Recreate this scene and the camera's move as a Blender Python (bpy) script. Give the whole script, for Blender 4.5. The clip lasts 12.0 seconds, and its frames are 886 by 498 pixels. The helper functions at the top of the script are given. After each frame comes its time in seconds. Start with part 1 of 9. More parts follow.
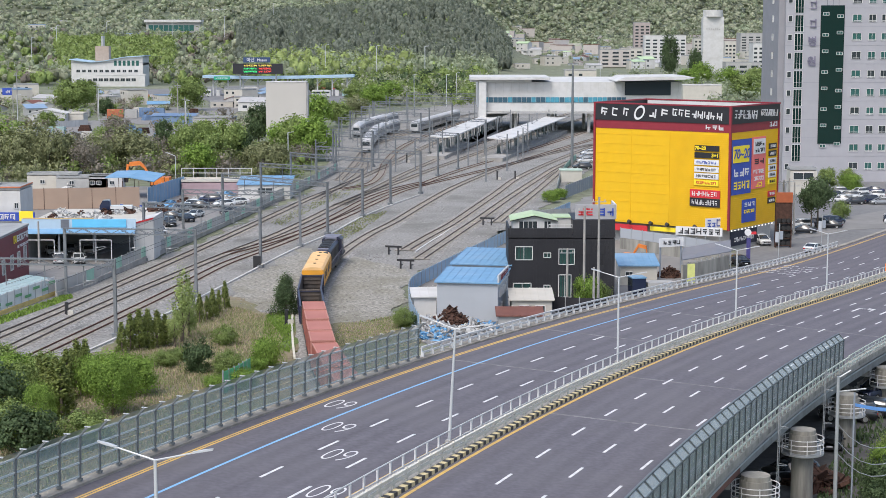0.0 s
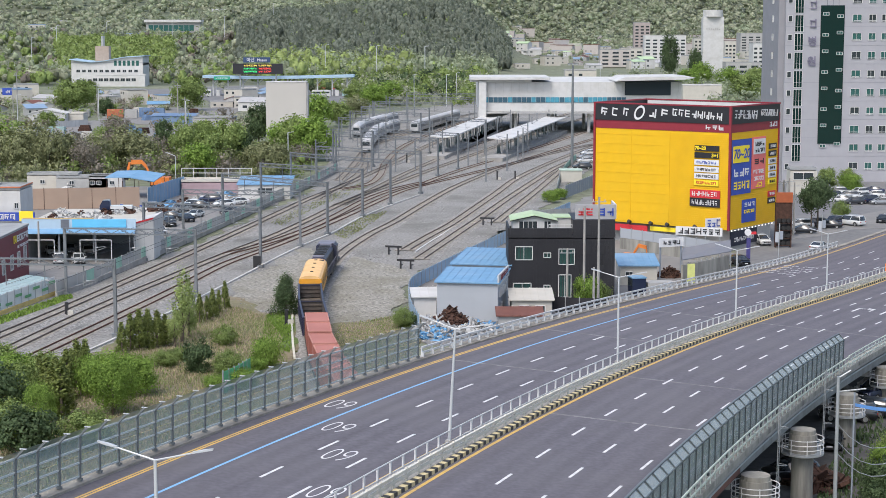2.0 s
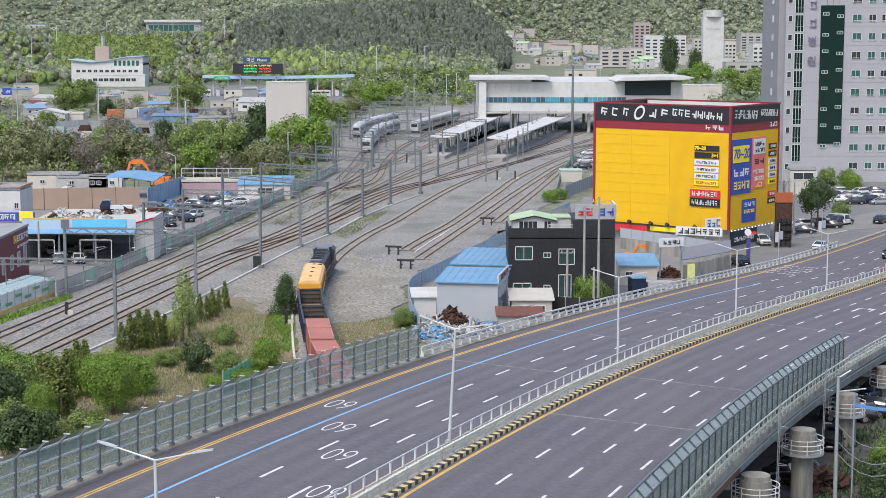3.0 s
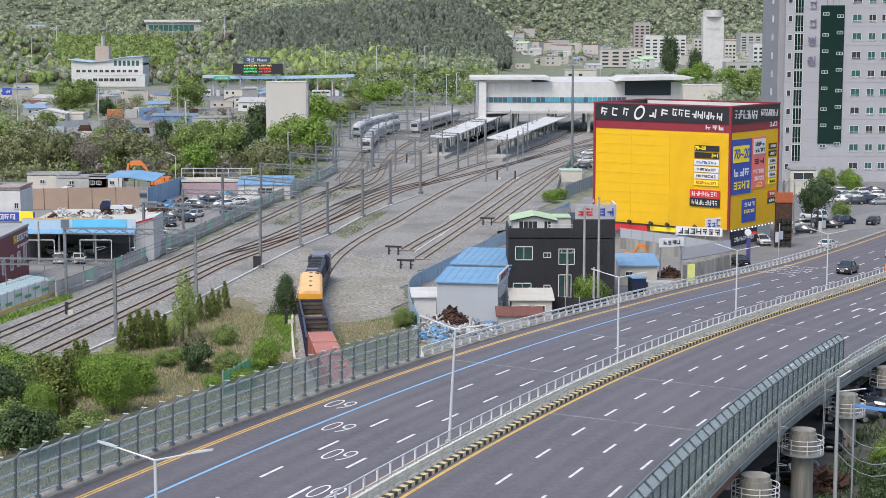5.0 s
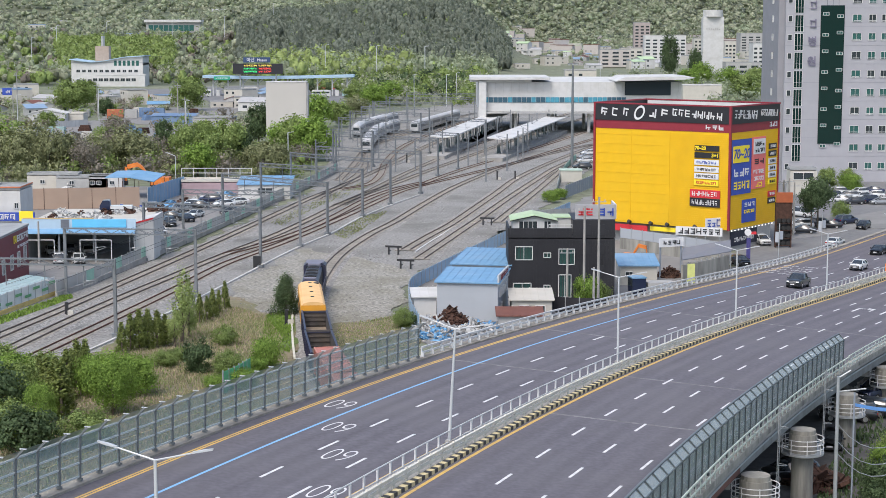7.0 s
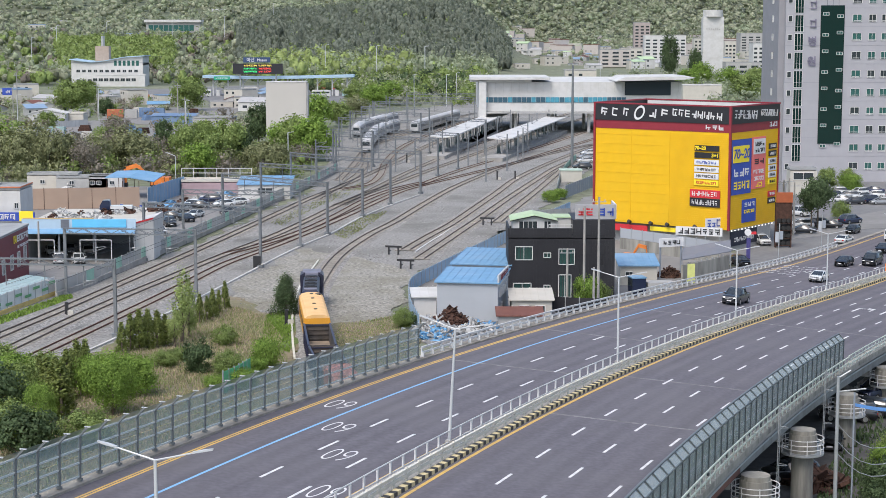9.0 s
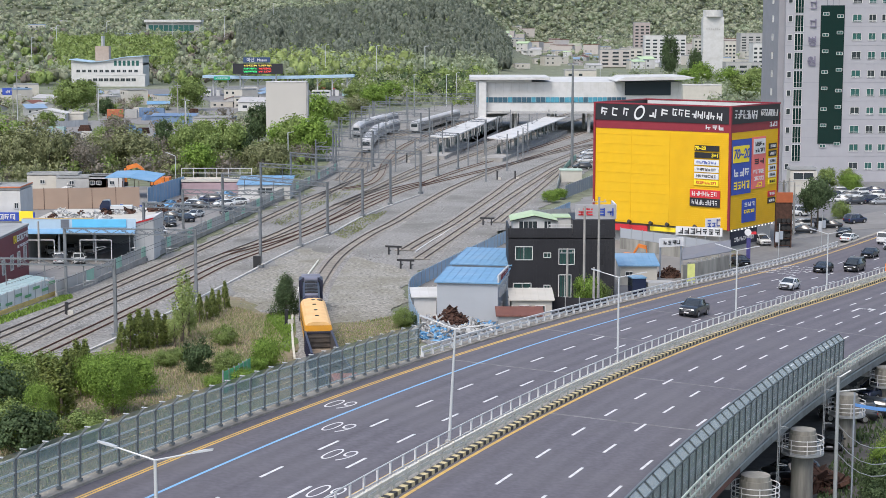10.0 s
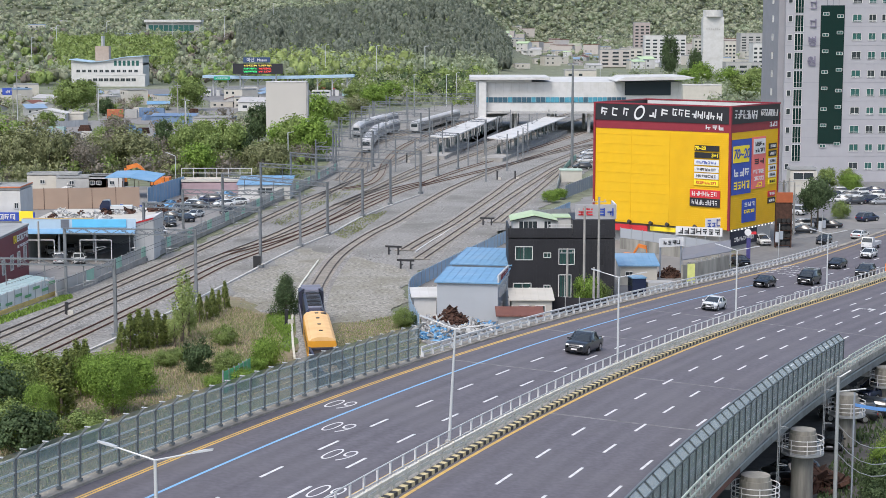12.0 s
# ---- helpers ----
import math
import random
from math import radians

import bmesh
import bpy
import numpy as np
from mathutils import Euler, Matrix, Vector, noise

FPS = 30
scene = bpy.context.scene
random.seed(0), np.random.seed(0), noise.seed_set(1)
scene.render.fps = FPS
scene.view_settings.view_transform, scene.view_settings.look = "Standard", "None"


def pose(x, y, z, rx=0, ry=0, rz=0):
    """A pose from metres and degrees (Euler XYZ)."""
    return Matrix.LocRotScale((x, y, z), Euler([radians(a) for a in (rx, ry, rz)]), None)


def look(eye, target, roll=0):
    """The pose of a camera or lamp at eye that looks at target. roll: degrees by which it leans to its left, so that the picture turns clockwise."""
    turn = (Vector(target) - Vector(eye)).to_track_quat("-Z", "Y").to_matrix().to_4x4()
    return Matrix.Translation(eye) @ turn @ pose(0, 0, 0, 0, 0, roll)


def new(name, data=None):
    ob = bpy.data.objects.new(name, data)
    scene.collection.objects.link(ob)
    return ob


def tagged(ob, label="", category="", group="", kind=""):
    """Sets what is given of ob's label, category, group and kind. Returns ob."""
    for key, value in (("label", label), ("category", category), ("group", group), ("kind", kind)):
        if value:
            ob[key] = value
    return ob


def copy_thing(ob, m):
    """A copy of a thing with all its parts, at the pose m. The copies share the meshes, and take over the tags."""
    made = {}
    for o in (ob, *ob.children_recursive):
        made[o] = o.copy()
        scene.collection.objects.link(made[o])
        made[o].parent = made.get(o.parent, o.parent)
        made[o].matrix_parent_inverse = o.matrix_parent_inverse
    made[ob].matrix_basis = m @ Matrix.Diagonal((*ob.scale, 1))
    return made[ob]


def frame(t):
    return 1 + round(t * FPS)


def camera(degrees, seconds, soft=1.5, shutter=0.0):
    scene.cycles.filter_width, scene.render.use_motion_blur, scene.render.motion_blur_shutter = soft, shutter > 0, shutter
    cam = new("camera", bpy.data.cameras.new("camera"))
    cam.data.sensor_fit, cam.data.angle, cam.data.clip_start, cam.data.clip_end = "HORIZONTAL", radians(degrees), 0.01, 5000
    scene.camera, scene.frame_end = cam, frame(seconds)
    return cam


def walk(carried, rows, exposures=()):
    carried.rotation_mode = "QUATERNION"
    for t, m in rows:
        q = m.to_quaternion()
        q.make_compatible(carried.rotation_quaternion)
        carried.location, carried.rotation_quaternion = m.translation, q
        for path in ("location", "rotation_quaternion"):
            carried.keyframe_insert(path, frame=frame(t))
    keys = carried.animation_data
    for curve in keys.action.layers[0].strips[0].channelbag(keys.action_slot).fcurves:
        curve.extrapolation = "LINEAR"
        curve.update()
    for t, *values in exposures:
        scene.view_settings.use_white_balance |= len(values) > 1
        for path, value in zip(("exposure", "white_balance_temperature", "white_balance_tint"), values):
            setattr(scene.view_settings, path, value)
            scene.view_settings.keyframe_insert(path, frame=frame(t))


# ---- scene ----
from math import sin, cos, pi, atan2, hypot, exp, log

# camera: stands still on a high place south of the viaduct
EYE_Z = 34.82
cam = camera(28.96, 12.0, soft=0.6)
CAM = pose(0, 0, EYE_Z, 90 - 7.405, 0, 0)
walk(cam, [(0.0, CAM), (12.0, CAM)])

# overcast daylight
scene.view_settings.exposure = 0.73
world = bpy.data.worlds.new("overcast_sky")
scene.world = world
world.use_nodes = True
wn = world.node_tree.nodes
sky = wn.new("ShaderNodeTexSky")
sky.sky_type, sky.sun_disc = "NISHITA", False
sky.sun_elevation, sky.sun_rotation = radians(55), radians(200)
sky.air_density, sky.dust_density = 1.0, 3.0
wn["Background"].inputs["Strength"].default_value = 0.15
world.node_tree.links.new(sky.outputs[0], wn["Background"].inputs["Color"])
sun = new("sun", bpy.data.lights.new("sun", "SUN"))
sun.data.energy, sun.data.angle, sun.data.color = 1.2, radians(25), (1.0, 0.98, 0.95)
sun.matrix_world = look((-35, -60, 100), (0, 0, 0))


# ---- materials ----
def mat(name, color, rough=0.8, metal=0.0, var=0.15, scale=1.0, bump=0.0, stain=None, amount=0.0,
        random_tint=0.0, island=0.0, stretch=(1, 1, 1), spec=0.5, stain_scale=0.15):
    """A procedural surface: grain at one scale, stains at another, tint varying from piece to piece."""
    m = bpy.data.materials.new(name)
    m.use_nodes = True
    nt = m.node_tree
    n, ln = nt.nodes, nt.links
    b = n["Principled BSDF"]
    b.inputs["Roughness"].default_value = rough
    b.inputs["Metallic"].default_value = metal
    b.inputs["Specular IOR Level"].default_value = spec
    co = n.new("ShaderNodeTexCoord")
    mp = n.new("ShaderNodeMapping")
    mp.inputs["Scale"].default_value = stretch
    ln.new(co.outputs["Object"], mp.inputs["Vector"])
    fine = n.new("ShaderNodeTexNoise")
    fine.inputs["Scale"].default_value = scale
    fine.inputs["Detail"].default_value = 5
    ln.new(mp.outputs[0], fine.inputs["Vector"])
    ramp = n.new("ShaderNodeMapRange")
    ramp.inputs["From Min"].default_value, ramp.inputs["From Max"].default_value = 0.3, 0.7
    ramp.inputs["To Min"].default_value, ramp.inputs["To Max"].default_value = 1 - var, 1 + var
    ln.new(fine.outputs["Fac"], ramp.inputs["Value"])
    mul = n.new("ShaderNodeMix")
    mul.data_type, mul.blend_type = "RGBA", "MULTIPLY"
    mul.inputs["Factor"].default_value = 1
    mul.inputs[6].default_value = (*color, 1)
    ln.new(ramp.outputs[0], mul.inputs[7])
    last = mul.outputs[2]
    if stain:
        big = n.new("ShaderNodeTexNoise")
        big.inputs["Scale"].default_value = stain_scale
        big.inputs["Detail"].default_value = 7
        big.inputs["Roughness"].default_value = 0.65
        ln.new(mp.outputs[0], big.inputs["Vector"])
        r2 = n.new("ShaderNodeMapRange")
        r2.inputs["From Min"].default_value, r2.inputs["From Max"].default_value = 0.45, 0.68
        r2.inputs["To Max"].default_value = amount
        ln.new(big.outputs["Fac"], r2.inputs["Value"])
        mx = n.new("ShaderNodeMix")
        mx.data_type = "RGBA"
        ln.new(r2.outputs[0], mx.inputs["Factor"])
        ln.new(last, mx.inputs[6])
        mx.inputs[7].default_value = (*stain, 1)
        last = mx.outputs[2]
    if random_tint or island:
        src = n.new("ShaderNodeNewGeometry").outputs["Random Per Island"] if island else n.new("ShaderNodeObjectInfo").outputs["Random"]
        k = island or random_tint
        r3 = n.new("ShaderNodeMapRange")
        r3.inputs["To Min"].default_value, r3.inputs["To Max"].default_value = 1 - k, 1 + k
        ln.new(src, r3.inputs["Value"])
        m3 = n.new("ShaderNodeMix")
        m3.data_type, m3.blend_type = "RGBA", "MULTIPLY"
        m3.inputs["Factor"].default_value = 1
        ln.new(last, m3.inputs[6])
        ln.new(r3.outputs[0], m3.inputs[7])
        last = m3.outputs[2]
    ln.new(last, b.inputs["Base Color"])
    if bump:
        bp = n.new("ShaderNodeBump")
        bp.inputs["Strength"].default_value = bump
        bp.inputs["Distance"].default_value = 0.05
        ln.new(fine.outputs["Fac"], bp.inputs["Height"])
        ln.new(bp.outputs[0], b.inputs["Normal"])
    return m


def leaf_mat(name, color, island=0.45):
    m = mat(name, color, rough=0.75, var=0.2, scale=0.6, island=island, spec=0.15)
    b = m.node_tree.nodes["Principled BSDF"]
    tr = m.node_tree.nodes.new("ShaderNodeBsdfTranslucent")
    tr.inputs["Color"].default_value = (color[0] * 1.3, color[1] * 1.3, color[2] * 0.7, 1)
    mx = m.node_tree.nodes.new("ShaderNodeMixShader")
    mx.inputs[0].default_value = 0.25
    out = m.node_tree.nodes["Material Output"]
    m.node_tree.links.new(b.outputs[0], mx.inputs[1])
    m.node_tree.links.new(tr.outputs[0], mx.inputs[2])
    m.node_tree.links.new(mx.outputs[0], out.inputs["Surface"])
    return m


def glass_mat(name, color, rough=0.05, see=0.0):
    m = bpy.data.materials.new(name)
    m.use_nodes = True
    b = m.node_tree.nodes["Principled BSDF"]
    b.inputs["Base Color"].default_value = (*color, 1)
    b.inputs["Roughness"].default_value = rough
    b.inputs["Alpha"].default_value = 1 - see
    return m


def glow_mat(name, color, strength):
    m = bpy.data.materials.new(name)
    m.use_nodes = True
    b = m.node_tree.nodes["Principled BSDF"]
    b.inputs["Base Color"].default_value = (*color, 1)
    b.inputs["Emission Color"].default_value = (*color, 1)
    b.inputs["Emission Strength"].default_value = strength
    return m


EARTH = mat("dry_earth", (0.165, 0.175, 0.115), 0.95, var=0.35, scale=0.35, bump=0.3, stain=(0.105, 0.13, 0.06), amount=0.85, stain_scale=0.03)
BALLAST = mat("ballast", (0.255, 0.244, 0.226), 0.95, var=0.6, scale=3.2, bump=0.6, stain=(0.165, 0.148, 0.125), amount=0.6, stain_scale=0.08)
YARD = mat("yard_gravel", (0.235, 0.228, 0.212), 0.95, var=0.5, scale=2.6, bump=0.6, stain=(0.125, 0.12, 0.105), amount=0.85, stain_scale=0.07)
CHIP = mat("pale_crushed_stone", (0.262, 0.248, 0.213), 0.95, var=0.55, scale=2.2, bump=0.8, stain=(0.165, 0.155, 0.11), amount=0.9, stain_scale=0.16)
DRYGRASS = mat("dry_grass_ground", (0.20, 0.165, 0.105), 0.95, var=0.3, scale=1.2, bump=0.5, stain=(0.09, 0.12, 0.035), amount=0.9, stain_scale=0.1)
GREENGRASS = mat("green_grass_ground", (0.10, 0.15, 0.035), 0.95, var=0.35, scale=1.4, bump=0.5, stain=(0.16, 0.14, 0.07), amount=0.7, stain_scale=0.15)
LOT = mat("worn_asphalt_lot", (0.15, 0.15, 0.15), 0.9, var=0.15, scale=1.2, bump=0.2, stain=(0.21, 0.205, 0.195), amount=0.7, stain_scale=0.1)
PALE_LOT = mat("pale_concrete_lot", (0.215, 0.208, 0.197), 0.9, var=0.12, scale=0.8, bump=0.15, stain=(0.15, 0.145, 0.138), amount=0.8, stain_scale=0.1)
def lane_wear(m, strength=0.16):
    """Long streaks and wheel tracks along the lanes, from the road's own coordinates."""
    n, ln = m.node_tree.nodes, m.node_tree.links
    b = n["Principled BSDF"]
    base = b.inputs["Base Color"].links[0].from_socket
    at = n.new("ShaderNodeAttribute")
    at.attribute_name = "lane"
    mp = n.new("ShaderNodeMapping")
    mp.inputs["Scale"].default_value = (0.9, 0.03, 1)
    ln.new(at.outputs["Vector"], mp.inputs["Vector"])
    streak = n.new("ShaderNodeTexNoise")
    streak.inputs["Scale"].default_value, streak.inputs["Detail"].default_value, streak.inputs["Roughness"].default_value = 1.0, 6, 0.6
    ln.new(mp.outputs[0], streak.inputs["Vector"])
    wave = n.new("ShaderNodeTexWave")
    wave.bands_direction = "X"
    wave.inputs["Scale"].default_value, wave.inputs["Distortion"].default_value = 2 * pi / 20 / 1.52, 0.6
    ln.new(at.outputs["Vector"], wave.inputs["Vector"])
    add = n.new("ShaderNodeMath")
    add.operation = "MULTIPLY_ADD"
    add.inputs[1].default_value = 0.22
    ln.new(wave.outputs["Fac"], add.inputs[0])
    ln.new(streak.outputs["Fac"], add.inputs[2])
    ramp = n.new("ShaderNodeMapRange")
    ramp.inputs["From Min"].default_value, ramp.inputs["From Max"].default_value = 0.35, 0.9
    ramp.inputs["To Min"].default_value, ramp.inputs["To Max"].default_value = 1 - strength, 1 + strength
    ln.new(add.outputs[0], ramp.inputs["Value"])
    mul = n.new("ShaderNodeMix")
    mul.data_type, mul.blend_type = "RGBA", "MULTIPLY"
    mul.inputs["Factor"].default_value = 1
    ln.new(base, mul.inputs[6])
    ln.new(ramp.outputs[0], mul.inputs[7])
    ln.new(mul.outputs[2], b.inputs["Base Color"])
    return m


ASPHALT = lane_wear(mat("dark_asphalt", (0.112, 0.104, 0.118), 0.85, var=0.16, scale=3.0, bump=0.25, stain=(0.126, 0.118, 0.127), amount=0.8, stain_scale=0.09))
PATCH = mat("joint_filler", (0.21, 0.205, 0.20), 0.9, var=0.3, scale=2.5, bump=0.3, stain=(0.09, 0.09, 0.09), amount=0.8, stain_scale=0.6)
PAINT_WHITE = mat("white_road_paint", (0.68, 0.68, 0.67), 0.75, var=0.1, scale=4, stain=(0.3, 0.3, 0.3), amount=0.45, stain_scale=1.2)
PAINT_YELLOW = mat("yellow_road_paint", (0.62, 0.40, 0.10), 0.75, var=0.12, scale=4, stain=(0.3, 0.22, 0.12), amount=0.5, stain_scale=0.8)
PAINT_BLUE = mat("blue_road_paint", (0.20, 0.42, 0.66), 0.75, var=0.1, scale=4, stain=(0.2, 0.3, 0.4), amount=0.4, stain_scale=0.8)
CONCRETE = mat("grey_concrete", (0.33, 0.32, 0.30), 0.9, var=0.15, scale=1.2, bump=0.2, stain=(0.17, 0.165, 0.15), amount=0.75, stain_scale=0.3)
STAINED = mat("stained_concrete", (0.30, 0.29, 0.255), 0.9, var=0.2, scale=0.9, bump=0.2, stain=(0.10, 0.095, 0.085), amount=0.9, stain_scale=0.55, stretch=(1, 1, 0.12))
WHITE_RAIL = mat("white_painted_steel", (0.60, 0.605, 0.60), 0.5, var=0.06, scale=2, stain=(0.42, 0.40, 0.37), amount=0.5, stain_scale=0.8)
CREAM_RAIL = mat("cream_guard_rail", (0.62, 0.60, 0.52), 0.55, var=0.07, scale=2, stain=(0.4, 0.37, 0.3), amount=0.5, stain_scale=0.8)
GALV = mat("galvanised_steel", (0.36, 0.38, 0.39), 0.5, 0.4, var=0.1, scale=2, stain=(0.26, 0.27, 0.27), amount=0.5, stain_scale=0.6)
LAMP_GREY = mat("pale_lamp_steel", (0.52, 0.54, 0.55), 0.45, 0.2, var=0.05, scale=2)
BARRIER_POST = mat("grey_barrier_steel", (0.12, 0.14, 0.15), 0.55, 0.2, var=0.1, scale=2)
KERB_DARK = mat("black_kerb_paint", (0.05, 0.048, 0.045), 0.8, var=0.2, scale=4)
KERB_YELLOW = mat("faded_yellow_kerb_paint", (0.60, 0.50, 0.28), 0.8, var=0.15, scale=4)
RAIL_STEEL = mat("rail_steel", (0.11, 0.085, 0.07), 0.5, 0.5, var=0.2, scale=2)
RAIL_RUST = mat("rusty_rail", (0.10, 0.045, 0.03), 0.8, 0.2, var=0.2, scale=2)
SLEEPER = mat("concrete_sleeper", (0.27, 0.25, 0.22), 0.9, var=0.15, scale=3, island=0.12)
PORTAL = mat("grey_mast_steel", (0.17, 0.185, 0.195), 0.55, 0.3, var=0.1, scale=1.5)
PANEL_CLEAR = glass_mat("tinted_barrier_panel", (0.36, 0.44, 0.41), 0.3, see=0.6)
PANEL_CLEAR.node_tree.nodes["Principled BSDF"].inputs["Specular IOR Level"].default_value = 0.15
GLASS = glass_mat("dark_window_glass", (0.035, 0.045, 0.05), 0.06)
GLASS_GREEN = glass_mat("green_window_glass", (0.004, 0.022, 0.02), 0.1)
GLASS_TEAL = glass_mat("teal_window_glass", (0.035, 0.11, 0.10), 0.08)
BLACK = mat("black_plastic", (0.02, 0.02, 0.022), 0.6, var=0.1, scale=3)
TYRE = mat("tyre_rubber", (0.018, 0.018, 0.018), 0.85, var=0.1, scale=4)
CHROME = mat("bright_metal", (0.6, 0.6, 0.6), 0.3, 0.9, var=0.05, scale=3)
WOODBARK = mat("bark", (0.12, 0.095, 0.07), 0.95, var=0.3, scale=3, bump=0.4)


# ---- mesh helpers ----
class Build:
    """Collects boxes, rods and sheets into one mesh."""

    def __init__(self):
        self.v, self.f, self.mi = [], [], []

    def add(self, verts, faces, mi=0):
        k = len(self.v)
        self.v += [tuple(p) for p in verts]
        self.f += [tuple(i + k for i in q) for q in faces]
        self.mi += [mi] * len(faces)
        return self

    def box(self, cx, cy, cz, sx, sy, sz, rz=0.0, mi=0, m=None):
        c, s = cos(rz), sin(rz)
        vs = []
        for x, y, z in ((-1, -1, -1), (1, -1, -1), (1, 1, -1), (-1, 1, -1), (-1, -1, 1), (1, -1, 1), (1, 1, 1), (-1, 1, 1)):
            a, b, d = x * sx / 2, y * sy / 2, z * sz / 2
            p = (cx + a * c - b * s, cy + a * s + b * c, cz + d)
            vs.append(tuple(m @ Vector(p)) if m else p)
        return self.add(vs, ((0, 3, 2, 1), (4, 5, 6, 7), (0, 1, 5, 4), (1, 2, 6, 5), (2, 3, 7, 6), (3, 0, 4, 7)), mi)

    def rod(self, p, q, r, n=8, r2=None, mi=0):
        p, q = Vector(p), Vector(q)
        d = (q - p).normalized()
        a = d.orthogonal().normalized()
        b = d.cross(a)
        r2 = r if r2 is None else r2
        vs = [p + (a * cos(2 * pi * i / n) + b * sin(2 * pi * i / n)) * r for i in range(n)]
        vs += [q + (a * cos(2 * pi * i / n) + b * sin(2 * pi * i / n)) * r2 for i in range(n)]
        fs = [(i, (i + 1) % n, n + (i + 1) % n, n + i) for i in range(n)]
        fs += [tuple(range(n))[::-1], tuple(range(n, 2 * n))]
        return self.add(vs, fs, mi)

    def prism(self, outline, z0, z1, mi=0):
        """An upright prism over a plan outline, counter-clockwise."""
        n = len(outline)
        vs = [(x, y, z0) for x, y in outline] + [(x, y, z1) for x, y in outline]
        fs = [(i, (i + 1) % n, n + (i + 1) % n, n + i) for i in range(n)] + [tuple(range(n))[::-1], tuple(range(n, 2 * n))]
        return self.add(vs, fs, mi)

    def loft(self, rings, closed=True, caps=True, mi=0):
        n = len(rings[0])
        vs = [p for r in rings for p in r]
        fs = []
        for j in range(len(rings) - 1):
            for i in range(n if closed else n - 1):
                fs.append((j * n + i, j * n + (i + 1) % n, (j + 1) * n + (i + 1) % n, (j + 1) * n + i))
        if caps and closed:
            fs += [tuple(range(n))[::-1], tuple((len(rings) - 1) * n + i for i in range(n))]
        return self.add(vs, fs, mi)

    def data(self, name, *mats):
        me = bpy.data.meshes.new(name)
        me.from_pydata(self.v, [], self.f)
        for m in mats:
            me.materials.append(m)
        if len(mats) > 1:
            me.polygons.foreach_set("material_index", self.mi)
        bm = bmesh.new()
        bm.from_mesh(me)
        bmesh.ops.recalc_face_normals(bm, faces=bm.faces)
        bm.to_mesh(me)
        bm.free()
        me.update()
        return me

    def smooth_data(self, name, angle, *mats):
        me = self.data(name, *mats)
        me.polygons.foreach_set("use_smooth", [True] * len(me.polygons))
        me.set_sharp_from_angle(angle=radians(angle))
        return me

    def part(self, name, material, parent=None, label="", m=None):
        mats = material if isinstance(material, tuple) else (material,)
        ob = new(name, self.data(name, *mats))
        ob.parent = parent
        if m is not None:
            ob.matrix_basis = m
        if label:
            tagged(ob, label)
        return ob


def raw_mesh(name, verts, faces, *mats):
    """A mesh straight from arrays of corners and equal-sided faces."""
    me = bpy.data.meshes.new(name)
    verts = np.asarray(verts, dtype=np.float32).reshape(-1, 3)
    faces = np.asarray(faces, dtype=np.int32)
    k = faces.shape[1]
    me.vertices.add(len(verts))
    me.vertices.foreach_set("co", verts.ravel())
    me.loops.add(faces.size)
    me.loops.foreach_set("vertex_index", faces.ravel())
    me.polygons.add(len(faces))
    me.polygons.foreach_set("loop_start", np.arange(0, faces.size, k, dtype=np.int32))
    me.polygons.foreach_set("loop_total", np.full(len(faces), k, dtype=np.int32))
    for m in mats:
        me.materials.append(m)
    me.update(calc_edges=True)
    me.validate()
    return me


def thing(name, m, label, category, group="", kind=""):
    ob = new(name)
    ob.matrix_basis = m
    ob.empty_display_size = 0.5
    return tagged(ob, label, category, group, kind)


def put(name, me, parent, m=None, label=""):
    """Another part on shared mesh data."""
    ob = new(name, me)
    ob.parent = parent
    if m is not None:
        ob.matrix_basis = m
    if label:
        tagged(ob, label)
    return ob


def spline(points, step=2.0):
    """A smooth plan line through points, at even steps."""
    p = np.array(points, dtype=float)
    p = np.vstack([2 * p[0] - p[1], p, 2 * p[-1] - p[-2]])
    out = []
    for i in range(1, len(p) - 2):
        n = max(2, int(np.linalg.norm(p[i + 1] - p[i]) / 0.5))
        t = np.linspace(0, 1, n, endpoint=False)[:, None]
        a, b, c, d = p[i - 1], p[i], p[i + 1], p[i + 2]
        out.append(0.5 * (2 * b + (c - a) * t + (2 * a - 5 * b + 4 * c - d) * t ** 2 + (3 * b - a - 3 * c + d) * t ** 3))
    q = np.vstack(out + [p[-2:-1]])
    s = np.r_[0, np.cumsum(np.hypot(*np.diff(q, axis=0).T))]
    u = np.arange(0, s[-1], step)
    return np.c_[np.interp(u, s, q[:, 0]), np.interp(u, s, q[:, 1])]


def sides(line):
    """Unit normals (to the right) of a plan line."""
    d = np.gradient(line, axis=0)
    d /= np.linalg.norm(d, axis=1)[:, None]
    return np.c_[d[:, 1], -d[:, 0]]


def sweep(line, profile, z=0.0, closed=True):
    """Rings of a profile (offset to the right, height) along a plan line."""
    n = sides(line)
    return [[(line[i, 0] + n[i, 0] * o, line[i, 1] + n[i, 1] * o, z + h) for o, h in profile] for i in range(len(line))]


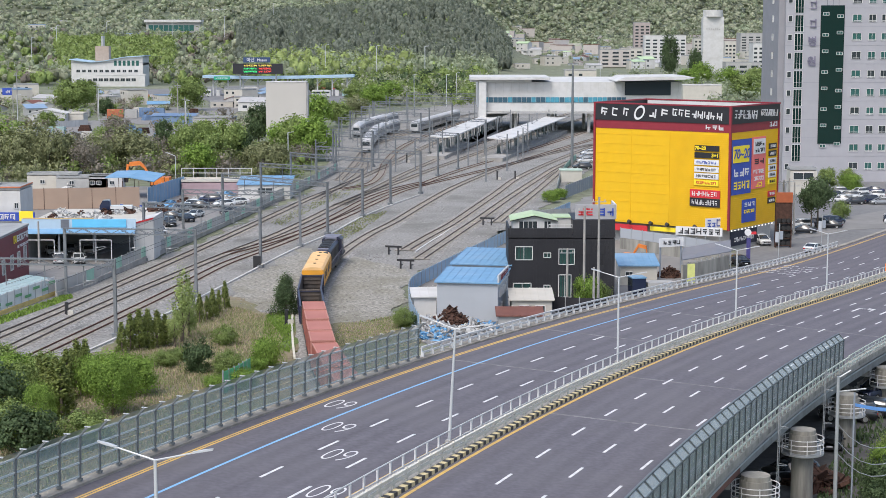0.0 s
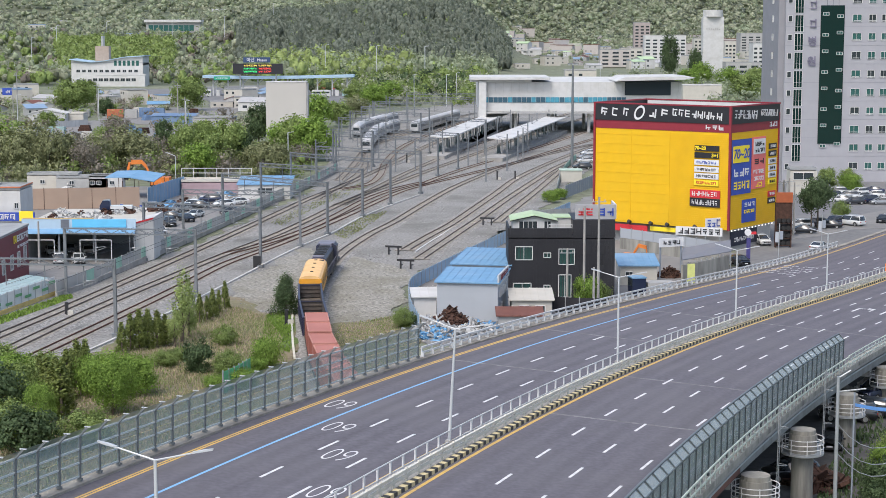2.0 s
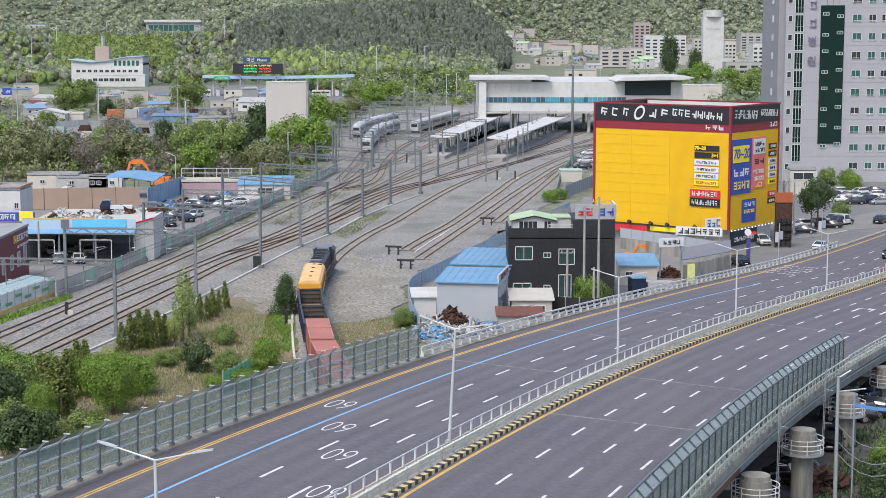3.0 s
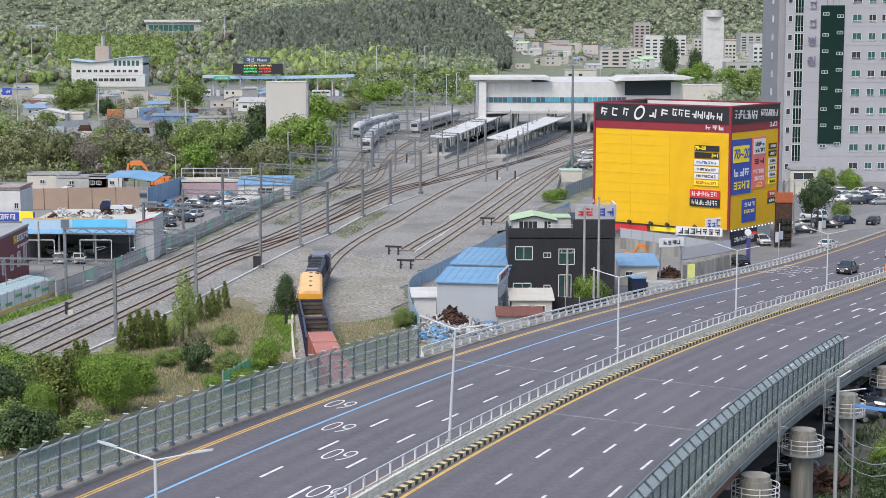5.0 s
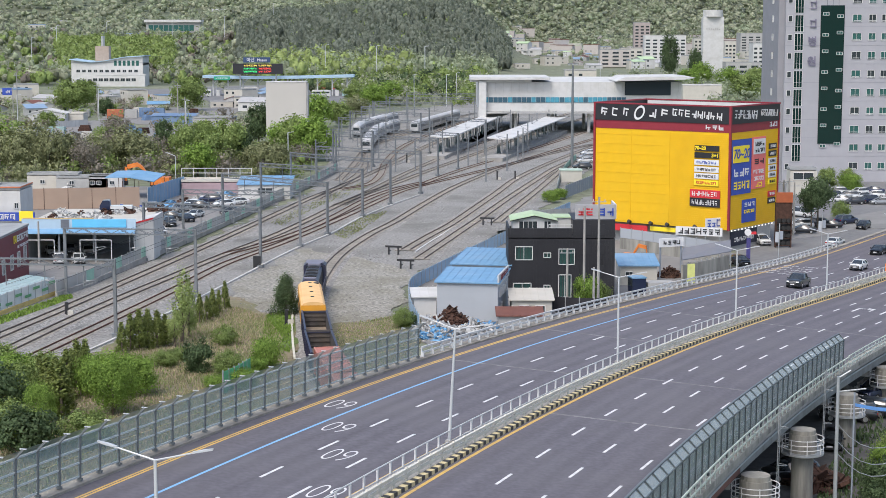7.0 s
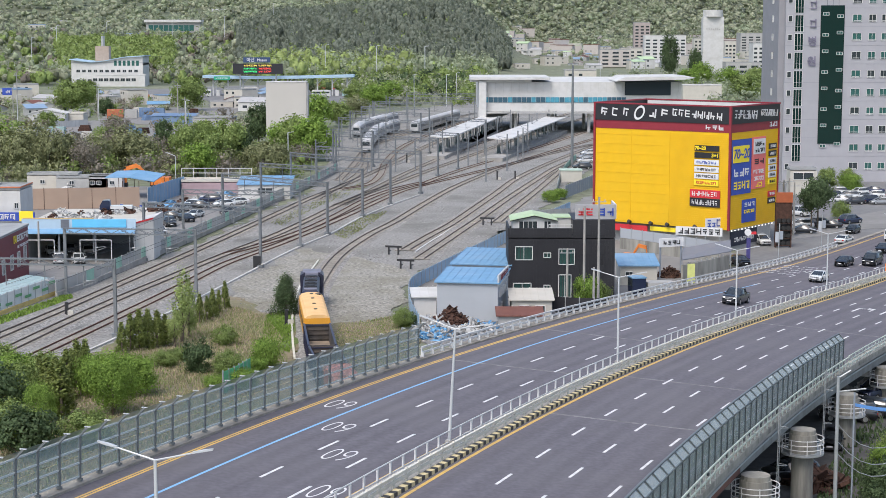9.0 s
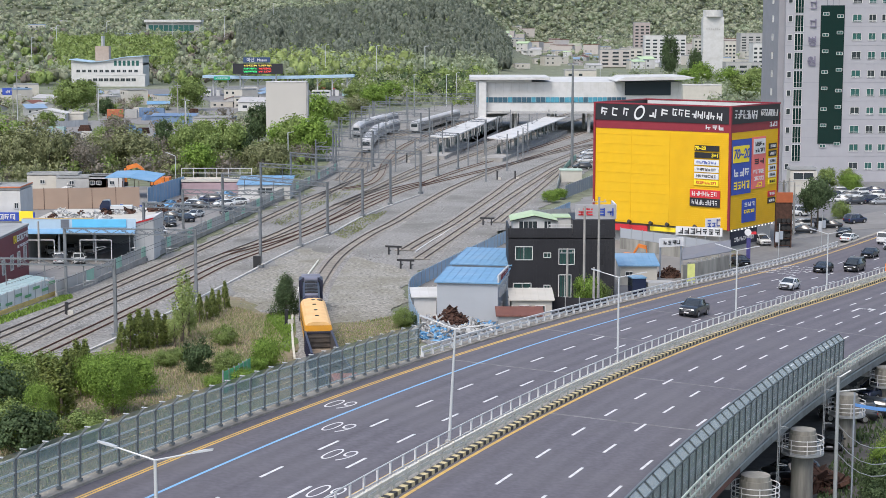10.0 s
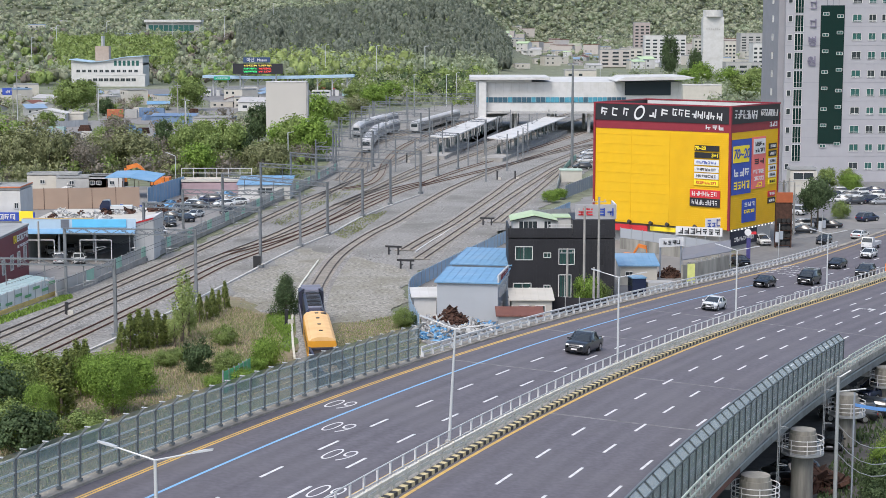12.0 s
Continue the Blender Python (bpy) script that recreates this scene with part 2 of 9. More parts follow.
def patch(name, outline, z, material, label, category, depth=0.3, ragged=1.0):
    """A flat area of ground surface with an uneven edge."""
    o = np.array(outline, dtype=float)
    fine = []
    for p, q in zip(o, np.roll(o, -1, axis=0)):
        k = max(2, int(np.linalg.norm(q - p) / 1.5))
        for i in range(k):
            c = p + (q - p) * i / k
            w = noise.noise((c[0] * 0.15, c[1] * 0.15, z * 10)) * 2.2 + noise.noise((c[0] * 0.6, c[1] * 0.6, z * 10)) * 0.9
            d = (q - p) / (np.linalg.norm(q - p) + 1e-9)
            fine.append((c[0] + d[1] * w * ragged, c[1] - d[0] * w * ragged))
    outline = fine
    ob = Build().prism(outline, z - depth, z).part(name, material)
    return tagged(ob, label, category, kind="structure")


def smooth(a, b, x):
    t = np.clip((x - a) / (b - a), 0, 1)
    return t * t * (3 - 2 * t)



# ---- ground ----
def ground_height(x, y):
    """Flat by the railway; a wooded knoll and a far range beyond."""
    r = np.hypot(x, y)
    ang = np.degrees(np.arctan2(x, y))
    left = 1 - smooth(0.5, 3.0, ang)
    wave = 6 * np.sin(x * 0.011 + 1.3) * np.sin(y * 0.008) + 3 * np.sin(x * 0.03) * np.cos(y * 0.021)
    knoll = 44 * smooth(1150, 1750, r) * left * (0.55 + 0.45 * smooth(-8.0, -5.0, ang))
    ridge = 330 * smooth(2000 + 500 * (1 - left), 4300, r)
    return knoll + ridge + wave * smooth(1100, 1700, r) * (0.4 + 0.6 * left)


angles = np.radians(np.r_[np.arange(-180, -24, 6), np.arange(-24, 24, 0.5), np.arange(24, 180, 6)])
radii = np.r_[0.02, 6.0, np.geomspace(20, 4600, 110)]
rr, aa = np.meshgrid(radii, angles)
gx, gy = rr * np.sin(aa), rr * np.cos(aa)
gz = ground_height(gx, gy) - 0.12
na, nr = gx.shape
quads = [(i * nr + j, i * nr + j + 1, ((i + 1) % na) * nr + j + 1, ((i + 1) % na) * nr + j) for i in range(na) for j in range(nr - 1)]
# shade between the far trees is put into this darker floor colour
WOOD_FLOOR = mat("shaded_woodland_floor", (0.10, 0.118, 0.07), 0.95, var=0.4, scale=0.12, bump=0.3, stain=(0.13, 0.13, 0.085), amount=0.7, stain_scale=0.01)
ground = new("ground", raw_mesh("ground", np.stack([gx, gy, gz], -1), quads, EARTH, WOOD_FLOOR))
ground.data.polygons.foreach_set("material_index", [int(radii[q[1] % nr] > 1060 and not (1.5 < math.degrees(atan2(gx.flat[q[0]], gy.flat[q[0]])) < 11.5 and radii[q[1] % nr] < 2350)) for q in quads])
tagged(ground, "dry earth and grass ground rising to far wooded hills", "ground", kind="structure")

# ground surfaces of the yard and the town
patch("yard", [(-44.0, 155.1), (-57.7, 204.8), (-40.5, 268.6), (-27.3, 368.0), (-33.5, 523.5), (-31.9, 673.4), (20.3, 812.5), (76.6, 673.4), (35.4, 419.4), (10.9, 283.2), (-1.9, 243.4), (-9.8, 204.8), (-19.3, 189.7), (-34.5, 176.6)], 0.0, YARD,
      "grey gravel surface of the railway yard", "gravel yard")
patch("crushed_stone", [(-27.4, 211.1), (-28.2, 232.5), (-21.8, 268.6), (-19.7, 265.2), (-12.4, 258.6), (-4.0, 243.4), (-5.8, 206.8), (-11.9, 193.2), (-18.0, 204.8)], 0.02, CHIP,
      "pale crushed stone beside the curved track", "gravel")
patch("meadow", [(-38.1, 108.2), (-46.0, 162.5), (-35.9, 186.9), (-28.5, 222.5), (-22.0, 209.8), (-18.0, 204.8), (-15.3, 176.6), (-12.0, 160.0), (-15.8, 121.4)], 0.03, DRYGRASS,
      "dry brown grass with green patches", "grass")
patch("lawn", [(-20.0, 184.5), (-21.5, 204.8), (-19.5, 209.8), (-17.5, 198.8), (-16.3, 181.3)], 0.05, GREENGRASS, "small green grass strip by the track", "grass")
patch("verge", [(-13.3, 189.7), (-12.9, 198.8), (-6.4, 202.8), (-3.0, 200.8), (-3.8, 176.6), (-10.5, 170.7)], 0.05, DRYGRASS, "weedy grass verge below the barrier", "grass")
patch("side_street", [(25.1, 189.7), (29.4, 222.5), (42.8, 249.3), (49.8, 291.1), (85.3, 419.4), (146.5, 436.8), (92.5, 249.3), (59.4, 249.3)], 0.02, LOT,
      "worn grey asphalt of the side street and forecourt", "asphalt")
patch("pavement", [(56.7, 279.4), (64.2, 295.3), (71.5, 310.2), (84.8, 325.7), (92.3, 325.7), (84.5, 297.8), (69.5, 292.8), (65.2, 286.3)], 0.06, PALE_LOT, "pale paved corner beside the side street", "pavement", ragged=0.2)
patch("works_yard", [(-2.8, 189.7), (-3.8, 232.5), (11.4, 295.3), (37.9, 374.6), (50.2, 299.5), (41.9, 249.3), (21.6, 204.8), (6.9, 176.6)], 0.0, PALE_LOT,
      "pale concrete yard of the workshops", "yard")
patch("garage_yard", [(-74.1, 204.8), (-60.0, 213.3), (-50.5, 221.5), (-45.3, 250.5), (-38.4, 301.2), (-31.0, 355.5), (-43.4, 381.4), (-66.1, 374.6), (-117.7, 361.6)], 0.0, PALE_LOT,
      "pale concrete yard of the garages", "yard")
# the deck's shade is put into this dark asphalt colour
patch("underbridge_ground", [(6.6, 88.7), (18.0, 127.6), (33.6, 162.5), (55.8, 204.8), (76.3, 204.8), (41.1, 108.2)], 0.0, mat("underdeck_shade_asphalt", (0.06, 0.058, 0.055), 0.9, var=0.25, scale=1.5, bump=0.3, stain=(0.12, 0.115, 0.105), amount=0.7, stain_scale=0.25), "yard beneath and beside the viaduct, deck shade in its dark colour", "yard")

# ---- viaduct ----
ALIGN = (0.2114, 100.085, 9.8415, 0.33933, 0.00151026, -5.4795e-6, -0.0543034, -1.52963e-4)
FALL = -0.06127  # banking across the deck


def deck_z(s):
    z = ALIGN[2] + ALIGN[6] * s + ALIGN[7] * s * s / 2
    return 0.25 + np.logaddexp(0, (z - 0.25) / 1.2) * 1.2


def road(s, o, dz=0.0):
    """The place on the viaduct s metres along the axis and o metres to its right (looking away), and the heading there."""
    t = np.linspace(0, 1, 120) * s
    h = ALIGN[3] + ALIGN[4] * t + ALIGN[5] * t * t / 2
    w = np.full(120, s / 119.0)
    w[0] = w[-1] = s / 238.0
    x, y = ALIGN[0] + float(np.sin(h) @ w), ALIGN[1] + float(np.cos(h) @ w)
    h = float(h[-1])
    z = float(deck_z(s)) + FALL * o / (1 + exp((s - 130) / 15))
    o = o - 0.5 * float(smooth(100, 160, s))
    return Vector((x + cos(h) * o, y - sin(h) * o, z + dz)), h


def left_edge(s):
    return -12.95 - 2.4 * float(smooth(70, 170, s))


def along(m_s, o, dz=0.0, turn=0.0, bank=False):
    """A pose on the deck whose y runs along the road, tilted with its grade and, for what lies flat, its banking."""
    p, h = road(m_s, o, dz)
    q, _ = road(m_s + 1.0, o, dz)
    lie = Matrix.Rotation(-h, 4, "Z") @ Matrix.Rotation(atan2(q.z - p.z, 1.0), 4, "X")
    if bank:
        lie = lie @ Matrix.Rotation(atan2(-FALL / (1 + exp((m_s - 130) / 15)), 1.0), 4, "Y")
    return Matrix.Translation(p) @ lie @ Matrix.Rotation(turn, 4, "Z")


S0, S1 = -64.0, 232.0
stations = np.arange(S0, S1 + 0.1, 4.0)


def strip(b, s_list, o0, o1, dz, mi=0, thick=0.0):
    """A ribbon of road surface between two offsets (numbers or functions of s)."""
    f0 = o0 if callable(o0) else (lambda s: o0)
    f1 = o1 if callable(o1) else (lambda s: o1)
    if thick:
        rings = [[road(s, f0(s), dz - thick)[0], road(s, f1(s), dz - thick)[0], road(s, f1(s), dz)[0], road(s, f0(s), dz)[0]] for s in s_list]
        return b.loft(rings, mi=mi)
    rings = [[road(s, f0(s), dz)[0], road(s, f1(s), dz)[0]] for s in s_list]
    return b.loft(rings, closed=False, mi=mi)


viaduct = thing("viaduct", Matrix.Identity(4), "curved concrete road viaduct with dark asphalt lanes", "viaduct", kind="structure")
b = Build()
strip(b, stations, lambda s: left_edge(s) - 0.5, lambda s: 15.9, -0.12, thick=0.3)
b.part("deck", CONCRETE, viaduct, "grey concrete bridge deck")
b = Build()
strip(b, stations, lambda s: left_edge(s) + 0.3, lambda s: 15.4, 0.0, thick=0.1)
carriageway = b.part("carriageway", ASPHALT, viaduct, "dark grey asphalt surface")
lane = carriageway.data.attributes.new("lane", "FLOAT_VECTOR", "POINT")
lane.data.foreach_set("vector", [c for st in stations for o in (left_edge(st) + 0.3, 15.4, 15.4, left_edge(st) + 0.3) for c in (o, float(st), 0.0)])
b = Build()
strip(b, stations, lambda s: left_edge(s) - 0.45, lambda s: left_edge(s) + 0.3, 0.14, thick=0.3)
b.part("edge_beam", mat("dusty_concrete", (0.30, 0.275, 0.235), 0.9, var=0.2, scale=1.2, bump=0.2, stain=(0.17, 0.15, 0.12), amount=0.8, stain_scale=0.5), viaduct)
b = Build()
strip(b, stations, lambda s: 15.2, lambda s: 15.95, 0.2, thick=0.36)
b.part("edge_beam", STAINED, viaduct)
RED_GIRDER = mat("rusty_red_girder", (0.16, 0.06, 0.045), 0.7, var=0.15, scale=1, stain=(0.09, 0.05, 0.045), amount=0.6)
STEEL_GIRDER = mat("pale_grey_girder", (0.27, 0.28, 0.28), 0.6, 0.2, var=0.12, scale=1, stain=(0.13, 0.125, 0.12), amount=0.8, stain_scale=0.5)
for o, s_a, s_b, m in ((-8.5, S0, 130, CONCRETE), (-2.0, S0, 130, CONCRETE), (5.5, S0, 130, CONCRETE), (14.7, S0, 13.0, RED_GIRDER), (14.7, 13.2, 130, STEEL_GIRDER)):
    b = Build()
    strip(b, np.arange(s_a, s_b + 0.1, (s_b - s_a) / round((s_b - s_a) / 4)), o - 0.6, o + 0.6, -0.45, thick=1.3)
    b.part("girder", m, viaduct)
# brackets and a service pipe under the outer edge
bracket = Build().loft([[(-0.5, y, -0.42), (0.75, y, -0.42), (0.75, y, -0.55), (-0.5, y, -1.3)] for y in (-0.07, 0.07)]).data("edge_bracket", STEEL_GIRDER)
for k in np.arange(-26, 70, 2.0):
    put("edge_bracket", bracket, viaduct, along(k, 15.1))
b = Build()
rings = []
for k in np.arange(-26, 90, 4.0):
    p = road(k, 15.7, -0.75)[0]
    rings.append([p + Vector((0.09 * cos(a), 0, 0.09 * sin(a))) for a in np.arange(0, 2 * pi - 0.1, pi / 3)])
b.loft(rings).part("drain_pipe", GALV, viaduct)
ln_s = np.arange(S0, S1, 2.0)
for o0, o1, m, nm in ((lambda s: left_edge(s) + 1.36, lambda s: left_edge(s) + 1.5, PAINT_YELLOW, "yellow_edge_line"), (lambda s: left_edge(s) + 1.14, lambda s: left_edge(s) + 1.28, PAINT_YELLOW, "yellow_edge_line"),
                  (1.86, 2.08, PAINT_YELLOW, "yellow_edge_line"), (-0.5, -0.38, PAINT_YELLOW, "yellow_edge_line")):
    b = Build()
    strip(b, ln_s, o0, o1, 0.006)
    b.part(nm, m, viaduct)
b = Build()
strip(b, np.arange(S0, 118, 2.0), -8.98, -8.80, 0.006)
b.part("blue_guide_line", PAINT_BLUE, viaduct)
dash = Build().box(0, 0, 0, 0.17, 3.0, 0.008).data("lane_dash", PAINT_WHITE)
for o, ph, n in ((-5.96, -11.887, 24), (-2.92, -7.104, 23), (5.33, -5.656, 22), (8.37, -1.412, 21), (11.41, -4.575, 20)):
    for k in range(-6, n):
        if S0 + 2 < ph + 8 * k < S1 - 4:
            put("lane_dash", dash, viaduct, along(ph + 8 * k, o, 0.008, bank=True))
for k in range(15, 24):
    put("lane_dash", dash, viaduct, along(-11.887 + 8 * k, -8.98, 0.008, bank=True))
# speed figures on the four oncoming lanes, read by drivers coming nearer
for s, o in ((9.4, -10.25), (2.7, -7.45), (-4.3, -4.45), (-12.8, -1.75)):
    cu = bpy.data.curves.new("speed_figures", "FONT")
    cu.body, cu.size, cu.align_x, cu.extrude, cu.offset = "60", 1.0, "CENTER", 0.002, -0.022
    cu.materials.append(PAINT_WHITE)
    ob = new("speed_figures", cu)
    ob.parent = viaduct
    ob.matrix_basis = along(s, o, 0.012, pi, True) @ Matrix.Diagonal((1.75, 4.6, 1, 1))
    tagged(ob, "white painted 60 on the lane")
# worn expansion joints across the deck
for s, o0, o1 in ((30.3, -11.5, -1.3), (53.0, -11.5, -1.3), (15.0, 2.0, 15.0), (34.0, 2.0, 15.0), (76.0, -11.5, 15.0)):
    b = Build()
    d = 0.14 * (o1 - o0)
    rings = [[road(s + d * i / 12 - 0.2, o0 + (o1 - o0) * i / 12, 0.005)[0], road(s + d * i / 12 + 0.2, o0 + (o1 - o0) * i / 12, 0.005)[0]] for i in range(13)]
    b.loft(rings, closed=False).part("expansion_joint", PATCH, viaduct)
# turn arrows and lettering bars farther on
for s, o in ((101, 6.9), (101.5, 9.9)):
    b = Build()
    b.box(0, 0, 0, 0.25, 4.0, 0.008).add([(-0.12, 1.2, 0.004), (1.2, 2.4, 0.004), (-0.12, 1.9, 0.004)], [(0, 1, 2)]).add([(0.8, 3.2, 0.004), (1.7, 2.6, 0.004), (0.9, 1.7, 0.004)], [(0, 1, 2)])
    b.part("turn_arrow", PAINT_WHITE, viaduct, m=along(s, o, 0.008, bank=True))
for s in (134, 137, 140, 143, 146):
    for o in (-13.2, -10.4):
        b = Build()
        for i in range(4):
            b.box(-0.9 + 0.6 * i, 0, 0, 0.1, 1.2, 0.008)
        b.box(0, 0.3, 0, 1.8, 0.15, 0.008).part("lane_lettering", PAINT_WHITE, viaduct, m=along(s, o, 0.008, bank=True))

# median: two fences and a striped kerb
b = Build()
kerb = np.arange(S0, 200, 0.55)
for i in range(len(kerb) - 1):
    strip(b, (kerb[i], kerb[i + 1]), 1.3, 1.66, 0.24, mi=i % 2, thick=0.3)
tagged(b.part("median_kerb", (KERB_DARK, KERB_YELLOW)), "median kerb painted in worn black and yellow stripes", "kerb", kind="structure")
b = Build()
strip(b, np.arange(S0, 200, 4.0), -0.15, 1.3, 0.10, thick=0.15)
tagged(b.part("median_strip", CONCRETE), "grey concrete median strip", "median", kind="structure")


def fence_run(name, s_from, s_to, o, height, rails, gap, post, label, group, m, post_w=0.09, rail_w=0.06, base=0.1):
    """A steel fence along the road: a post every gap metres and rails between."""
    f = o if callable(o) else (lambda s: o)
    e = thing(name, Matrix.Translation(road(s_from, f(s_from), base)[0]), label, "fence", group, kind="structure")
    inv = Matrix.Translation(-road(s_from, f(s_from), base)[0])
    for k in np.arange(s_from, s_to + 0.01, gap):
        put("post", post, e, inv @ along(k, f(k), base))
    st = np.arange(s_from, s_to + 0.01, 3.0)
    for hh in rails:
        bb = Build()
        rings = []
        for k in st:
            p, h = road(k, f(k), base + hh)
            p = inv @ p
            r = Vector((cos(h), -sin(h), 0)) * rail_w / 2
            u = Vector((0, 0, rail_w / 2))
            rings.append([p - r - u, p + r - u, p + r + u, p - r + u])
        bb.loft(rings).part("rail", m, e)
    return e


post_a = Build().box(0, 0, 0.5, 0.09, 0.16, 1.0).data("post", WHITE_RAIL)
post_b = Build().box(0, 0, 0.4, 0.12, 0.12, 0.8).data("post", CREAM_RAIL)
post_c = Build().box(0, 0, 0.0, 0.1, 0.2, 0.3).box(0.0, 0, 0.39, 0.09, 0.16, 0.78).box(0.1, 0, 0.2, 0.2, 0.14, 0.4).data("post", WHITE_RAIL)
fence_run("median_fence", -62, 196, 0.2, 1.1, (0.3, 0.98), 2.0, post_a, "white steel pedestrian fence along the median", "median fences", WHITE_RAIL)
fence_run("median_guard_rail", -62, 196, 1.12, 0.8, (0.36, 0.66), 2.0, post_b, "cream steel guard rail along the median", "median fences", CREAM_RAIL, rail_w=0.17)
fence_run("guard_rail", 29, 176, lambda s: left_edge(s) - 0.1, 0.9, (0.34, 0.74), 2.0, post_c, "white steel parapet rail along the viaduct edge", "parapet rails", WHITE_RAIL, rail_w=0.14, base=0.14)
MINT_RAIL = mat("pale_mint_rail", (0.50, 0.56, 0.50), 0.55, var=0.08, scale=2, stain=(0.36, 0.36, 0.30), amount=0.6, stain_scale=0.8)
post_d = Build().box(0, 0, 0.5, 0.06, 0.07, 1.05).data("post", MINT_RAIL)
fence_run("guard_rail", 54, 200, 15.85, 0.9, (0.25, 0.6, 0.95), 1.6, post_d, "pale mint steel parapet rail along the viaduct edge", "parapet rails", MINT_RAIL, rail_w=0.09, base=0.2)
fence_run("guard_rail", -30, 54, 15.85, 0.9, (0.5, 1.0), 1.5, post_d, "pale mint steel maintenance rail outside the noise barrier", "parapet rails", MINT_RAIL, rail_w=0.09, base=0.08)


def noise_barrier(s_from, s_to, o, inward, label):
    """Posts with tips bent over the road, rails and clear panels between."""
    e = thing("noise_barrier", Matrix.Translation(road(s_from, o)[0]), label, "noise barrier", "noise barriers", kind="structure")
    inv = Matrix.Translation(-road(s_from, o)[0])
    k = inward
    dp = 0.13
    post = Build().box(0, 0, 1.35, dp, 0.12, 2.3).loft([[(-0.08, -0.06, 2.5), (0.08, -0.06, 2.5), (0.08, 0.06, 2.5), (-0.08, 0.06, 2.5)],
                                                          [(k * 0.45 - 0.05, -0.06, 3.0), (k * 0.45 + 0.06, -0.06, 2.95), (k * 0.45 + 0.06, 0.06, 2.95), (k * 0.45 - 0.05, 0.06, 3.0)]])
    post = post.box(0, 0, 0.26, 0.28, 0.18, 0.12).data("post", mat("grey_post_steel", (0.15, 0.165, 0.17), 0.55, 0.2, var=0.1, scale=2))
    cap = Build().box(k * 0.45, 0, 2.99, 0.34, 0.09, 0.05).data("post_cap", LAMP_GREY if k > 0 else GALV)
    if k > 0:
        bar = Build().box(0, 1.0, 0, 0.1, 1.9, 0.09).data("crossbar", mat("pale_crossbar_steel", (0.50, 0.54, 0.53), 0.55, 0.1, var=0.1, scale=2))
        sheet = PANEL_CLEAR
    else:
        bar = Build().box(-0.07, 1.0, 0, 0.05, 1.88, 0.07).data("crossbar", mat("dull_crossbar_steel", (0.34, 0.37, 0.36), 0.55, 0.1, var=0.1, scale=2))
        sheet = glass_mat("smoky_barrier_panel", (0.30, 0.365, 0.36), 0.25, see=0.42)
        post = Build().box(0, 0, 1.35, 0.1, 0.12, 2.4).loft([[(-0.05, -0.06, 2.5), (0.06, -0.06, 2.5), (0.06, 0.06, 2.5), (-0.05, 0.06, 2.5)],
                                                          [(-0.5, -0.06, 2.94), (-0.4, -0.06, 3.0), (-0.4, 0.06, 3.0), (-0.5, 0.06, 2.94)]]).data("post", mat("dark_barrier_frame", (0.055, 0.065, 0.07), 0.5, 0.2, var=0.1, scale=2))
        cap = Build().box(-0.46, 1.0, 2.99, 0.14, 2.0, 0.07).box(0, 1.0, 2.5, 0.1, 1.86, 0.07).data("tip_rail", BARRIER_POST)
    pane = Build().box(0, 1.0, 0, 0.02, 1.88, 1.0).data("panel", sheet)
    top = Build().add([(0, 0.06, 2.5), (0, 1.94, 2.5), (k * 0.45, 1.94, 2.97), (k * 0.45, 0.06, 2.97)], [(0, 1, 2, 3)]).data("panel", sheet)
    for s in np.arange(s_from, s_to + 0.01, 2.0):
        m = inv @ along(s, o)
        p = put("post", post, e, m)
        if k > 0 or s < s_to - 1:
            put("post_cap" if k > 0 else "tip_rail", cap, p)
        if s < s_to - 1:
            for z in (0.42, 1.12, 1.82, 2.5):
                put("crossbar", bar, e, m @ Matrix.Translation((0, 0, z)))
            put("panel", pane, e, m @ Matrix.Translation((0, 0, 0.96)))
            put("panel", pane, e, m @ Matrix.Translation((0, 0, 2.0)))
            put("panel", top, e, m)
    return e


noise_barrier(-62, 28, -12.95, 1, "noise barrier of clear tinted panels between steel posts with bent tips")
noise_barrier(-24, 54, 15.35, -1, "noise barrier of clear tinted panels between steel posts with bent tips")


def street_lamp(m, label, h=7.56):
    e = thing("street_lamp", m, label, "street lamp", "lamps on the median")
    Build().box(0, 0, 0.2, 0.4, 0.4, 0.4).part("base", CONCRETE, e)
    Build().rod((0, 0, 0.3), (0, 0, h - 0.38), 0.1, 10, 0.065).part("pole", LAMP_GREY, e)
    for k in (-1, 1):
        b = Build()
        b.rod((0, 0, h - 0.42), (k * 1.6, 0, h - 0.02), 0.042, 6, 0.03)
        arm = b.part("arm", LAMP_GREY, e)
        b = Build()
        b.loft([[(k * x, -w, h + z), (k * x, w, h + z), (k * x, w, h + z + 0.07), (k * x, -w, h + z + 0.07)] for x, w, z in ((1.5, 0.05, -0.06), (1.85, 0.1, 0.02), (2.3, 0.05, 0.11))])
        b.part("lamp_head", LAMP_GREY, arm)
    return e


for i in range(-1, 6):
    s = 38.218 * i
    p, h = road(s, 0.15, 0.1) if i >= 0 else road(-40.3, 1.5, 0.1)
    street_lamp(Matrix.Translation(p) @ Matrix.Rotation(-h, 4, "Z") @ (Matrix.Rotation(radians(3.2), 4, "Y") if i == 0 else Matrix.Identity(4)),
                "pale steel street lamp with two arms on the median" + (", leaning slightly" if i == 0 else ""))

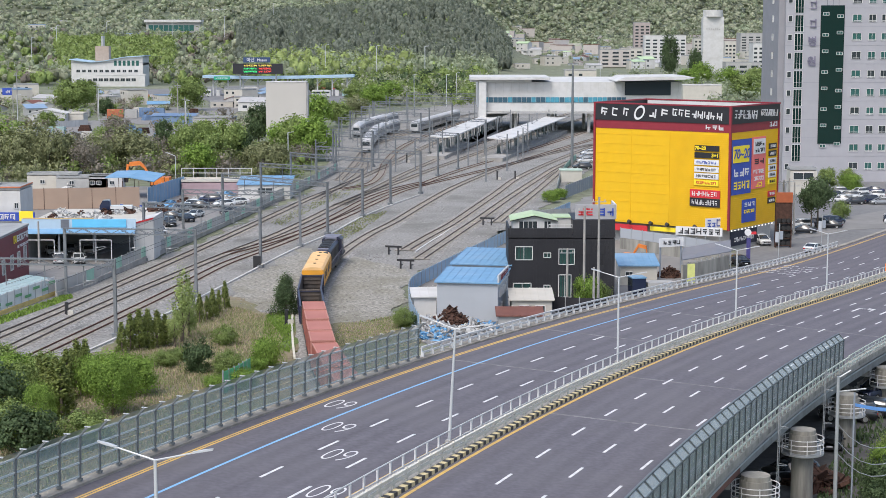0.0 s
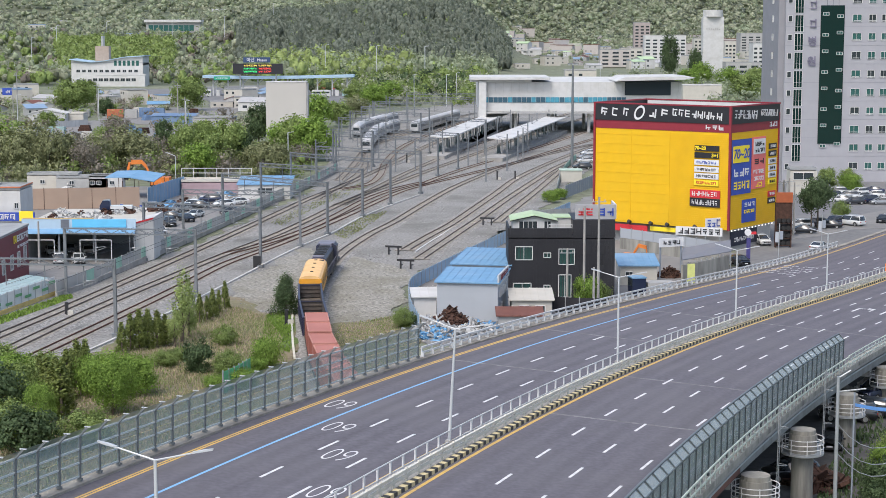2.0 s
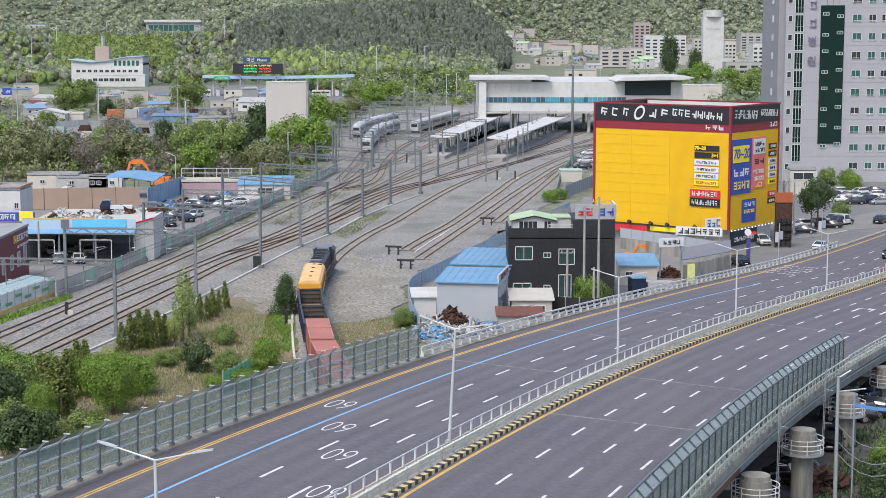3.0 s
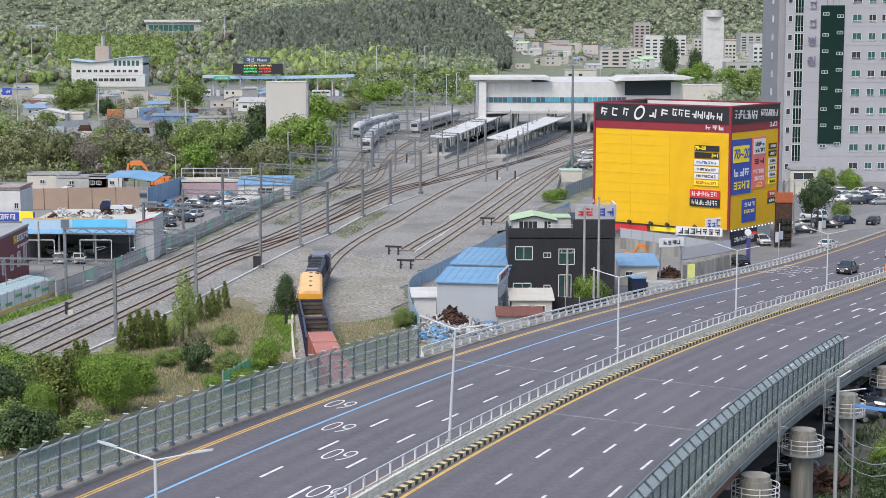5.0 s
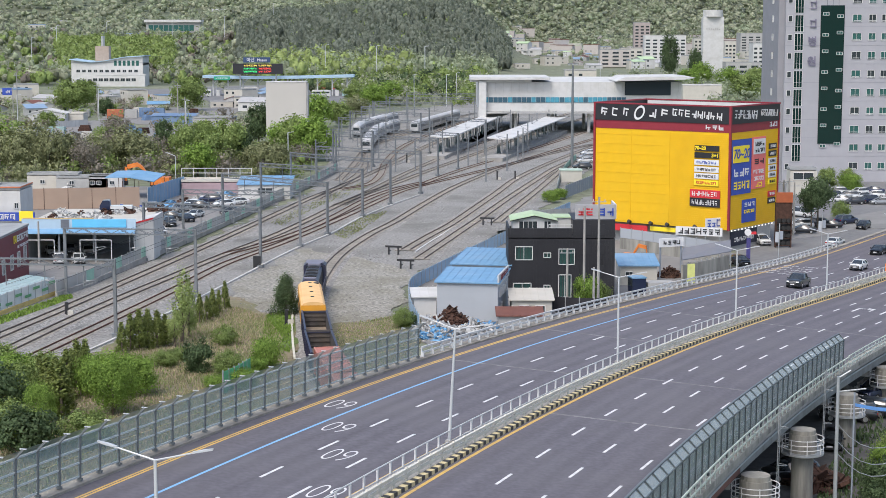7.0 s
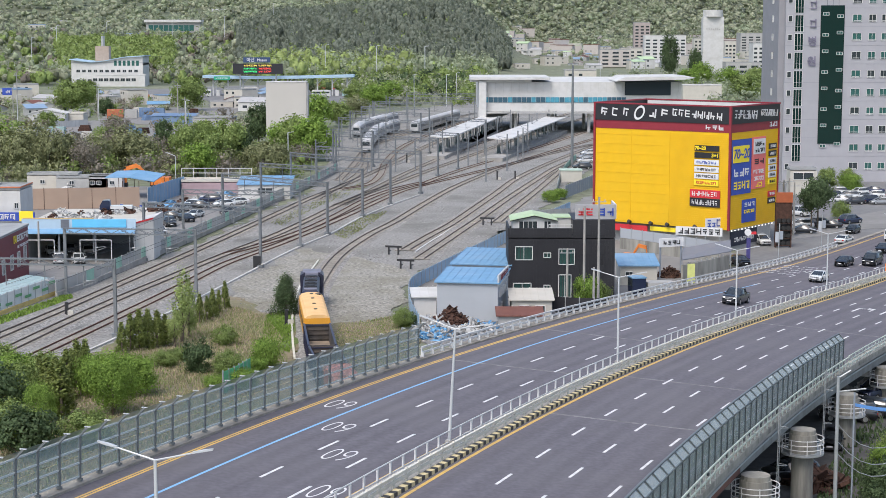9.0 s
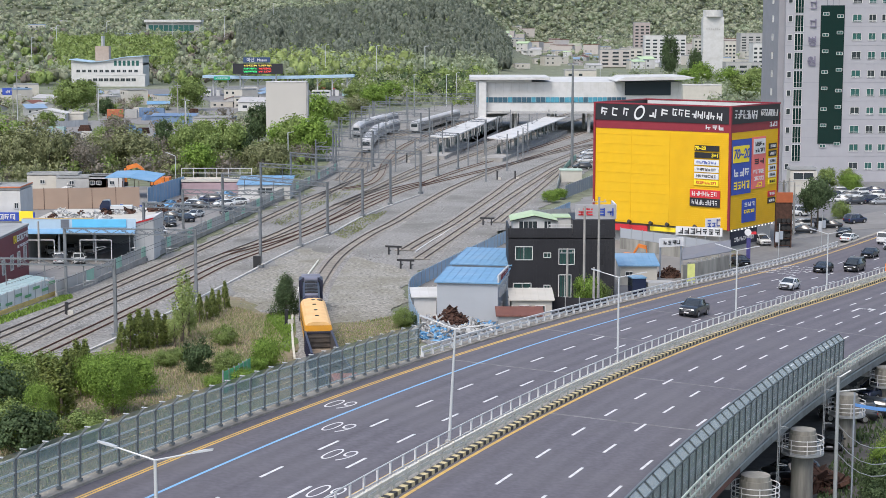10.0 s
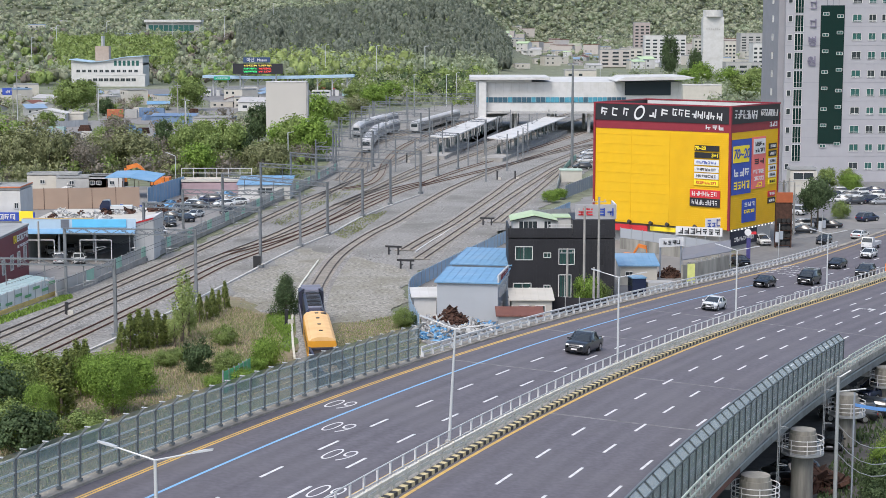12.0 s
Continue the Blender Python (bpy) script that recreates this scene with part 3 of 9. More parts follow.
# piers under the right-hand edge
for s in (-6.5, 12.5, 31.0, 50.5, 70.0, 90.0):
    top = road(s, 16.4, -1.6)[0]
    e = thing("viaduct_pier", Matrix.Translation((top.x, top.y, 0)), "round grey concrete pier with a railed inspection platform", "pier", "viaduct piers", kind="structure")
    Build().rod((0, 0, -0.3), (0, 0, top.z - 1.7), 0.8, 24).part("column", STAINED, e)
    Build().rod((0, 0, top.z - 1.7), (0, 0, top.z - 0.25), 1.02, 24).rod((0, 0, top.z - 0.25), (0, 0, top.z + 0.05), 0.92, 20).part("pier_head", STAINED, e)
    plat = Build().rod((0, 0, top.z - 1.75), (0, 0, top.z - 1.62), 1.55, 28).part("platform", GALV, e)
    for z in (0.4, 0.75, 1.1):
        ring = Build()
        pts = [(1.52 * cos(2 * pi * i / 24), 1.52 * sin(2 * pi * i / 24), top.z - 1.65 + z) for i in range(25)]
        for p, q in zip(pts, pts[1:]):
            ring.rod(p, q, 0.035, 5)
        ring.part("railing", WHITE_RAIL, plat)
    for i in range(0, 24, 3):
        Build().rod((1.52 * cos(2 * pi * i / 24), 1.52 * sin(2 * pi * i / 24), top.z - 1.65), (1.52 * cos(2 * pi * i / 24), 1.52 * sin(2 * pi * i / 24), top.z - 0.5), 0.035, 5).part("railing_post", WHITE_RAIL, plat)
    b = Build().box(-8.0, 0, top.z - 0.35, 13, 1.5, 1.1)
    b.part("crossbeam", CONCRETE, e, m=Matrix.Rotation(-road(s, 0)[1], 4, "Z"))

for st in (22.0, 41.0):
    e = thing("access_ladder", along(st, 16.25), "grey steel caged ladder on the viaduct's outer edge", "ladder", "access ladders")
    for y in (-0.3, 0.3):
        Build().rod((0, y, -4.2), (0, y, 1.6), 0.035, 6).part("stile", GALV, e)
    for z in np.arange(-4.0, 1.5, 0.45):
        Build().rod((0, -0.3, z), (0, 0.3, z), 0.022, 5).part("rung", GALV, e)
    for z in (-2.6, -1.3, 0.0, 1.3):
        b = Build()
        pts = [(0.62 * sin(a), 0.36 * cos(a), z) for a in np.linspace(0, pi, 9)]
        for p, q in zip(pts, pts[1:]):
            b.rod(p, q, 0.025, 5)
        b.part("cage_hoop", GALV, e)

# ---- railway ----
GAUGE = 1.435


def track(points, label, rust=False, beds=True, z=0.0):
    line = spline(points, 1.5)
    e = thing("railway_track", Matrix.Identity(4), label, "railway track", "tracks of the yard", kind="structure")
    if beds:
        Build().loft(sweep(line, [(-2.3, -0.1), (2.3, -0.1), (1.5, 0.16), (-1.5, 0.16)], z)).part("ballast_bed", BALLAST, e)
    fine = spline(points, 0.62)
    n = sides(fine)
    b = Build()
    for p, q in zip(fine, n):
        b.box(p[0], p[1], z + 0.16, 2.4, 0.24, 0.1, atan2(q[1], q[0]))
    tagged(b.part("sleepers", SLEEPER, e), kind="stuff")
    for o in (-GAUGE / 2, GAUGE / 2):
        Build().loft(sweep(line, [(o - 0.06, 0.2), (o + 0.06, 0.2), (o + 0.045, 0.36), (o - 0.045, 0.36)], z)).part("rail", RAIL_RUST if rust else RAIL_STEEL, e)
    return e


TRAIN_LINE = [(60.0, 540.0), (42.0, 500.0), (30.0, 470.0)] + [(16.4, 429.5), (8.7, 398.3), (1.9, 367.4), (-3.8, 334.3), (-8.5, 304.8), (-12.6, 283.1), (-15.8, 258.3), (-16.8, 232.0)] + [(-16.5, 212.0), (-15.5, 199.0), (-14.0, 186.0), (-11.9, 168.0), (-8.6, 150.0), (-4.0, 130.0), (2.0, 108.0)]
track(TRAIN_LINE, "curved single track on grey ballast with concrete sleepers")
track([(-51.2, 181.3), (-49.9, 190.9), (-47.2, 206.7), (-44.1, 226.9), (-40.0, 253.8), (-35.9, 281.6), (-30.3, 321.8), (-26.8, 346.6), (-22.5, 370.0), (-17.8, 401.4), (-12.2, 440.4), (-4.0, 504.0), (8.9, 589.0), (26.3, 689.5), (53.1, 824.4)], "main track on grey ballast with concrete sleepers")
track([(-48.7, 172.1), (-47.2, 180.4), (-44.9, 196.4), (-41.9, 215.0), (-37.5, 238.0), (-33.2, 260.2), (-27.2, 288.6), (-20.3, 333.2), (-15.9, 358.5), (-10.9, 392.3), (-4.8, 429.5), (2.5, 470.1), (11.1, 511.4), (21.2, 554.7), (36.1, 624.0), (62.1, 737.8)], "main track on grey ballast with concrete sleepers")
track([(-20.3, 333.2), (-15.8, 356.1), (-10.5, 379.5), (-4.6, 407.7), (2.3, 438.5), (10.3, 474.3), (19.7, 516.5), (33.0, 569.8), (49.3, 635.3), (73.2, 727.6)], "branch track on grey ballast", beds=True)
track([(-45.8, 161.6), (-44.6, 170.1), (-42.2, 184.3), (-39.3, 201.4), (-35.5, 224.9), (-31.9, 249.5), (-25.8, 274.1), (-18.8, 308.4), (-9.9, 356.1), (-4.2, 375.3), (2.1, 392.3), (9.0, 410.9), (16.5, 431.3), (25.2, 459.7), (35.0, 492.2), (48.9, 537.7), (68.6, 602.5)], "main track on grey ballast with rusty rails", rust=True)
track([(-33.2, 260.2), (-29.8, 269.1), (-26.4, 280.0), (-22.9, 295.2), (-19.3, 316.9), (-15.3, 344.3), (-10.2, 366.1), (-4.3, 382.2)], "crossover track with rusty brown rails", rust=True, beds=False)
track([(-5.4, 374.0), (2.1, 406.1), (9.4, 433.0), (17.6, 459.7), (26.9, 492.2), (37.9, 532.2), (51.0, 582.4), (74.2, 671.8)], "branch track with rusty rails", rust=True)
track([(-5.8, 265.6), (-2.3, 283.1), (1.6, 301.3), (7.3, 334.3), (11.4, 358.5), (16.2, 387.9), (23.0, 419.1), (32.6, 457.7), (46.1, 506.5)], "siding ending at a buffer stop")
track([(-3.5, 255.1), (0.6, 277.0), (3.5, 292.7), (6.8, 310.3), (13.3, 346.6), (21.4, 389.4), (28.0, 422.5), (39.5, 468.0)], "siding ending at a buffer stop")
track([(9.7, 303.9), (12.3, 318.9), (19.9, 362.3), (30.1, 422.5), (43.0, 489.9)], "siding ending at a buffer stop")
track([(-22.2, 364.8), (-16.7, 376.7), (-14.8, 399.8), (-14.6, 442.2), (-11.4, 499.2), (-2.6, 563.7), (11.9, 647.0), (33.0, 737.8)], "branch track curving towards parked trains", rust=True, beds=False)
track([(-25.5, 344.3), (-21.0, 387.9), (-19.5, 424.2), (-20.4, 468.0), (-20.5, 519.0), (-15.4, 557.7), (-4.8, 609.5), (12.7, 689.5)], "siding with parked train cars", beds=False)
track([(-23.6, 387.9), (-22.5, 429.5), (-21.6, 489.9), (-16.4, 529.5), (-8.3, 576.0), (3.3, 631.5)], "siding with parked train cars", beds=False)


def buffer_stop(x, y, turn):
    e = thing("buffer_stop", pose(x, y, 0, 0, 0, turn), "black steel buffer stop on two posts at a siding's end", "buffer stop", "buffer stops")
    Build().box(0, 0, 1.25, 2.6, 0.2, 0.3).part("beam", BLACK, e)
    for k in (-0.75, 0.75):
        Build().box(k, 0, 0.62, 0.2, 0.25, 1.3).box(k, 0.5, 0.5, 0.14, 1.1, 0.14).part("post", BLACK, e)


for x, y in [(-7.6, 261.2), (-5.4, 245.7), (7.8, 300.4)]:
    buffer_stop(x, y, -15)


def portal(xl, yl, xr, yr, h=8.9):
    """A steel portal over the tracks that carries the wires."""
    w = hypot(xr - xl, yr - yl)
    e = thing("catenary_portal", Matrix.Translation((xl, yl, 0)) @ Matrix.Rotation(atan2(yr - yl, xr - xl), 4, "Z"), "grey steel lattice portal carrying the overhead wires", "catenary mast", "catenary portals")
    for x in (0, w):
        b = Build().box(x, 0, h / 2, 0.34, 0.34, h).box(x, 0, 0.2, 0.8, 0.8, 0.5)
        b.part("mast", PORTAL, e)
    b = Build()
    for z in (h - 0.75, h - 0.1):
        for y in (-0.25, 0.25):
            b.box(w / 2, y, z, w, 0.13, 0.13)
    n = int(w / 1.2)
    for i in range(n):
        x0, x1 = w * i / n, w * (i + 1) / n
        z0, z1 = (h - 0.75, h - 0.1) if i % 2 else (h - 0.1, h - 0.75)
        for y in (-0.25, 0.25):
            b.rod((x0, y, z0), (x1, y, z1), 0.045, 4)
    b.part("beam", PORTAL, e)
    for i in range(3):
        x = w * (0.22 + 0.28 * i)
        b = Build().rod((x, 0, h - 0.7), (x, 0, h - 3.2), 0.06, 6).rod((x, 0, h - 2.6), (x + 1.6, 0, h - 2.4), 0.04, 5).rod((x, 0, h - 3.1), (x + 1.7, 0, h - 2.5), 0.035, 5)
        br = b.part("bracket", PORTAL, e)
        Build().rod((x + 0.3, 0, h - 2.56), (x + 0.6, 0, h - 2.52), 0.09, 8).part("insulator", GALV, br)
    return e


PORTALS = [(-53.0, 192.5, -36.9, 190.7), (-49.1, 221.0, -31.9, 219.2), (-44.6, 254.1, -26.5, 246.9), (-41.8, 274.3, -22.7, 270.7), (-39.2, 303.9, -19.4, 286.3), (-34.9, 327.7, -14.8, 313.9), (-31.6, 355.5, -10.3, 335.0), (-27.7, 374.6, -4.7, 357.9), (-26.2, 419.4, -1.2, 400.3), (-21.0, 442.3, 3.7, 419.4), (-30.0, 494.1, -3.7, 472.0), (-28.0, 436.8, -17.4, 426.2), (-28.7, 531.4, -6.7, 518.4), (-26.7, 562.5, -4.4, 550.8), (-24.5, 600.8, 3.1, 587.5), (-19.7, 637.0, 11.6, 629.4), (1.0, 494.1, 12.0, 480.6), (-14.3, 677.7, 14.5, 669.1)]
for p in PORTALS:
    portal(*p)


def mast(x, y, h, side):
    e = thing("catenary_mast", pose(x, y, 0), "grey steel mast with a cantilever for the wires", "catenary mast", "catenary masts")
    Build().box(0, 0, h / 2, 0.3, 0.3, h).part("pole", PORTAL, e)
    Build().rod((0, 0, h - 1.0), (side * 2.6, 0, h - 0.5), 0.05, 5).rod((0, 0, h - 2.2), (side * 2.6, 0, h - 0.6), 0.05, 5).part("cantilever", PORTAL, e)


for (x, y), h, k in zip([(9.7, 385.6), (15.5, 414.4), (20.8, 446.1), (8.8, 438.6), (-3.1, 494.1), (-11.4, 411.2), (20.9, 523.5), (29.2, 534.1)], (9, 9, 8.5, 8, 8, 8, 8, 8), (1, -1, 1, -1, 1, -1, 1, -1)):
    mast(x, y, h, k)

# slender masts standing close together towards the station
mrnd = random.Random(21)
for i in range(34):
    y = 400 + 8.6 * i + mrnd.uniform(-4, 4)
    x = (-30, -19, -8, 3, 14)[i % 5] + (y - 400) * (0.03 if i % 5 < 2 else 0.12) + mrnd.uniform(-1.5, 1.5)
    mast(x, y, mrnd.uniform(7.5, 9.5), mrnd.choice((-1, 1)))

# white cable trough along the ballast's edge
b = Build().loft(sweep(spline([(-38.5, 181.3), (-36.7, 189.7), (-31.7, 216.9), (-28.1, 238.4), (-26.2, 250.5), (-22.8, 270.0), (-18.6, 289.5), (-14.9, 313.0), (-9.4, 337.2), (-4.6, 355.5)], 2), [(-0.16, -0.05), (0.16, -0.05), (0.16, 0.2), (-0.16, 0.2)]))
tagged(b.part("cable_trough", mat("pale_concrete_trough", (0.5, 0.49, 0.47), 0.9, var=0.15, scale=2, stain=(0.3, 0.3, 0.28), amount=0.6)), "pale concrete cable trough beside the tracks", "trough", kind="structure")
b = Build().loft(sweep(spline([(-18.6, 254.1), (-19.0, 239.5), (-19.2, 224.9), (-18.2, 204.8), (-16.9, 189.7), (-15.5, 176.6)], 2), [(-0.12, -0.05), (0.12, -0.05), (0.12, 0.2), (-0.12, 0.2)]))
tagged(b.part("cable_trough", CREAM_RAIL), "narrow pale cable trough beside the curved track", "trough", kind="structure")
# wires from portal to portal
for f, z in ((0.22, 6.2), (0.5, 6.2), (0.78, 6.2), (0.22, 7.6), (0.5, 7.6), (0.78, 7.6)):
    pts = [(p[0] + (p[2] - p[0]) * f + 1.5, p[1] + (p[3] - p[1]) * f, z) for p in PORTALS[:10]]
    b = Build().loft([[(x - 0.02, y, h), (x + 0.02, y, h), (x, y, h + 0.035)] for x, y, h in pts])
    tagged(b.part("overhead_wire", BLACK), "thin dark overhead wire above the tracks", "wire", "overhead wires")

# loose stones and white markers on the gravel
stones = Build()
srnd = random.Random(11)
for (x0, y0, x1, y1, n) in ((-34, 200, 6, 262, 2600), (-30, 255, 30, 330, 1800), (-14, 175, 4, 215, 900)):
    for i in range(n):
        s = srnd.uniform(0.05, 0.14)
        stones.box(srnd.uniform(x0, x1), srnd.uniform(y0, y1), 0.03, s, s * srnd.uniform(0.6, 1.3), s * 0.7, srnd.uniform(0, 3))
tagged(stones.part("loose_stones", mat("mixed_stone", (0.26, 0.25, 0.23), 0.95, var=0.2, scale=3, island=0.5)), "loose grey stones scattered on the gravel", "stones", kind="stuff")
b = Build().loft(sweep(spline([(-4.3, 263.8), (-2.2, 275.7), (0.6, 290.3), (3.1, 306.5)], 2), [(-0.1, -0.05), (0.1, -0.05), (0.1, 0.18), (-0.1, 0.18)]))
tagged(b.part("cable_trough", WHITE_RAIL), "narrow white cable cover between two sidings", "trough", kind="structure")



# ---- buildings ----
YELLOW = mat("yellow_steel_cladding", (0.72, 0.43, 0.012), 0.55, var=0.04, scale=0.6, stain=(0.68, 0.42, 0.02), amount=0.6, stain_scale=0.12, spec=0.3)
CRIMSON = mat("crimson_steel_cladding", (0.24, 0.022, 0.035), 0.5, var=0.06, scale=0.8)
SIGN_BLACK = mat("black_sign_face", (0.018, 0.018, 0.022), 0.5, var=0.1, scale=0.6)
SIGN_WHITE = mat("white_sign_face", (0.66, 0.66, 0.66), 0.5, var=0.04, scale=1)
SIGN_BLUE = mat("blue_sign_face", (0.03, 0.07, 0.36), 0.5, var=0.06, scale=1)
SIGN_RED = mat("red_sign_face", (0.55, 0.03, 0.04), 0.5, var=0.06, scale=1)
SIGN_PINK = mat("coral_sign_face", (0.72, 0.16, 0.15), 0.5, var=0.05, scale=1)
SIGN_YELLOW = mat("yellow_sign_face", (0.85, 0.66, 0.03), 0.5, var=0.05, scale=1)
PALE_PANEL = mat("pale_stone_panel", (0.335, 0.335, 0.36), 0.7, var=0.04, scale=0.5, stain=(0.30, 0.30, 0.32), amount=0.5, stain_scale=0.1)
GREY_PANEL = mat("grey_stone_panel", (0.25, 0.25, 0.27), 0.7, var=0.05, scale=0.5)
WHITE_WALL = mat("white_painted_wall", (0.52, 0.52, 0.51), 0.8, var=0.05, scale=0.6, stain=(0.40, 0.395, 0.37), amount=0.6, stain_scale=0.2)
CREAM_WALL = mat("cream_painted_wall", (0.47, 0.45, 0.40), 0.8, var=0.06, scale=0.6, stain=(0.42, 0.39, 0.34), amount=0.6, stain_scale=0.25)
GREY_WALL = mat("grey_rendered_wall", (0.36, 0.36, 0.35), 0.85, var=0.08, scale=0.7, stain=(0.25, 0.25, 0.24), amount=0.6, stain_scale=0.2)
CHARCOAL = mat("charcoal_metal_cladding", (0.014, 0.014, 0.018), 0.55, var=0.15, scale=0.8, stain=(0.028, 0.028, 0.032), amount=0.6, stain_scale=0.25)
BRICK_RED = mat("dark_red_cladding", (0.17, 0.03, 0.04), 0.6, var=0.08, scale=0.8)
BLUE_ROOF = mat("sky_blue_sheet_roof", (0.14, 0.285, 0.44), 0.5, var=0.08, scale=0.8, stain=(0.24, 0.36, 0.49), amount=0.6, stain_scale=0.25)
BLUE_FENCE = mat("blue_sheet_fence", (0.26, 0.42, 0.60), 0.55, var=0.08, scale=0.8, stain=(0.35, 0.45, 0.55), amount=0.5, stain_scale=0.3)
GREEN_ROOF = mat("pale_green_roof", (0.38, 0.50, 0.30), 0.7, var=0.06, scale=0.8, stain=(0.45, 0.5, 0.4), amount=0.5)
GREY_ROOF = mat("grey_roof_membrane", (0.30, 0.31, 0.31), 0.85, var=0.1, scale=0.7, stain=(0.2, 0.2, 0.2), amount=0.6)
RED_ROOF = mat("faded_red_roof", (0.15, 0.06, 0.045), 0.8, var=0.12, scale=0.8)
SHED_GREY = mat("pale_grey_sheet_wall", (0.36, 0.385, 0.415), 0.6, var=0.05, scale=0.6, stain=(0.31, 0.33, 0.35), amount=0.5)
BROWN_FENCE = mat("tan_sheet_fence", (0.33, 0.24, 0.18), 0.7, var=0.08, scale=0.6, stain=(0.25, 0.19, 0.15), amount=0.5)
RUST = mat("rusty_scrap", (0.062, 0.03, 0.02), 0.85, 0.2, var=0.35, scale=2, island=0.4)
STEEL_BLUE = mat("slate_sheet", (0.24, 0.27, 0.31), 0.6, var=0.06, scale=0.7)


def window(e, m, w, h, glass=GLASS, bars=1, frame_m=None):
    """A framed window whose local y points into the wall."""
    b = Build()
    t = 0.09
    for x in (-w / 2, w / 2):
        b.box(x, -0.04, 0, t, 0.16, h + t)
    for z in (-h / 2, h / 2):
        b.box(0, -0.04, z, w + t, 0.16, t)
    for i in range(bars):
        b.box(-w / 2 + w * (i + 1) / (bars + 1), -0.03, 0, 0.06, 0.12, h)
    f = b.part("window", frame_m or WHITE_RAIL, e, m=m)
    Build().box(0, 0.02, 0, w, 0.05, h).part("pane", glass, f)
    return f


def face(which, w, d, u, z):
    """A pose on a wall of a w by d block: front, left, right or back."""
    if which == "f":
        return pose(u, 0, z)
    if which == "r":
        return pose(w, u, z, 0, 0, 90)
    if which == "l":
        return pose(0, u, z, 0, 0, -90)
    return pose(u, d, z, 0, 0, 180)


def block(name, origin, turn, w, d, h, wall, roof, label, category, windows=(), group="", shape="flat", rise=1.2, eave=0.3, glass=GLASS):
    """A building: front wall along local x, depth along local y."""
    e = thing(name, pose(origin[0], origin[1], 0, 0, 0, turn), label, category, group)
    b = Build().box(w / 2, d / 2, h / 2 - 0.2, w, d, h + 0.4)
    if shape == "gable":
        b.add([(0, 0, h), (w, 0, h), (w, d, h), (0, d, h), (w / 2, 0, h + rise), (w / 2, d, h + rise)], [(0, 1, 4), (2, 3, 5)])
    if shape == "gable_x":
        b.add([(0, 0, h), (0, d, h), (0, d / 2, h + rise), (w, 0, h), (w, d, h), (w, d / 2, h + rise)], [(0, 1, 2), (3, 5, 4)])
    b.part("wall", wall, e)
    b = Build()
    if shape == "flat":
        b.box(w / 2, d / 2, h + 0.26, w - 0.5, d - 0.5, 0.1)
        for cx, cy, sx, sy in ((w / 2, 0.12, w + 0.1, 0.25), (w / 2, d - 0.12, w + 0.1, 0.25), (0.12, d / 2, 0.25, d - 0.5), (w - 0.12, d / 2, 0.25, d - 0.5)):
            b.box(cx, cy, h + 0.4, sx, sy, 0.45)
    else:
        k = eave
        if shape == "gable":
            q = [(-k, -k, h - 0.15), (w / 2, -k, h + rise), (w + k, -k, h - 0.15)]
            r = [(x, d + k, z) for x, _, z in q]
        elif shape == "gable_x":
            q = [(-k, -k, h - 0.15), (-k, d / 2, h + rise), (-k, d + k, h - 0.15)]
            r = [(w + k, y, z) for _, y, z in q]
        else:
            q = [(-k, -k, h), (-k, d + k, h + rise)]
            r = [(w + k, y, z) for _, y, z in q]
        for i in range(len(q) - 1):
            a = [q[i], q[i + 1], r[i + 1], r[i]]
            b.add(a + [(x, y, z + 0.14) for x, y, z in a], [(0, 3, 2, 1), (4, 5, 6, 7), (0, 1, 5, 4), (1, 2, 6, 5), (2, 3, 7, 6), (3, 0, 4, 7)])
            # standing seams
            va, vb = Vector(q[i]), Vector(q[i + 1])
            wa, wb = Vector(r[i]), Vector(r[i + 1])
            n = max(2, int((wa - va).length / 0.9))
            for j in range(n + 1 if name != "house" else 0):
                Build().rod(va.lerp(wa, j / n) + Vector((0, 0, 0.15)), vb.lerp(wb, j / n) + Vector((0, 0, 0.15)), 0.05, 4).part("roof_seam", roof, e)
    b.part("roof", roof, e)
    for which, u, z, ww, hh in windows:
        window(e, face(which, w, d, u, z), ww, hh, glass)
    return e


def ribs(e, m, w, z0, z1, step, material, name="cladding_rib"):
    """Horizontal cladding ribs on a wall."""
    b = Build()
    for z in np.arange(z0, z1, step):
        b.box(w / 2, -0.012, z, w, 0.05, 0.07, m=m)
    return b.part(name, material, e)


def bars_text(e, m, w, h, n, material, slant=0.0, name="lettering", seed=0):
    """Unreadable lettering as plain upright bars and strokes."""
    rnd = random.Random(seed)
    cell = w / n
    sh = Matrix.Identity(4)
    sh[0][2] = slant
    for i in range(n):
        b = Build()
        x, g = -w / 2 + cell * (i + 0.5), cell * 0.78
        t = min(g, h) * 0.2
        strokes = rnd.sample(((-0.42, 0.1, 0, 0.8), (0.42, 0, 0, 1.0), (0.0, 0.43, 0.85, 0), (0.0, 0.0, 0.8, 0), (0.0, -0.43, 0.85, 0), (0.1, -0.2, 0, 0.5)), rnd.choice((3, 4)))
        for u, v, lw, lh in strokes:
            b.box(x + u * g, 0, v * (h - t), max(t, lw * g), 0.05, max(t, lh * h))
        b.part(name, material, e, m=m @ sh)


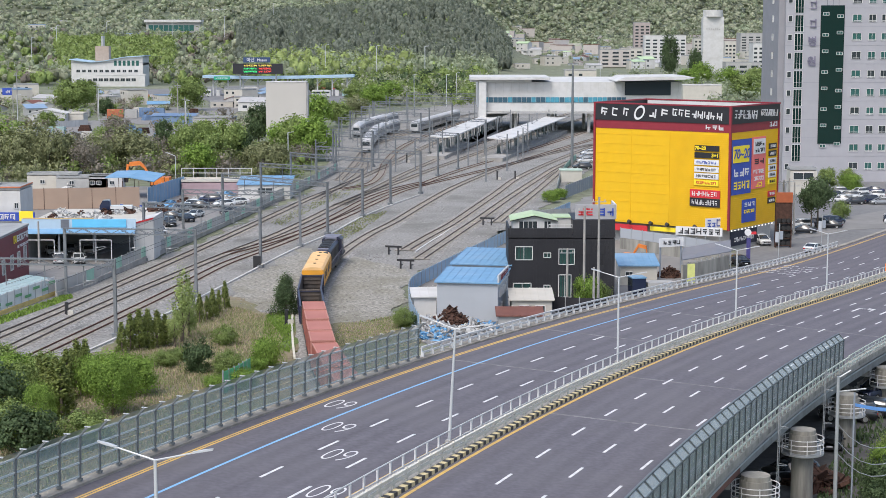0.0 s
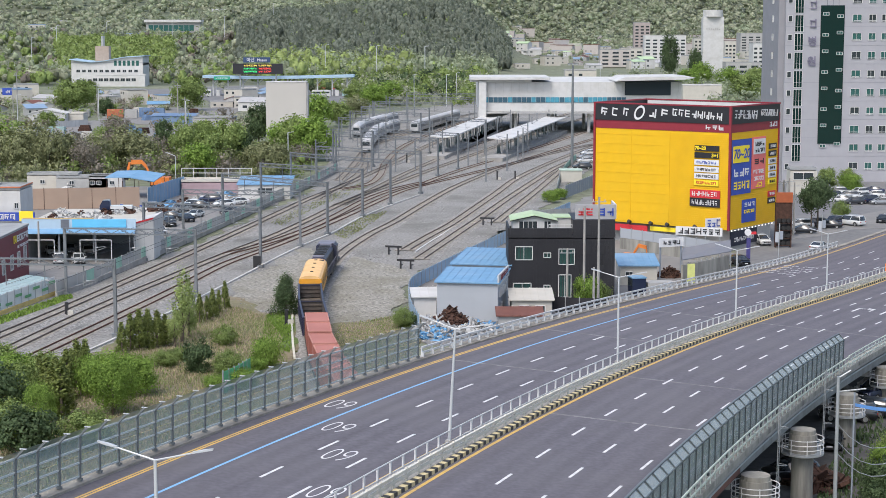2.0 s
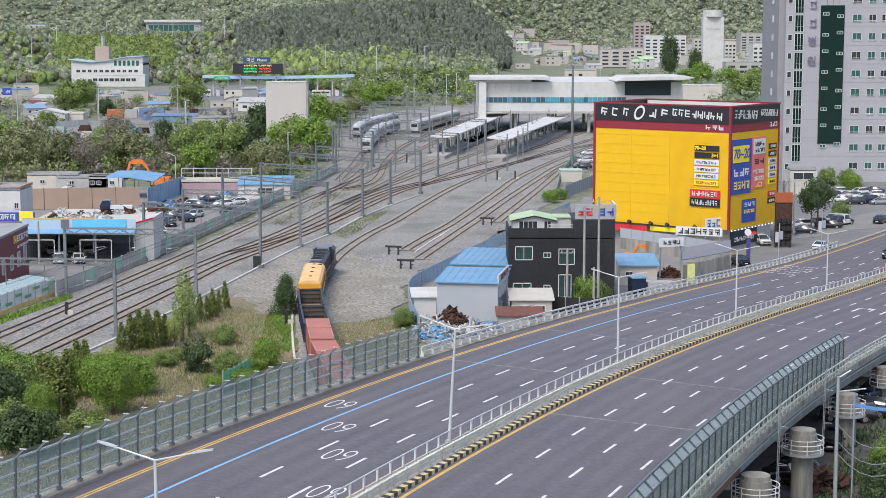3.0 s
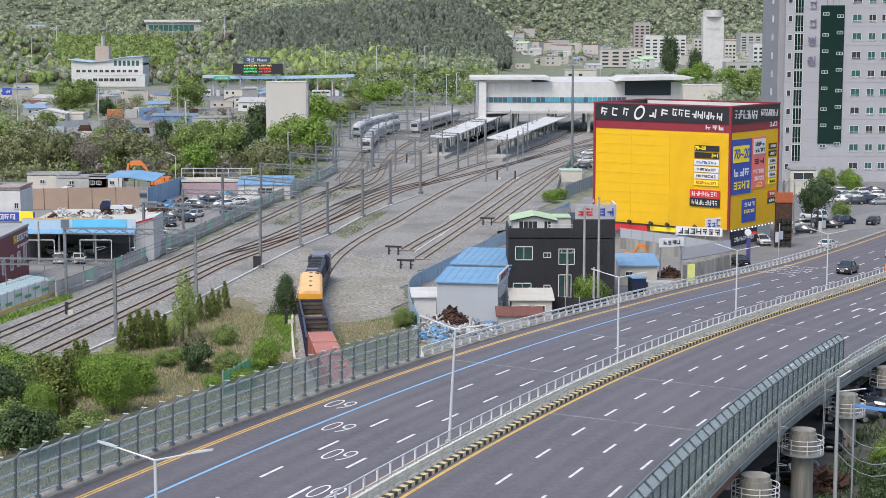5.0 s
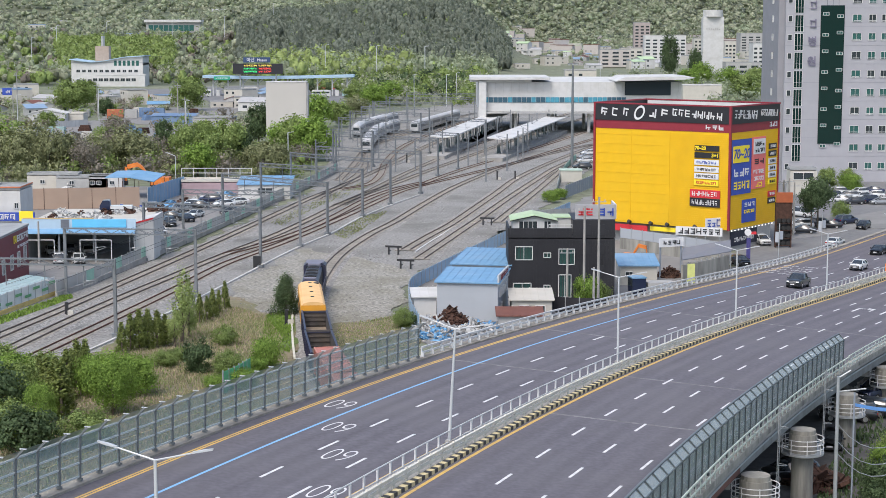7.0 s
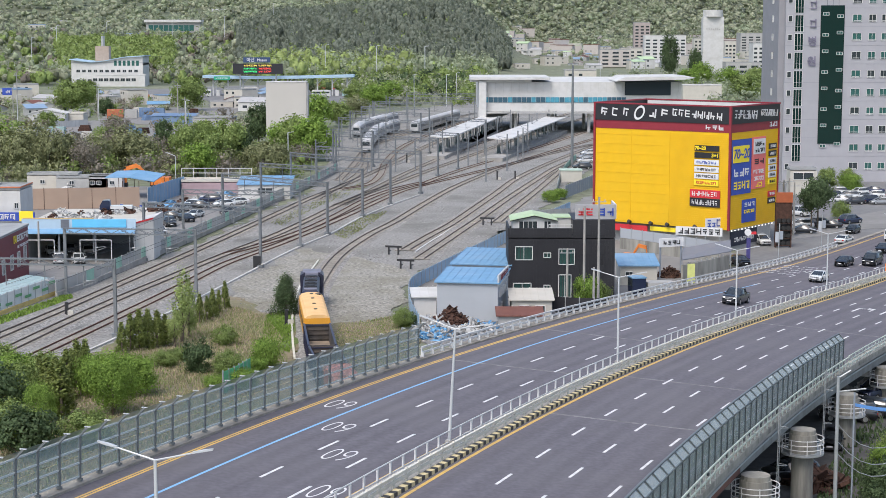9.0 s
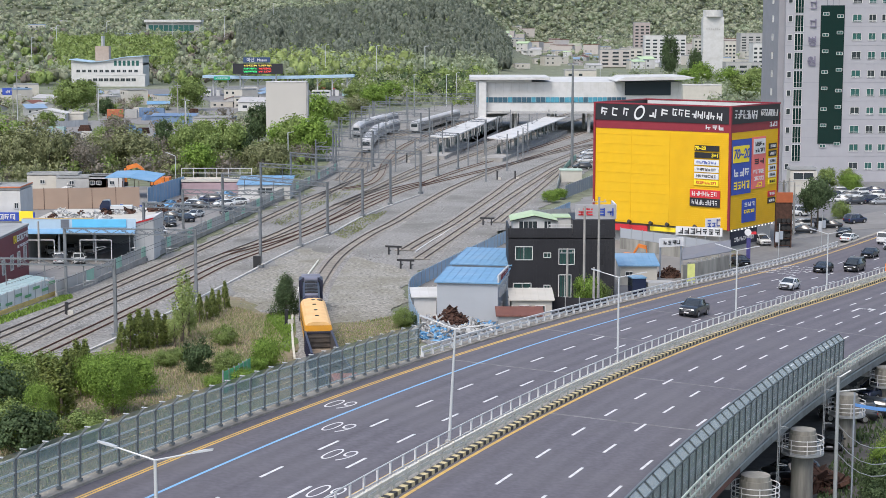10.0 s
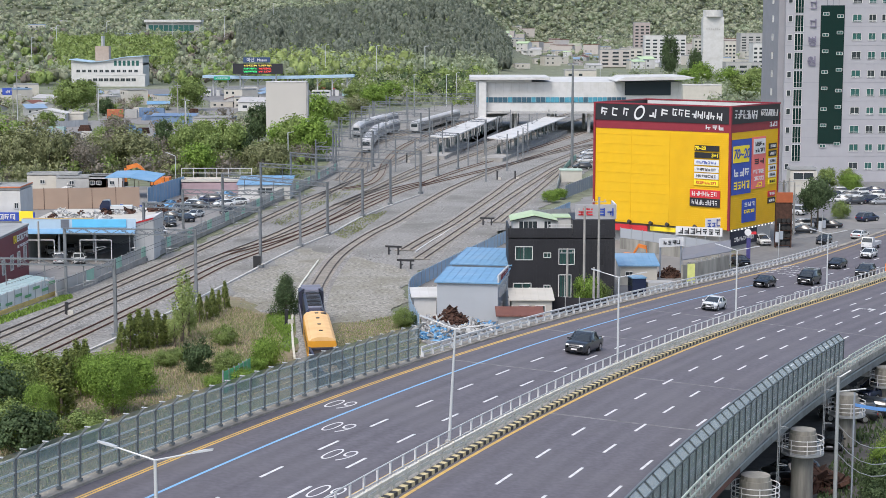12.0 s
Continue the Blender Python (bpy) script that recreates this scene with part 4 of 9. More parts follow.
# the yellow tyre store
e = thing("tyre_store", pose(24.8, 280.0, 0, 0, 0, -37.4), "large yellow box-like store with black and crimson sign band", "store")
W, D, H = 24.7, 16.3, 22.4
b = Build().box(W / 2, D / 2, 10.9, W, D, 15.2)
b.part("upper_wall", YELLOW, e)
Build().box(W / 2, D / 2, 1.5, W - 0.6, D - 3.0, 3.5).part("ground_floor", GREY_WALL, e)
band = Build().box(W / 2, D / 2, 19.1, W + 0.12, D + 0.12, 1.35).part("crimson_band", CRIMSON, e)
b = Build()
for cx, cy, sx, sy in ((W / 2, -0.02, W + 0.2, 0.3), (W / 2, D + 0.02, W + 0.2, 0.3), (-0.02, D / 2, 0.3, D - 0.3), (W + 0.02, D / 2, 0.3, D - 0.3)):
    b.box(cx, cy, 21.1, sx, sy, 2.7)
b.part("sign_band", SIGN_BLACK, e)
b = Build()
for cx, cy, sx, sy in ((W / 2, -0.02, W + 0.4, 0.4), (W / 2, D + 0.02, W + 0.4, 0.4), (-0.02, D / 2, 0.4, D - 0.4), (W + 0.02, D / 2, 0.4, D - 0.4)):
    b.box(cx, cy, 22.5, sx, sy, 0.22)
b.part("parapet_cap", CRIMSON, e)
Build().box(W / 2, D / 2, 20.0, W - 1, D - 1, 0.3).part("roof", GREY_ROOF, e)
Build().box(W / 2, D - 0.5, 21.2, W - 1, 0.1, 2.3).part("parapet_lining", WHITE_WALL, e)
for x, z0, z1 in ((0.0, 3.2, 22.4), (W, 3.2, 22.4)):
    Build().box(x, -0.05, (z0 + z1) / 2, 0.35, 0.35, z1 - z0).part("corner_trim", CRIMSON, e)
Build().box(W + 0.02, D, 12.0, 0.3, 0.3, 18.0).part("corner_trim", CRIMSON, e)
ribs(e, pose(W * 0.57, 0, 0), W * 0.42, 3.6, 18.3, 0.32, YELLOW)
ribs(e, face("r", W, D, 0, 0), D, 3.6, 18.3, 0.32, YELLOW)
ribs(e, pose(0, 0, 0), W * 0.565, 3.6, 18.3, 1.55, YELLOW)
for x in (W * 0.28, W * 0.567):
    Build().box(x, -0.02, 11, 0.05, 0.05, 15).part("panel_seam", YELLOW, e)
for k, (x, w) in enumerate(((1.9, 1.5), (3.9, 1.3), (6.0, 1.3), (10.9, 1.6), (13.1, 1.5))):
    bars_text(e, pose(x, -0.22, 21.1), w, 1.35, 1, SIGN_WHITE, 0.25, seed=k)
b = Build()
for i in range(28):
    a0, a1 = 2 * pi * i / 28, 2 * pi * (i + 1) / 28
    f = lambda a, r, y: (8.5 + (0.95 * cos(a) + 0.35 * sin(a)) * r, y, 21.1 + 1.15 * sin(a) * r)
    b.add([f(a0, 1, -0.26), f(a1, 1, -0.26), f(a1, 0.7, -0.26), f(a0, 0.7, -0.26)], [(0, 1, 2, 3)])
b.part("ring_mark", SIGN_WHITE, e)
bars_text(e, pose(18.9, -0.22, 21.1), 9.0, 1.2, 8, SIGN_WHITE, 0.12, seed=9)
bars_text(e, pose(22.0, -0.12, 19.15), 3.4, 0.8, 3, SIGN_WHITE, seed=10)
bars_text(e, face("r", W, D, 4.6, 21.1) @ Matrix.Translation((0, -0.22, 0)), 7.6, 1.4, 8, SIGN_WHITE, 0.1, seed=11)
bars_text(e, face("r", W, D, 12.6, 21.1) @ Matrix.Translation((0, -0.22, 0)), 5.8, 1.1, 8, SIGN_WHITE, 0.1, seed=12)
bars_text(e, face("r", W, D, 14.2, 19.2) @ Matrix.Translation((0, -0.12, 0)), 2.8, 0.8, 3, SIGN_WHITE, seed=13)


def board(e, m, w, h, material, lines, seed=0, name="sign_board"):
    """A flat sign with rows of bars: (height, row width, bar height, count, material)."""
    s = Build().box(0, 0, 0, w, 0.12, h).part(name, material, e, m=m)
    for i, (z, ww, hh, n, tm) in enumerate(lines):
        bars_text(s, pose(0, -0.09, z), ww, hh, n, tm, seed=seed + i)
    return s


board(e, pose(20.7, -0.14, 15.9), 4.3, 0.86, SIGN_BLACK, ())
board(e, pose(20.7, -0.14, 14.8), 4.3, 0.86, SIGN_BLACK, ())
for i, (z, mm, tm) in enumerate(((13.7, SIGN_WHITE, SIGN_BLUE), (12.6, SIGN_WHITE, SIGN_BLACK), (11.55, SIGN_WHITE, SIGN_BLACK), (10.5, SIGN_YELLOW, SIGN_RED))):
    board(e, pose(20.7, -0.14, z), 4.3, 0.86, mm, ((0, 3.5, 0.45, 7, tm),), seed=20 + i)
board(e, pose(20.5, -0.14, 8.75), 5.3, 1.3, SIGN_RED, ((0.0, 4.6, 0.75, 7, SIGN_WHITE),), seed=30)
board(e, pose(20.5, -0.14, 7.4), 5.3, 1.3, SIGN_BLACK, ((0.0, 4.6, 0.8, 8, SIGN_WHITE),), seed=31)
R = lambda u, z: face("r", W, D, u, z) @ Matrix.Translation((0, -0.1, 0))
board(e, R(3.6, 13.0), 6.4, 8.6, SIGN_BLUE, ((-0.9, 5.4, 1.3, 3, SIGN_WHITE), (-2.9, 5.4, 1.3, 4, SIGN_YELLOW)), seed=40)
board(e, R(3.3, 15.0) @ Matrix.Translation((0, -0.1, 0)), 5.2, 2.6, SIGN_YELLOW, ())


def sign_words(e, m, words, size, material, shear=0.0):
    cu = bpy.data.curves.new("lettering", "FONT")
    cu.body, cu.size, cu.extrude, cu.align_x, cu.align_y, cu.shear, cu.offset = words, size, 0.02, "CENTER", "CENTER", shear, 0.03
    cu.materials.append(material)
    ob = new("lettering", cu)
    ob.parent = e
    ob.matrix_basis = m @ pose(0, 0, 0, 90, 0, 0)


sign_words(e, R(3.3, 15.0) @ Matrix.Translation((0, -0.2, 0)), "70~20", 2.1, SIGN_BLUE, 0.15)
sign_words(e, pose(22.2, -0.24, 14.8), "3+1", 0.8, SIGN_YELLOW)
sign_words(e, pose(19.6, -0.24, 15.9), "70~20", 0.75, SIGN_YELLOW)
board(e, R(9.4, 13.3), 4.6, 8.2, SIGN_PINK, ((0.2, 3.6, 0.9, 2, SIGN_BLACK), (-1.4, 3.8, 0.7, 5, SIGN_WHITE), (-2.5, 3.4, 0.7, 4, SIGN_WHITE), (-3.5, 2.4, 0.8, 2, SIGN_YELLOW)), seed=48)
board(e, R(9.4, 15.9) @ Matrix.Translation((0, -0.1, 0)), 3.9, 2.4, SIGN_WHITE, ((0.4, 3.2, 0.7, 4, SIGN_BLACK), (-0.6, 3.2, 0.7, 4, SIGN_BLACK)), seed=52)
board(e, R(6.4, 5.9), 4.6, 3.6, SIGN_BLUE, ((1.0, 3.6, 0.7, 3, SIGN_WHITE), (-0.1, 3.6, 0.6, 5, SIGN_YELLOW)), seed=56)
for i, (z, mm) in enumerate(((15.7, SIGN_BLACK), (14.5, SIGN_BLACK), (13.3, SIGN_WHITE), (12.2, SIGN_WHITE), (11.1, SIGN_WHITE), (10.0, SIGN_YELLOW), (8.0, SIGN_RED), (6.9, SIGN_BLACK))):
    board(e, R(14.2, z), 2.6, 0.9, mm, ((0, 2.0, 0.45, 5, SIGN_WHITE if mm in (SIGN_BLACK, SIGN_RED) else SIGN_BLACK),), seed=60 + i)
lamp_m = glow_mat("white_bulb", (1.0, 0.97, 0.9), 1.5)
for u in np.arange(0.8, D, 1.15):
    Build().rod((W + 0.1, u, 3.2), (W + 0.1, u, 3.05), 0.075, 8).part("bulb", lamp_m, e)
board(e, pose(W - 0.2, 5.4, 1.75, 0, 0, 90), 9.0, 2.3, mat("navy_shop_front", (0.012, 0.016, 0.035), 0.5), ((-0.2, 6.5, 0.7, 11, SIGN_WHITE),), seed=70, name="shop_front")
board(e, pose(5.5, 0.25, 2.4), 9.0, 1.1, SIGN_RED, ())
board(e, pose(16.0, 0.25, 2.6), 11.0, 0.7, SIGN_YELLOW, ())
for x in (7, 11, 14, 19):
    Build().rod((x, -0.2, 3.4), (x, -0.7, 3.6), 0.3, 8).part("floodlight", BLACK, e)

# the hospital tower
ox, oy = (76.4, 385.6)
e = thing("hospital_tower", pose(ox, oy, 0), "tall pale grey hospital block with a dark green glass strip", "hospital")
HW, HD, HH = 34.0, 21.0, 48.0
Build().box(HW / 2, HD / 2, HH / 2, HW, HD, HH).part("wall", PALE_PANEL, e)
Build().box(-0.6, HD / 2 + 0.6, HH / 2 - 0.5, 1.4, HD - 1.5, HH - 1).part("side_wing", GREY_PANEL, e)
Build().box(HW / 2, HD / 2, HH + 0.5, HW + 0.6, HD + 0.6, 1.0).part("roof", GREY_ROOF, e)
FL = 4.13
for i in range(12):
    z = 3.4 + FL * i
    if i:
        Build().box(HW / 2, -0.005, z - 1.75, HW, 0.05, 0.06).part("panel_joint", GREY_PANEL, e)
    for x in (15.9, 19.3, 22.2, 25.4, 28.4, 31.4):
        w = 2.0 if x == 15.9 else 1.6
        window(e, pose(x, 0, z + 0.15), w, 1.65, GLASS_TEAL if (i * 7 + int(x)) % 3 else GLASS, 1)
    for x in (15.9, 19.3, 22.2):
        Build().box(x, -0.09, z - 0.42, 1.5, 0.1, 0.1).part("transom", WHITE_RAIL, e)
    window(e, pose(1.0, 0, z), 0.9, 1.3, GLASS, 0)
    window(e, pose(-1.3, 8.0, z, 0, 0, -90), 1.4, 1.5, GLASS, 1)
for x, w in ((3.0, 1.9),):
    for i in range(10):
        window(e, pose(x, 0, 6.5 + FL * i), w, 3.7, GLASS_GREEN, 2)
gb = Build().box(10.4, -0.06, 24.0, 5.3, 0.2, 30.8).part("curtain_wall", GLASS_GREEN, e, "dark green glass curtain wall")
for i in range(8):
    for x in (-1.5, 1.7):
        z = 8.1 + FL * i + (0.5 if (i + x) % 2 > 1 else 0)
        window(gb, pose(10.4 + x, -0.16, z), 1.3, 0.62, GLASS_TEAL, 1)
    for x in (-1.3, 0, 1.3):
        Build().box(10.4 + x, -0.17, 10 + FL * i, 0.05, 0.04, 3.9).part("mullion", GLASS_GREEN, gb)
LETTER = mat("violet_grey_letters", (0.17, 0.16, 0.22), 0.5, var=0.05, scale=1)
for z in (39.5, 35.4):
    b = Build().box(0, 0, 0.55, 1.2, 0.2, 0.25).box(-0.35, 0, 0.2, 0.25, 0.2, 0.9).box(0.65, 0, 0.25, 0.25, 0.2, 1.5).box(0.1, 0, -0.75, 1.4, 0.2, 0.25)
    b.part("wall_letter", LETTER, e, m=pose(6.0, -0.15, z))
for txt, z in (("병", 31.3), ("원", 26.9)):
    cu = bpy.data.curves.new("wall_letter", "FONT")
    cu.body, cu.size, cu.extrude, cu.align_x, cu.align_y, cu.offset = txt, 2.3, 0.1, "CENTER", "CENTER", 0.05
    cu.materials.append(LETTER)
    ob = new("wall_letter", cu)
    ob.parent = e
    ob.matrix_basis = pose(6.0, -0.15, z, 90, 0, 0)
# low entrance block by the hospital
ox, oy = (72.2, 355.5)
block("guard_house", (ox, oy), 0, 5.5, 4, 5.0, CREAM_WALL, GREY_ROOF, "small cream upper-storey hut beside the hospital", "hut", (("f", 2.7, 3.9, 4.2, 1.4),))

# black clad house
ox, oy = (8.4, 218.7)
e = block("black_house", (ox, oy), 0, 13.7, 9, 7.7, CHARCOAL, CHARCOAL, "three-storey house clad in charcoal metal with white windows", "house",
          (("f", 2.0, 5.85, 2.2, 1.7), ("f", 5.0, 5.6, 0.9, 0.6), ("f", 7.5, 5.4, 2.0, 2.0), ("f", 1.8, 1.5, 2.3, 0.9), ("f", 5.0, 1.4, 0.8, 0.6), ("f", 7.3, 1.6, 1.6, 2.9)), glass=mat("greenish_glass", (0.03, 0.07, 0.065), 0.1))
Build().box(11.0, 4.5, 9.0, 5.4, 9.04, 2.3).part("taller_wall", CHARCOAL, e)
b = Build().box(4.05, 0.1, 8.6, 8.3, 0.24, 0.95).box(0.1, 4.5, 8.6, 0.24, 8.6, 0.95)
b.part("parapet", CHARCOAL, e)
b = Build()
for x in np.arange(0.3, 13.6, 0.42):
    b.box(x, -0.03, 4.5, 0.05, 0.06, 9.0)
tagged(b.part("cladding_seams", CHARCOAL, e), kind="stuff")
for x, z in ((10.2, 6.4), (12.0, 6.4), (10.2, 8.9), (12.0, 8.9), (12.0, 3.6)):
    Build().box(x, -0.05, z, 0.7, 0.1, 1.3).part("louvre", SIGN_BLACK, e)
pent = thing("rooftop_room", pose(ox + 0.6, oy + 1.5, 8.0), "white rooftop room with a pale green gabled roof", "rooftop room")
Build().box(2.75, 2.8, 0.95, 5.5, 5.6, 1.9).add([(0, 0, 1.9), (5.5, 0, 1.9), (2.75, 0, 2.5), (0, 5.6, 1.9), (5.5, 5.6, 1.9), (2.75, 5.6, 2.5)], [(0, 1, 2), (3, 5, 4)]).part("wall", WHITE_WALL, pent)
Build().loft([[(-0.3, y, 1.85), (2.75, y, 2.5), (5.8, y, 1.85), (5.8, y, 2.0), (2.75, y, 2.66), (-0.3, y, 2.0)] for y in (-0.4, 6.0)]).part("roof", GREEN_ROOF, pent)
Build().loft([[(-0.34, y, 1.8), (2.75, y, 2.46), (5.84, y, 1.8), (5.84, y, 1.94), (2.75, y, 2.6), (-0.34, y, 1.94)] for y in (-0.44, -0.4)]).part("gable_trim", CHARCOAL, pent)
Build().box(6.9, 4.2, 1.0, 2.6, 3.4, 2.0).part("annexe_wall", WHITE_WALL, pent)
Build().box(6.9, 4.2, 2.07, 3.0, 3.8, 0.14).part("annexe_roof", GREEN_ROOF, pent)
for x, w in ((2.0, 2.4), (4.5, 0.9)):
    window(pent, pose(x, 0, 1.25), w, 1.2, GLASS, 3 if w > 2 else 1)
ac = thing("air_conditioner", pose(ox + 7.6, oy + 1.6, 8.0), "white outdoor unit on the roof terrace", "air conditioner")
Build().box(0, 0, 0.45, 1.0, 0.4, 0.8).part("case", WHITE_WALL, ac)
Build().rod((0.15, -0.22, 0.45), (0.15, -0.2, 0.45), 0.28, 16).part("fan_grille", BLACK, ac)
rt = thing("terrace_rail", pose(ox + 5.2, oy + 0.3, 8.35), "white steel terrace railing on the roof", "railing")
for z in (0.4, 0.8, 1.2):
    Build().box(1.5, 0, z, 3.0, 0.06, 0.06).part("rail", WHITE_RAIL, rt)
for x in (0, 1, 2, 3):
    Build().box(x, 0, 0.6, 0.06, 0.06, 1.2).part("post", WHITE_RAIL, rt)
sg = thing("rooftop_sign", pose(ox + 8.6, oy + 0.5, 10.15), "grey rooftop sign board with red and blue lettering", "sign")
Build().box(2.6, 0, 1.0, 5.2, 0.2, 1.9).part("board", mat("grey_sign_sheet", (0.36, 0.36, 0.37), 0.6, 0.2, var=0.08, scale=1), sg)
Build().box(5.2, 2.6, 1.0, 0.2, 5.0, 1.9).part("side_board", SIGN_WHITE, sg)
Build().box(5.3, 2.6, 1.0, 0.06, 4.0, 1.0).part("side_lettering", SIGN_BLUE, sg)
for x in (0.3, 2.6, 4.9):
    Build().box(x, 0.3, 0.7, 0.1, 0.1, 1.4).part("support", GALV, sg)
bars_text(sg, pose(1.3, -0.16, 1.0), 2.2, 1.0, 2, SIGN_RED, seed=80)
bars_text(sg, pose(3.9, -0.16, 1.0), 2.2, 1.0, 2, SIGN_BLUE, seed=81)

# pale sheds with blue roofs
ox, oy = (-0.7, 202.4)
e = block("workshop_shed", (ox, oy), -10, 7.3, 9, 4.5, SHED_GREY, BLUE_ROOF, "pale grey sheet-metal workshop with a sky blue roof", "workshop", (("r", 2.0, 3.2, 1.2, 1.0), ("r", 4.4, 3.2, 1.2, 1.0), ("r", 6.8, 3.2, 1.2, 1.0), ("r", 3.0, 1.4, 1.0, 0.9)), shape="shed", rise=0.5)
Build().box(7.36, 4.5, 4.9, 0.16, 9.2, 1.3).part("side_parapet", WHITE_WALL, e)
bars_text(e, pose(7.5, 4.5, 5.0, 0, 0, 90), 6.0, 0.8, 6, BRICK_RED, seed=95)
Build().box(3.65, -0.03, 4.42, 7.4, 0.1, 0.16).part("fascia", GALV, e)
ox, oy = (1.2, 220.1)
block("workshop_shed", (ox, oy), -10, 7.5, 14, 4.2, SHED_GREY, BLUE_ROOF, "long sheet-metal shed with a faded blue roof", "workshop", (("r", 3, 2.6, 1.2, 1.0), ("r", 7, 2.6, 1.2, 1.0)), shape="shed", rise=0.3)
ox, oy = (-3.5, 204.0)
block("storage_hut", (ox, oy), 4, 2.7, 4, 2.4, WHITE_WALL, WHITE_WALL, "small white storage hut behind the fence", "hut", (), shape="shed", rise=0.5)
ox, oy = (8.2, 202.4)
block("storage_hut", (ox, oy), 0, 4.8, 5, 2.3, CREAM_WALL, CREAM_WALL, "low cream hut with a pale sheet roof", "hut", (("f", 1.5, 1.3, 1.2, 0.8), ("f", 3.4, 1.3, 1.2, 0.8)), shape="shed", rise=0.6)
ox, oy = (6.5, 197.7)
block("lean_to", (ox, oy), 0, 5.0, 3, 1.2, GREY_WALL, RED_ROOF, "low lean-to with a rusty red roof", "shed", shape="shed", rise=0.5)
ox, oy = (24.0, 229.9)
block("workshop_shed", (ox, oy), 0, 5.0, 6, 2.6, CREAM_WALL, BLUE_ROOF, "low cream shed with a sky blue corrugated roof", "workshop", (("f", 1.2, 1.5, 1.0, 0.7),), shape="shed", rise=0.8)


def panel_fence(name, pts, h, gap, m, label, base=0.0, post_m=None, mats=None, base_m=CONCRETE):
    """A fence of sheet panels between posts along a plan line."""
    line = spline(pts, gap)
    e = thing(name, pose(line[0][0], line[0][1], 0), label, "fence")
    o = Vector((line[0][0], line[0][1], 0))
    for i in range(len(line) - 1):
        p, q = Vector((*line[i], 0)) - o, Vector((*line[i + 1], 0)) - o
        d = q - p
        a = atan2(d.y, d.x)
        mm = m if not mats else mats[i % len(mats)]
        c = (p + q) / 2
        if base:
            Build().box(c.x, c.y, base / 2, d.length, 0.3, base, a).part("wall_base", base_m, e)
        pn = Build().box(c.x, c.y, base + h / 2 + 0.05, d.length - 0.04, 0.05, h, a).part("panel", mm, e)
        Build().box(p.x, p.y, base + h / 2 + 0.1, 0.1, 0.12, h + 0.2, a).part("post", post_m or GALV, e)
    return e


panel_fence("sheet_fence", [(-2.7, 194.0), (-3.8, 204.0), (-4.4, 217.8), (-3.7, 226.4), (-0.7, 237.8), (3.9, 254.1), (10.2, 275.7), (17.6, 301.2), (24.2, 322.6)], 1.9, 2.0, BLUE_FENCE, "pale blue sheet-metal fence along the yard")
panel_fence("sheet_fence", [(24.8, 347.3), (32.5, 371.9), (40.0, 395.7)], 2.6, 2.0, STEEL_BLUE, "slate blue sheet-metal fence along the yard")
panel_fence("sheet_fence", [(14.1, 301.2), (24.0, 306.5)], 2.4, 2.0, GALV, "grey mesh fence behind the black house")
panel_fence("works_fence", [(28.0, 268.6), (34.3, 260.5), (41.8, 249.3)], 1.5, 2.4, SHED_GREY, "pale grey panel fence above a concrete wall", base=1.7, base_m=STAINED)
panel_fence("yard_wall", [(32.2, 228.9), (35.3, 232.5), (40.5, 239.5)], 0.05, 1.6, STAINED, "stained concrete yard wall beside the viaduct", base=2.9, base_m=STAINED)
e = thing("yard_canopy", pose(*(32.2, 228.9), 0), "slate grey sheet roof leaning over the yard wall", "canopy")
q = [Vector((*p, 0)) - Vector((*(32.2, 228.9), 0)) for p in [(32.7, 232.5), (40.9, 241.7), (42.1, 249.3), (34.1, 242.3)]]
Build().add([(q[0].x, q[0].y, 3.0), (q[1].x, q[1].y, 3.0), (q[2].x, q[2].y, 3.7), (q[3].x, q[3].y, 3.4)] + [(q[0].x, q[0].y, 3.1), (q[1].x, q[1].y, 3.1), (q[2].x, q[2].y, 3.8), (q[3].x, q[3].y, 3.5)],
            [(0, 1, 2, 3), (4, 7, 6, 5), (0, 4, 5, 1), (1, 5, 6, 2), (2, 6, 7, 3), (3, 7, 4, 0)]).part("roof", mat("slate_canopy_sheet", (0.17, 0.18, 0.205), 0.6, var=0.06, scale=0.7), e)
for p in q:
    Build().box(p.x, p.y, 1.5, 0.12, 0.12, 3.0).part("post", GALV, e)
gate = thing("gate_sign", pose(*(30.3, 236.7), 0, 0, 0, 25), "white sign board with dark lettering on two posts", "sign")
Build().box(1.7, 0, 4.9, 3.9, 0.25, 1.2).part("board", SIGN_WHITE, gate)
bars_text(gate, pose(1.7, -0.17, 4.9), 2.8, 0.6, 4, SIGN_BLACK, seed=90)
for x in (0, 3.4):
    Build().box(x, 0.1, 2.4, 0.2, 0.2, 4.8).part("post", STEEL_BLUE, gate)
sg = thing("banner_sign", pose(*(35.7, 260.5), 0, 0, 0, -22), "white banner sign with dark lettering on the fence", "sign")
Build().box(3.6, -0.4, 3.9, 7.2, 0.12, 1.3).part("board", SIGN_WHITE, sg)
for k in (0, 6.8):
    Build().box(k, -0.25, 2.2, 0.12, 0.12, 4.4).part("post", GALV, sg)
bars_text(sg, pose(3.6, -0.52, 3.9), 6.6, 0.9, 7, SIGN_BLACK, seed=91)
sg = thing("banner_sign", pose(*(40.8, 264.5), 0, 0, 0, 30), "banner sign with violet and green lettering", "sign")
Build().box(2.4, 0, 4.4, 5.0, 0.12, 1.6).part("board", SIGN_WHITE, sg)
for k in (0.1, 4.7):
    Build().box(k, 0.15, 2.4, 0.12, 0.12, 4.8).part("post", GALV, sg)
bars_text(sg, pose(2.4, -0.12, 4.4), 4.6, 1.2, 5, SIGN_BLUE, seed=92)
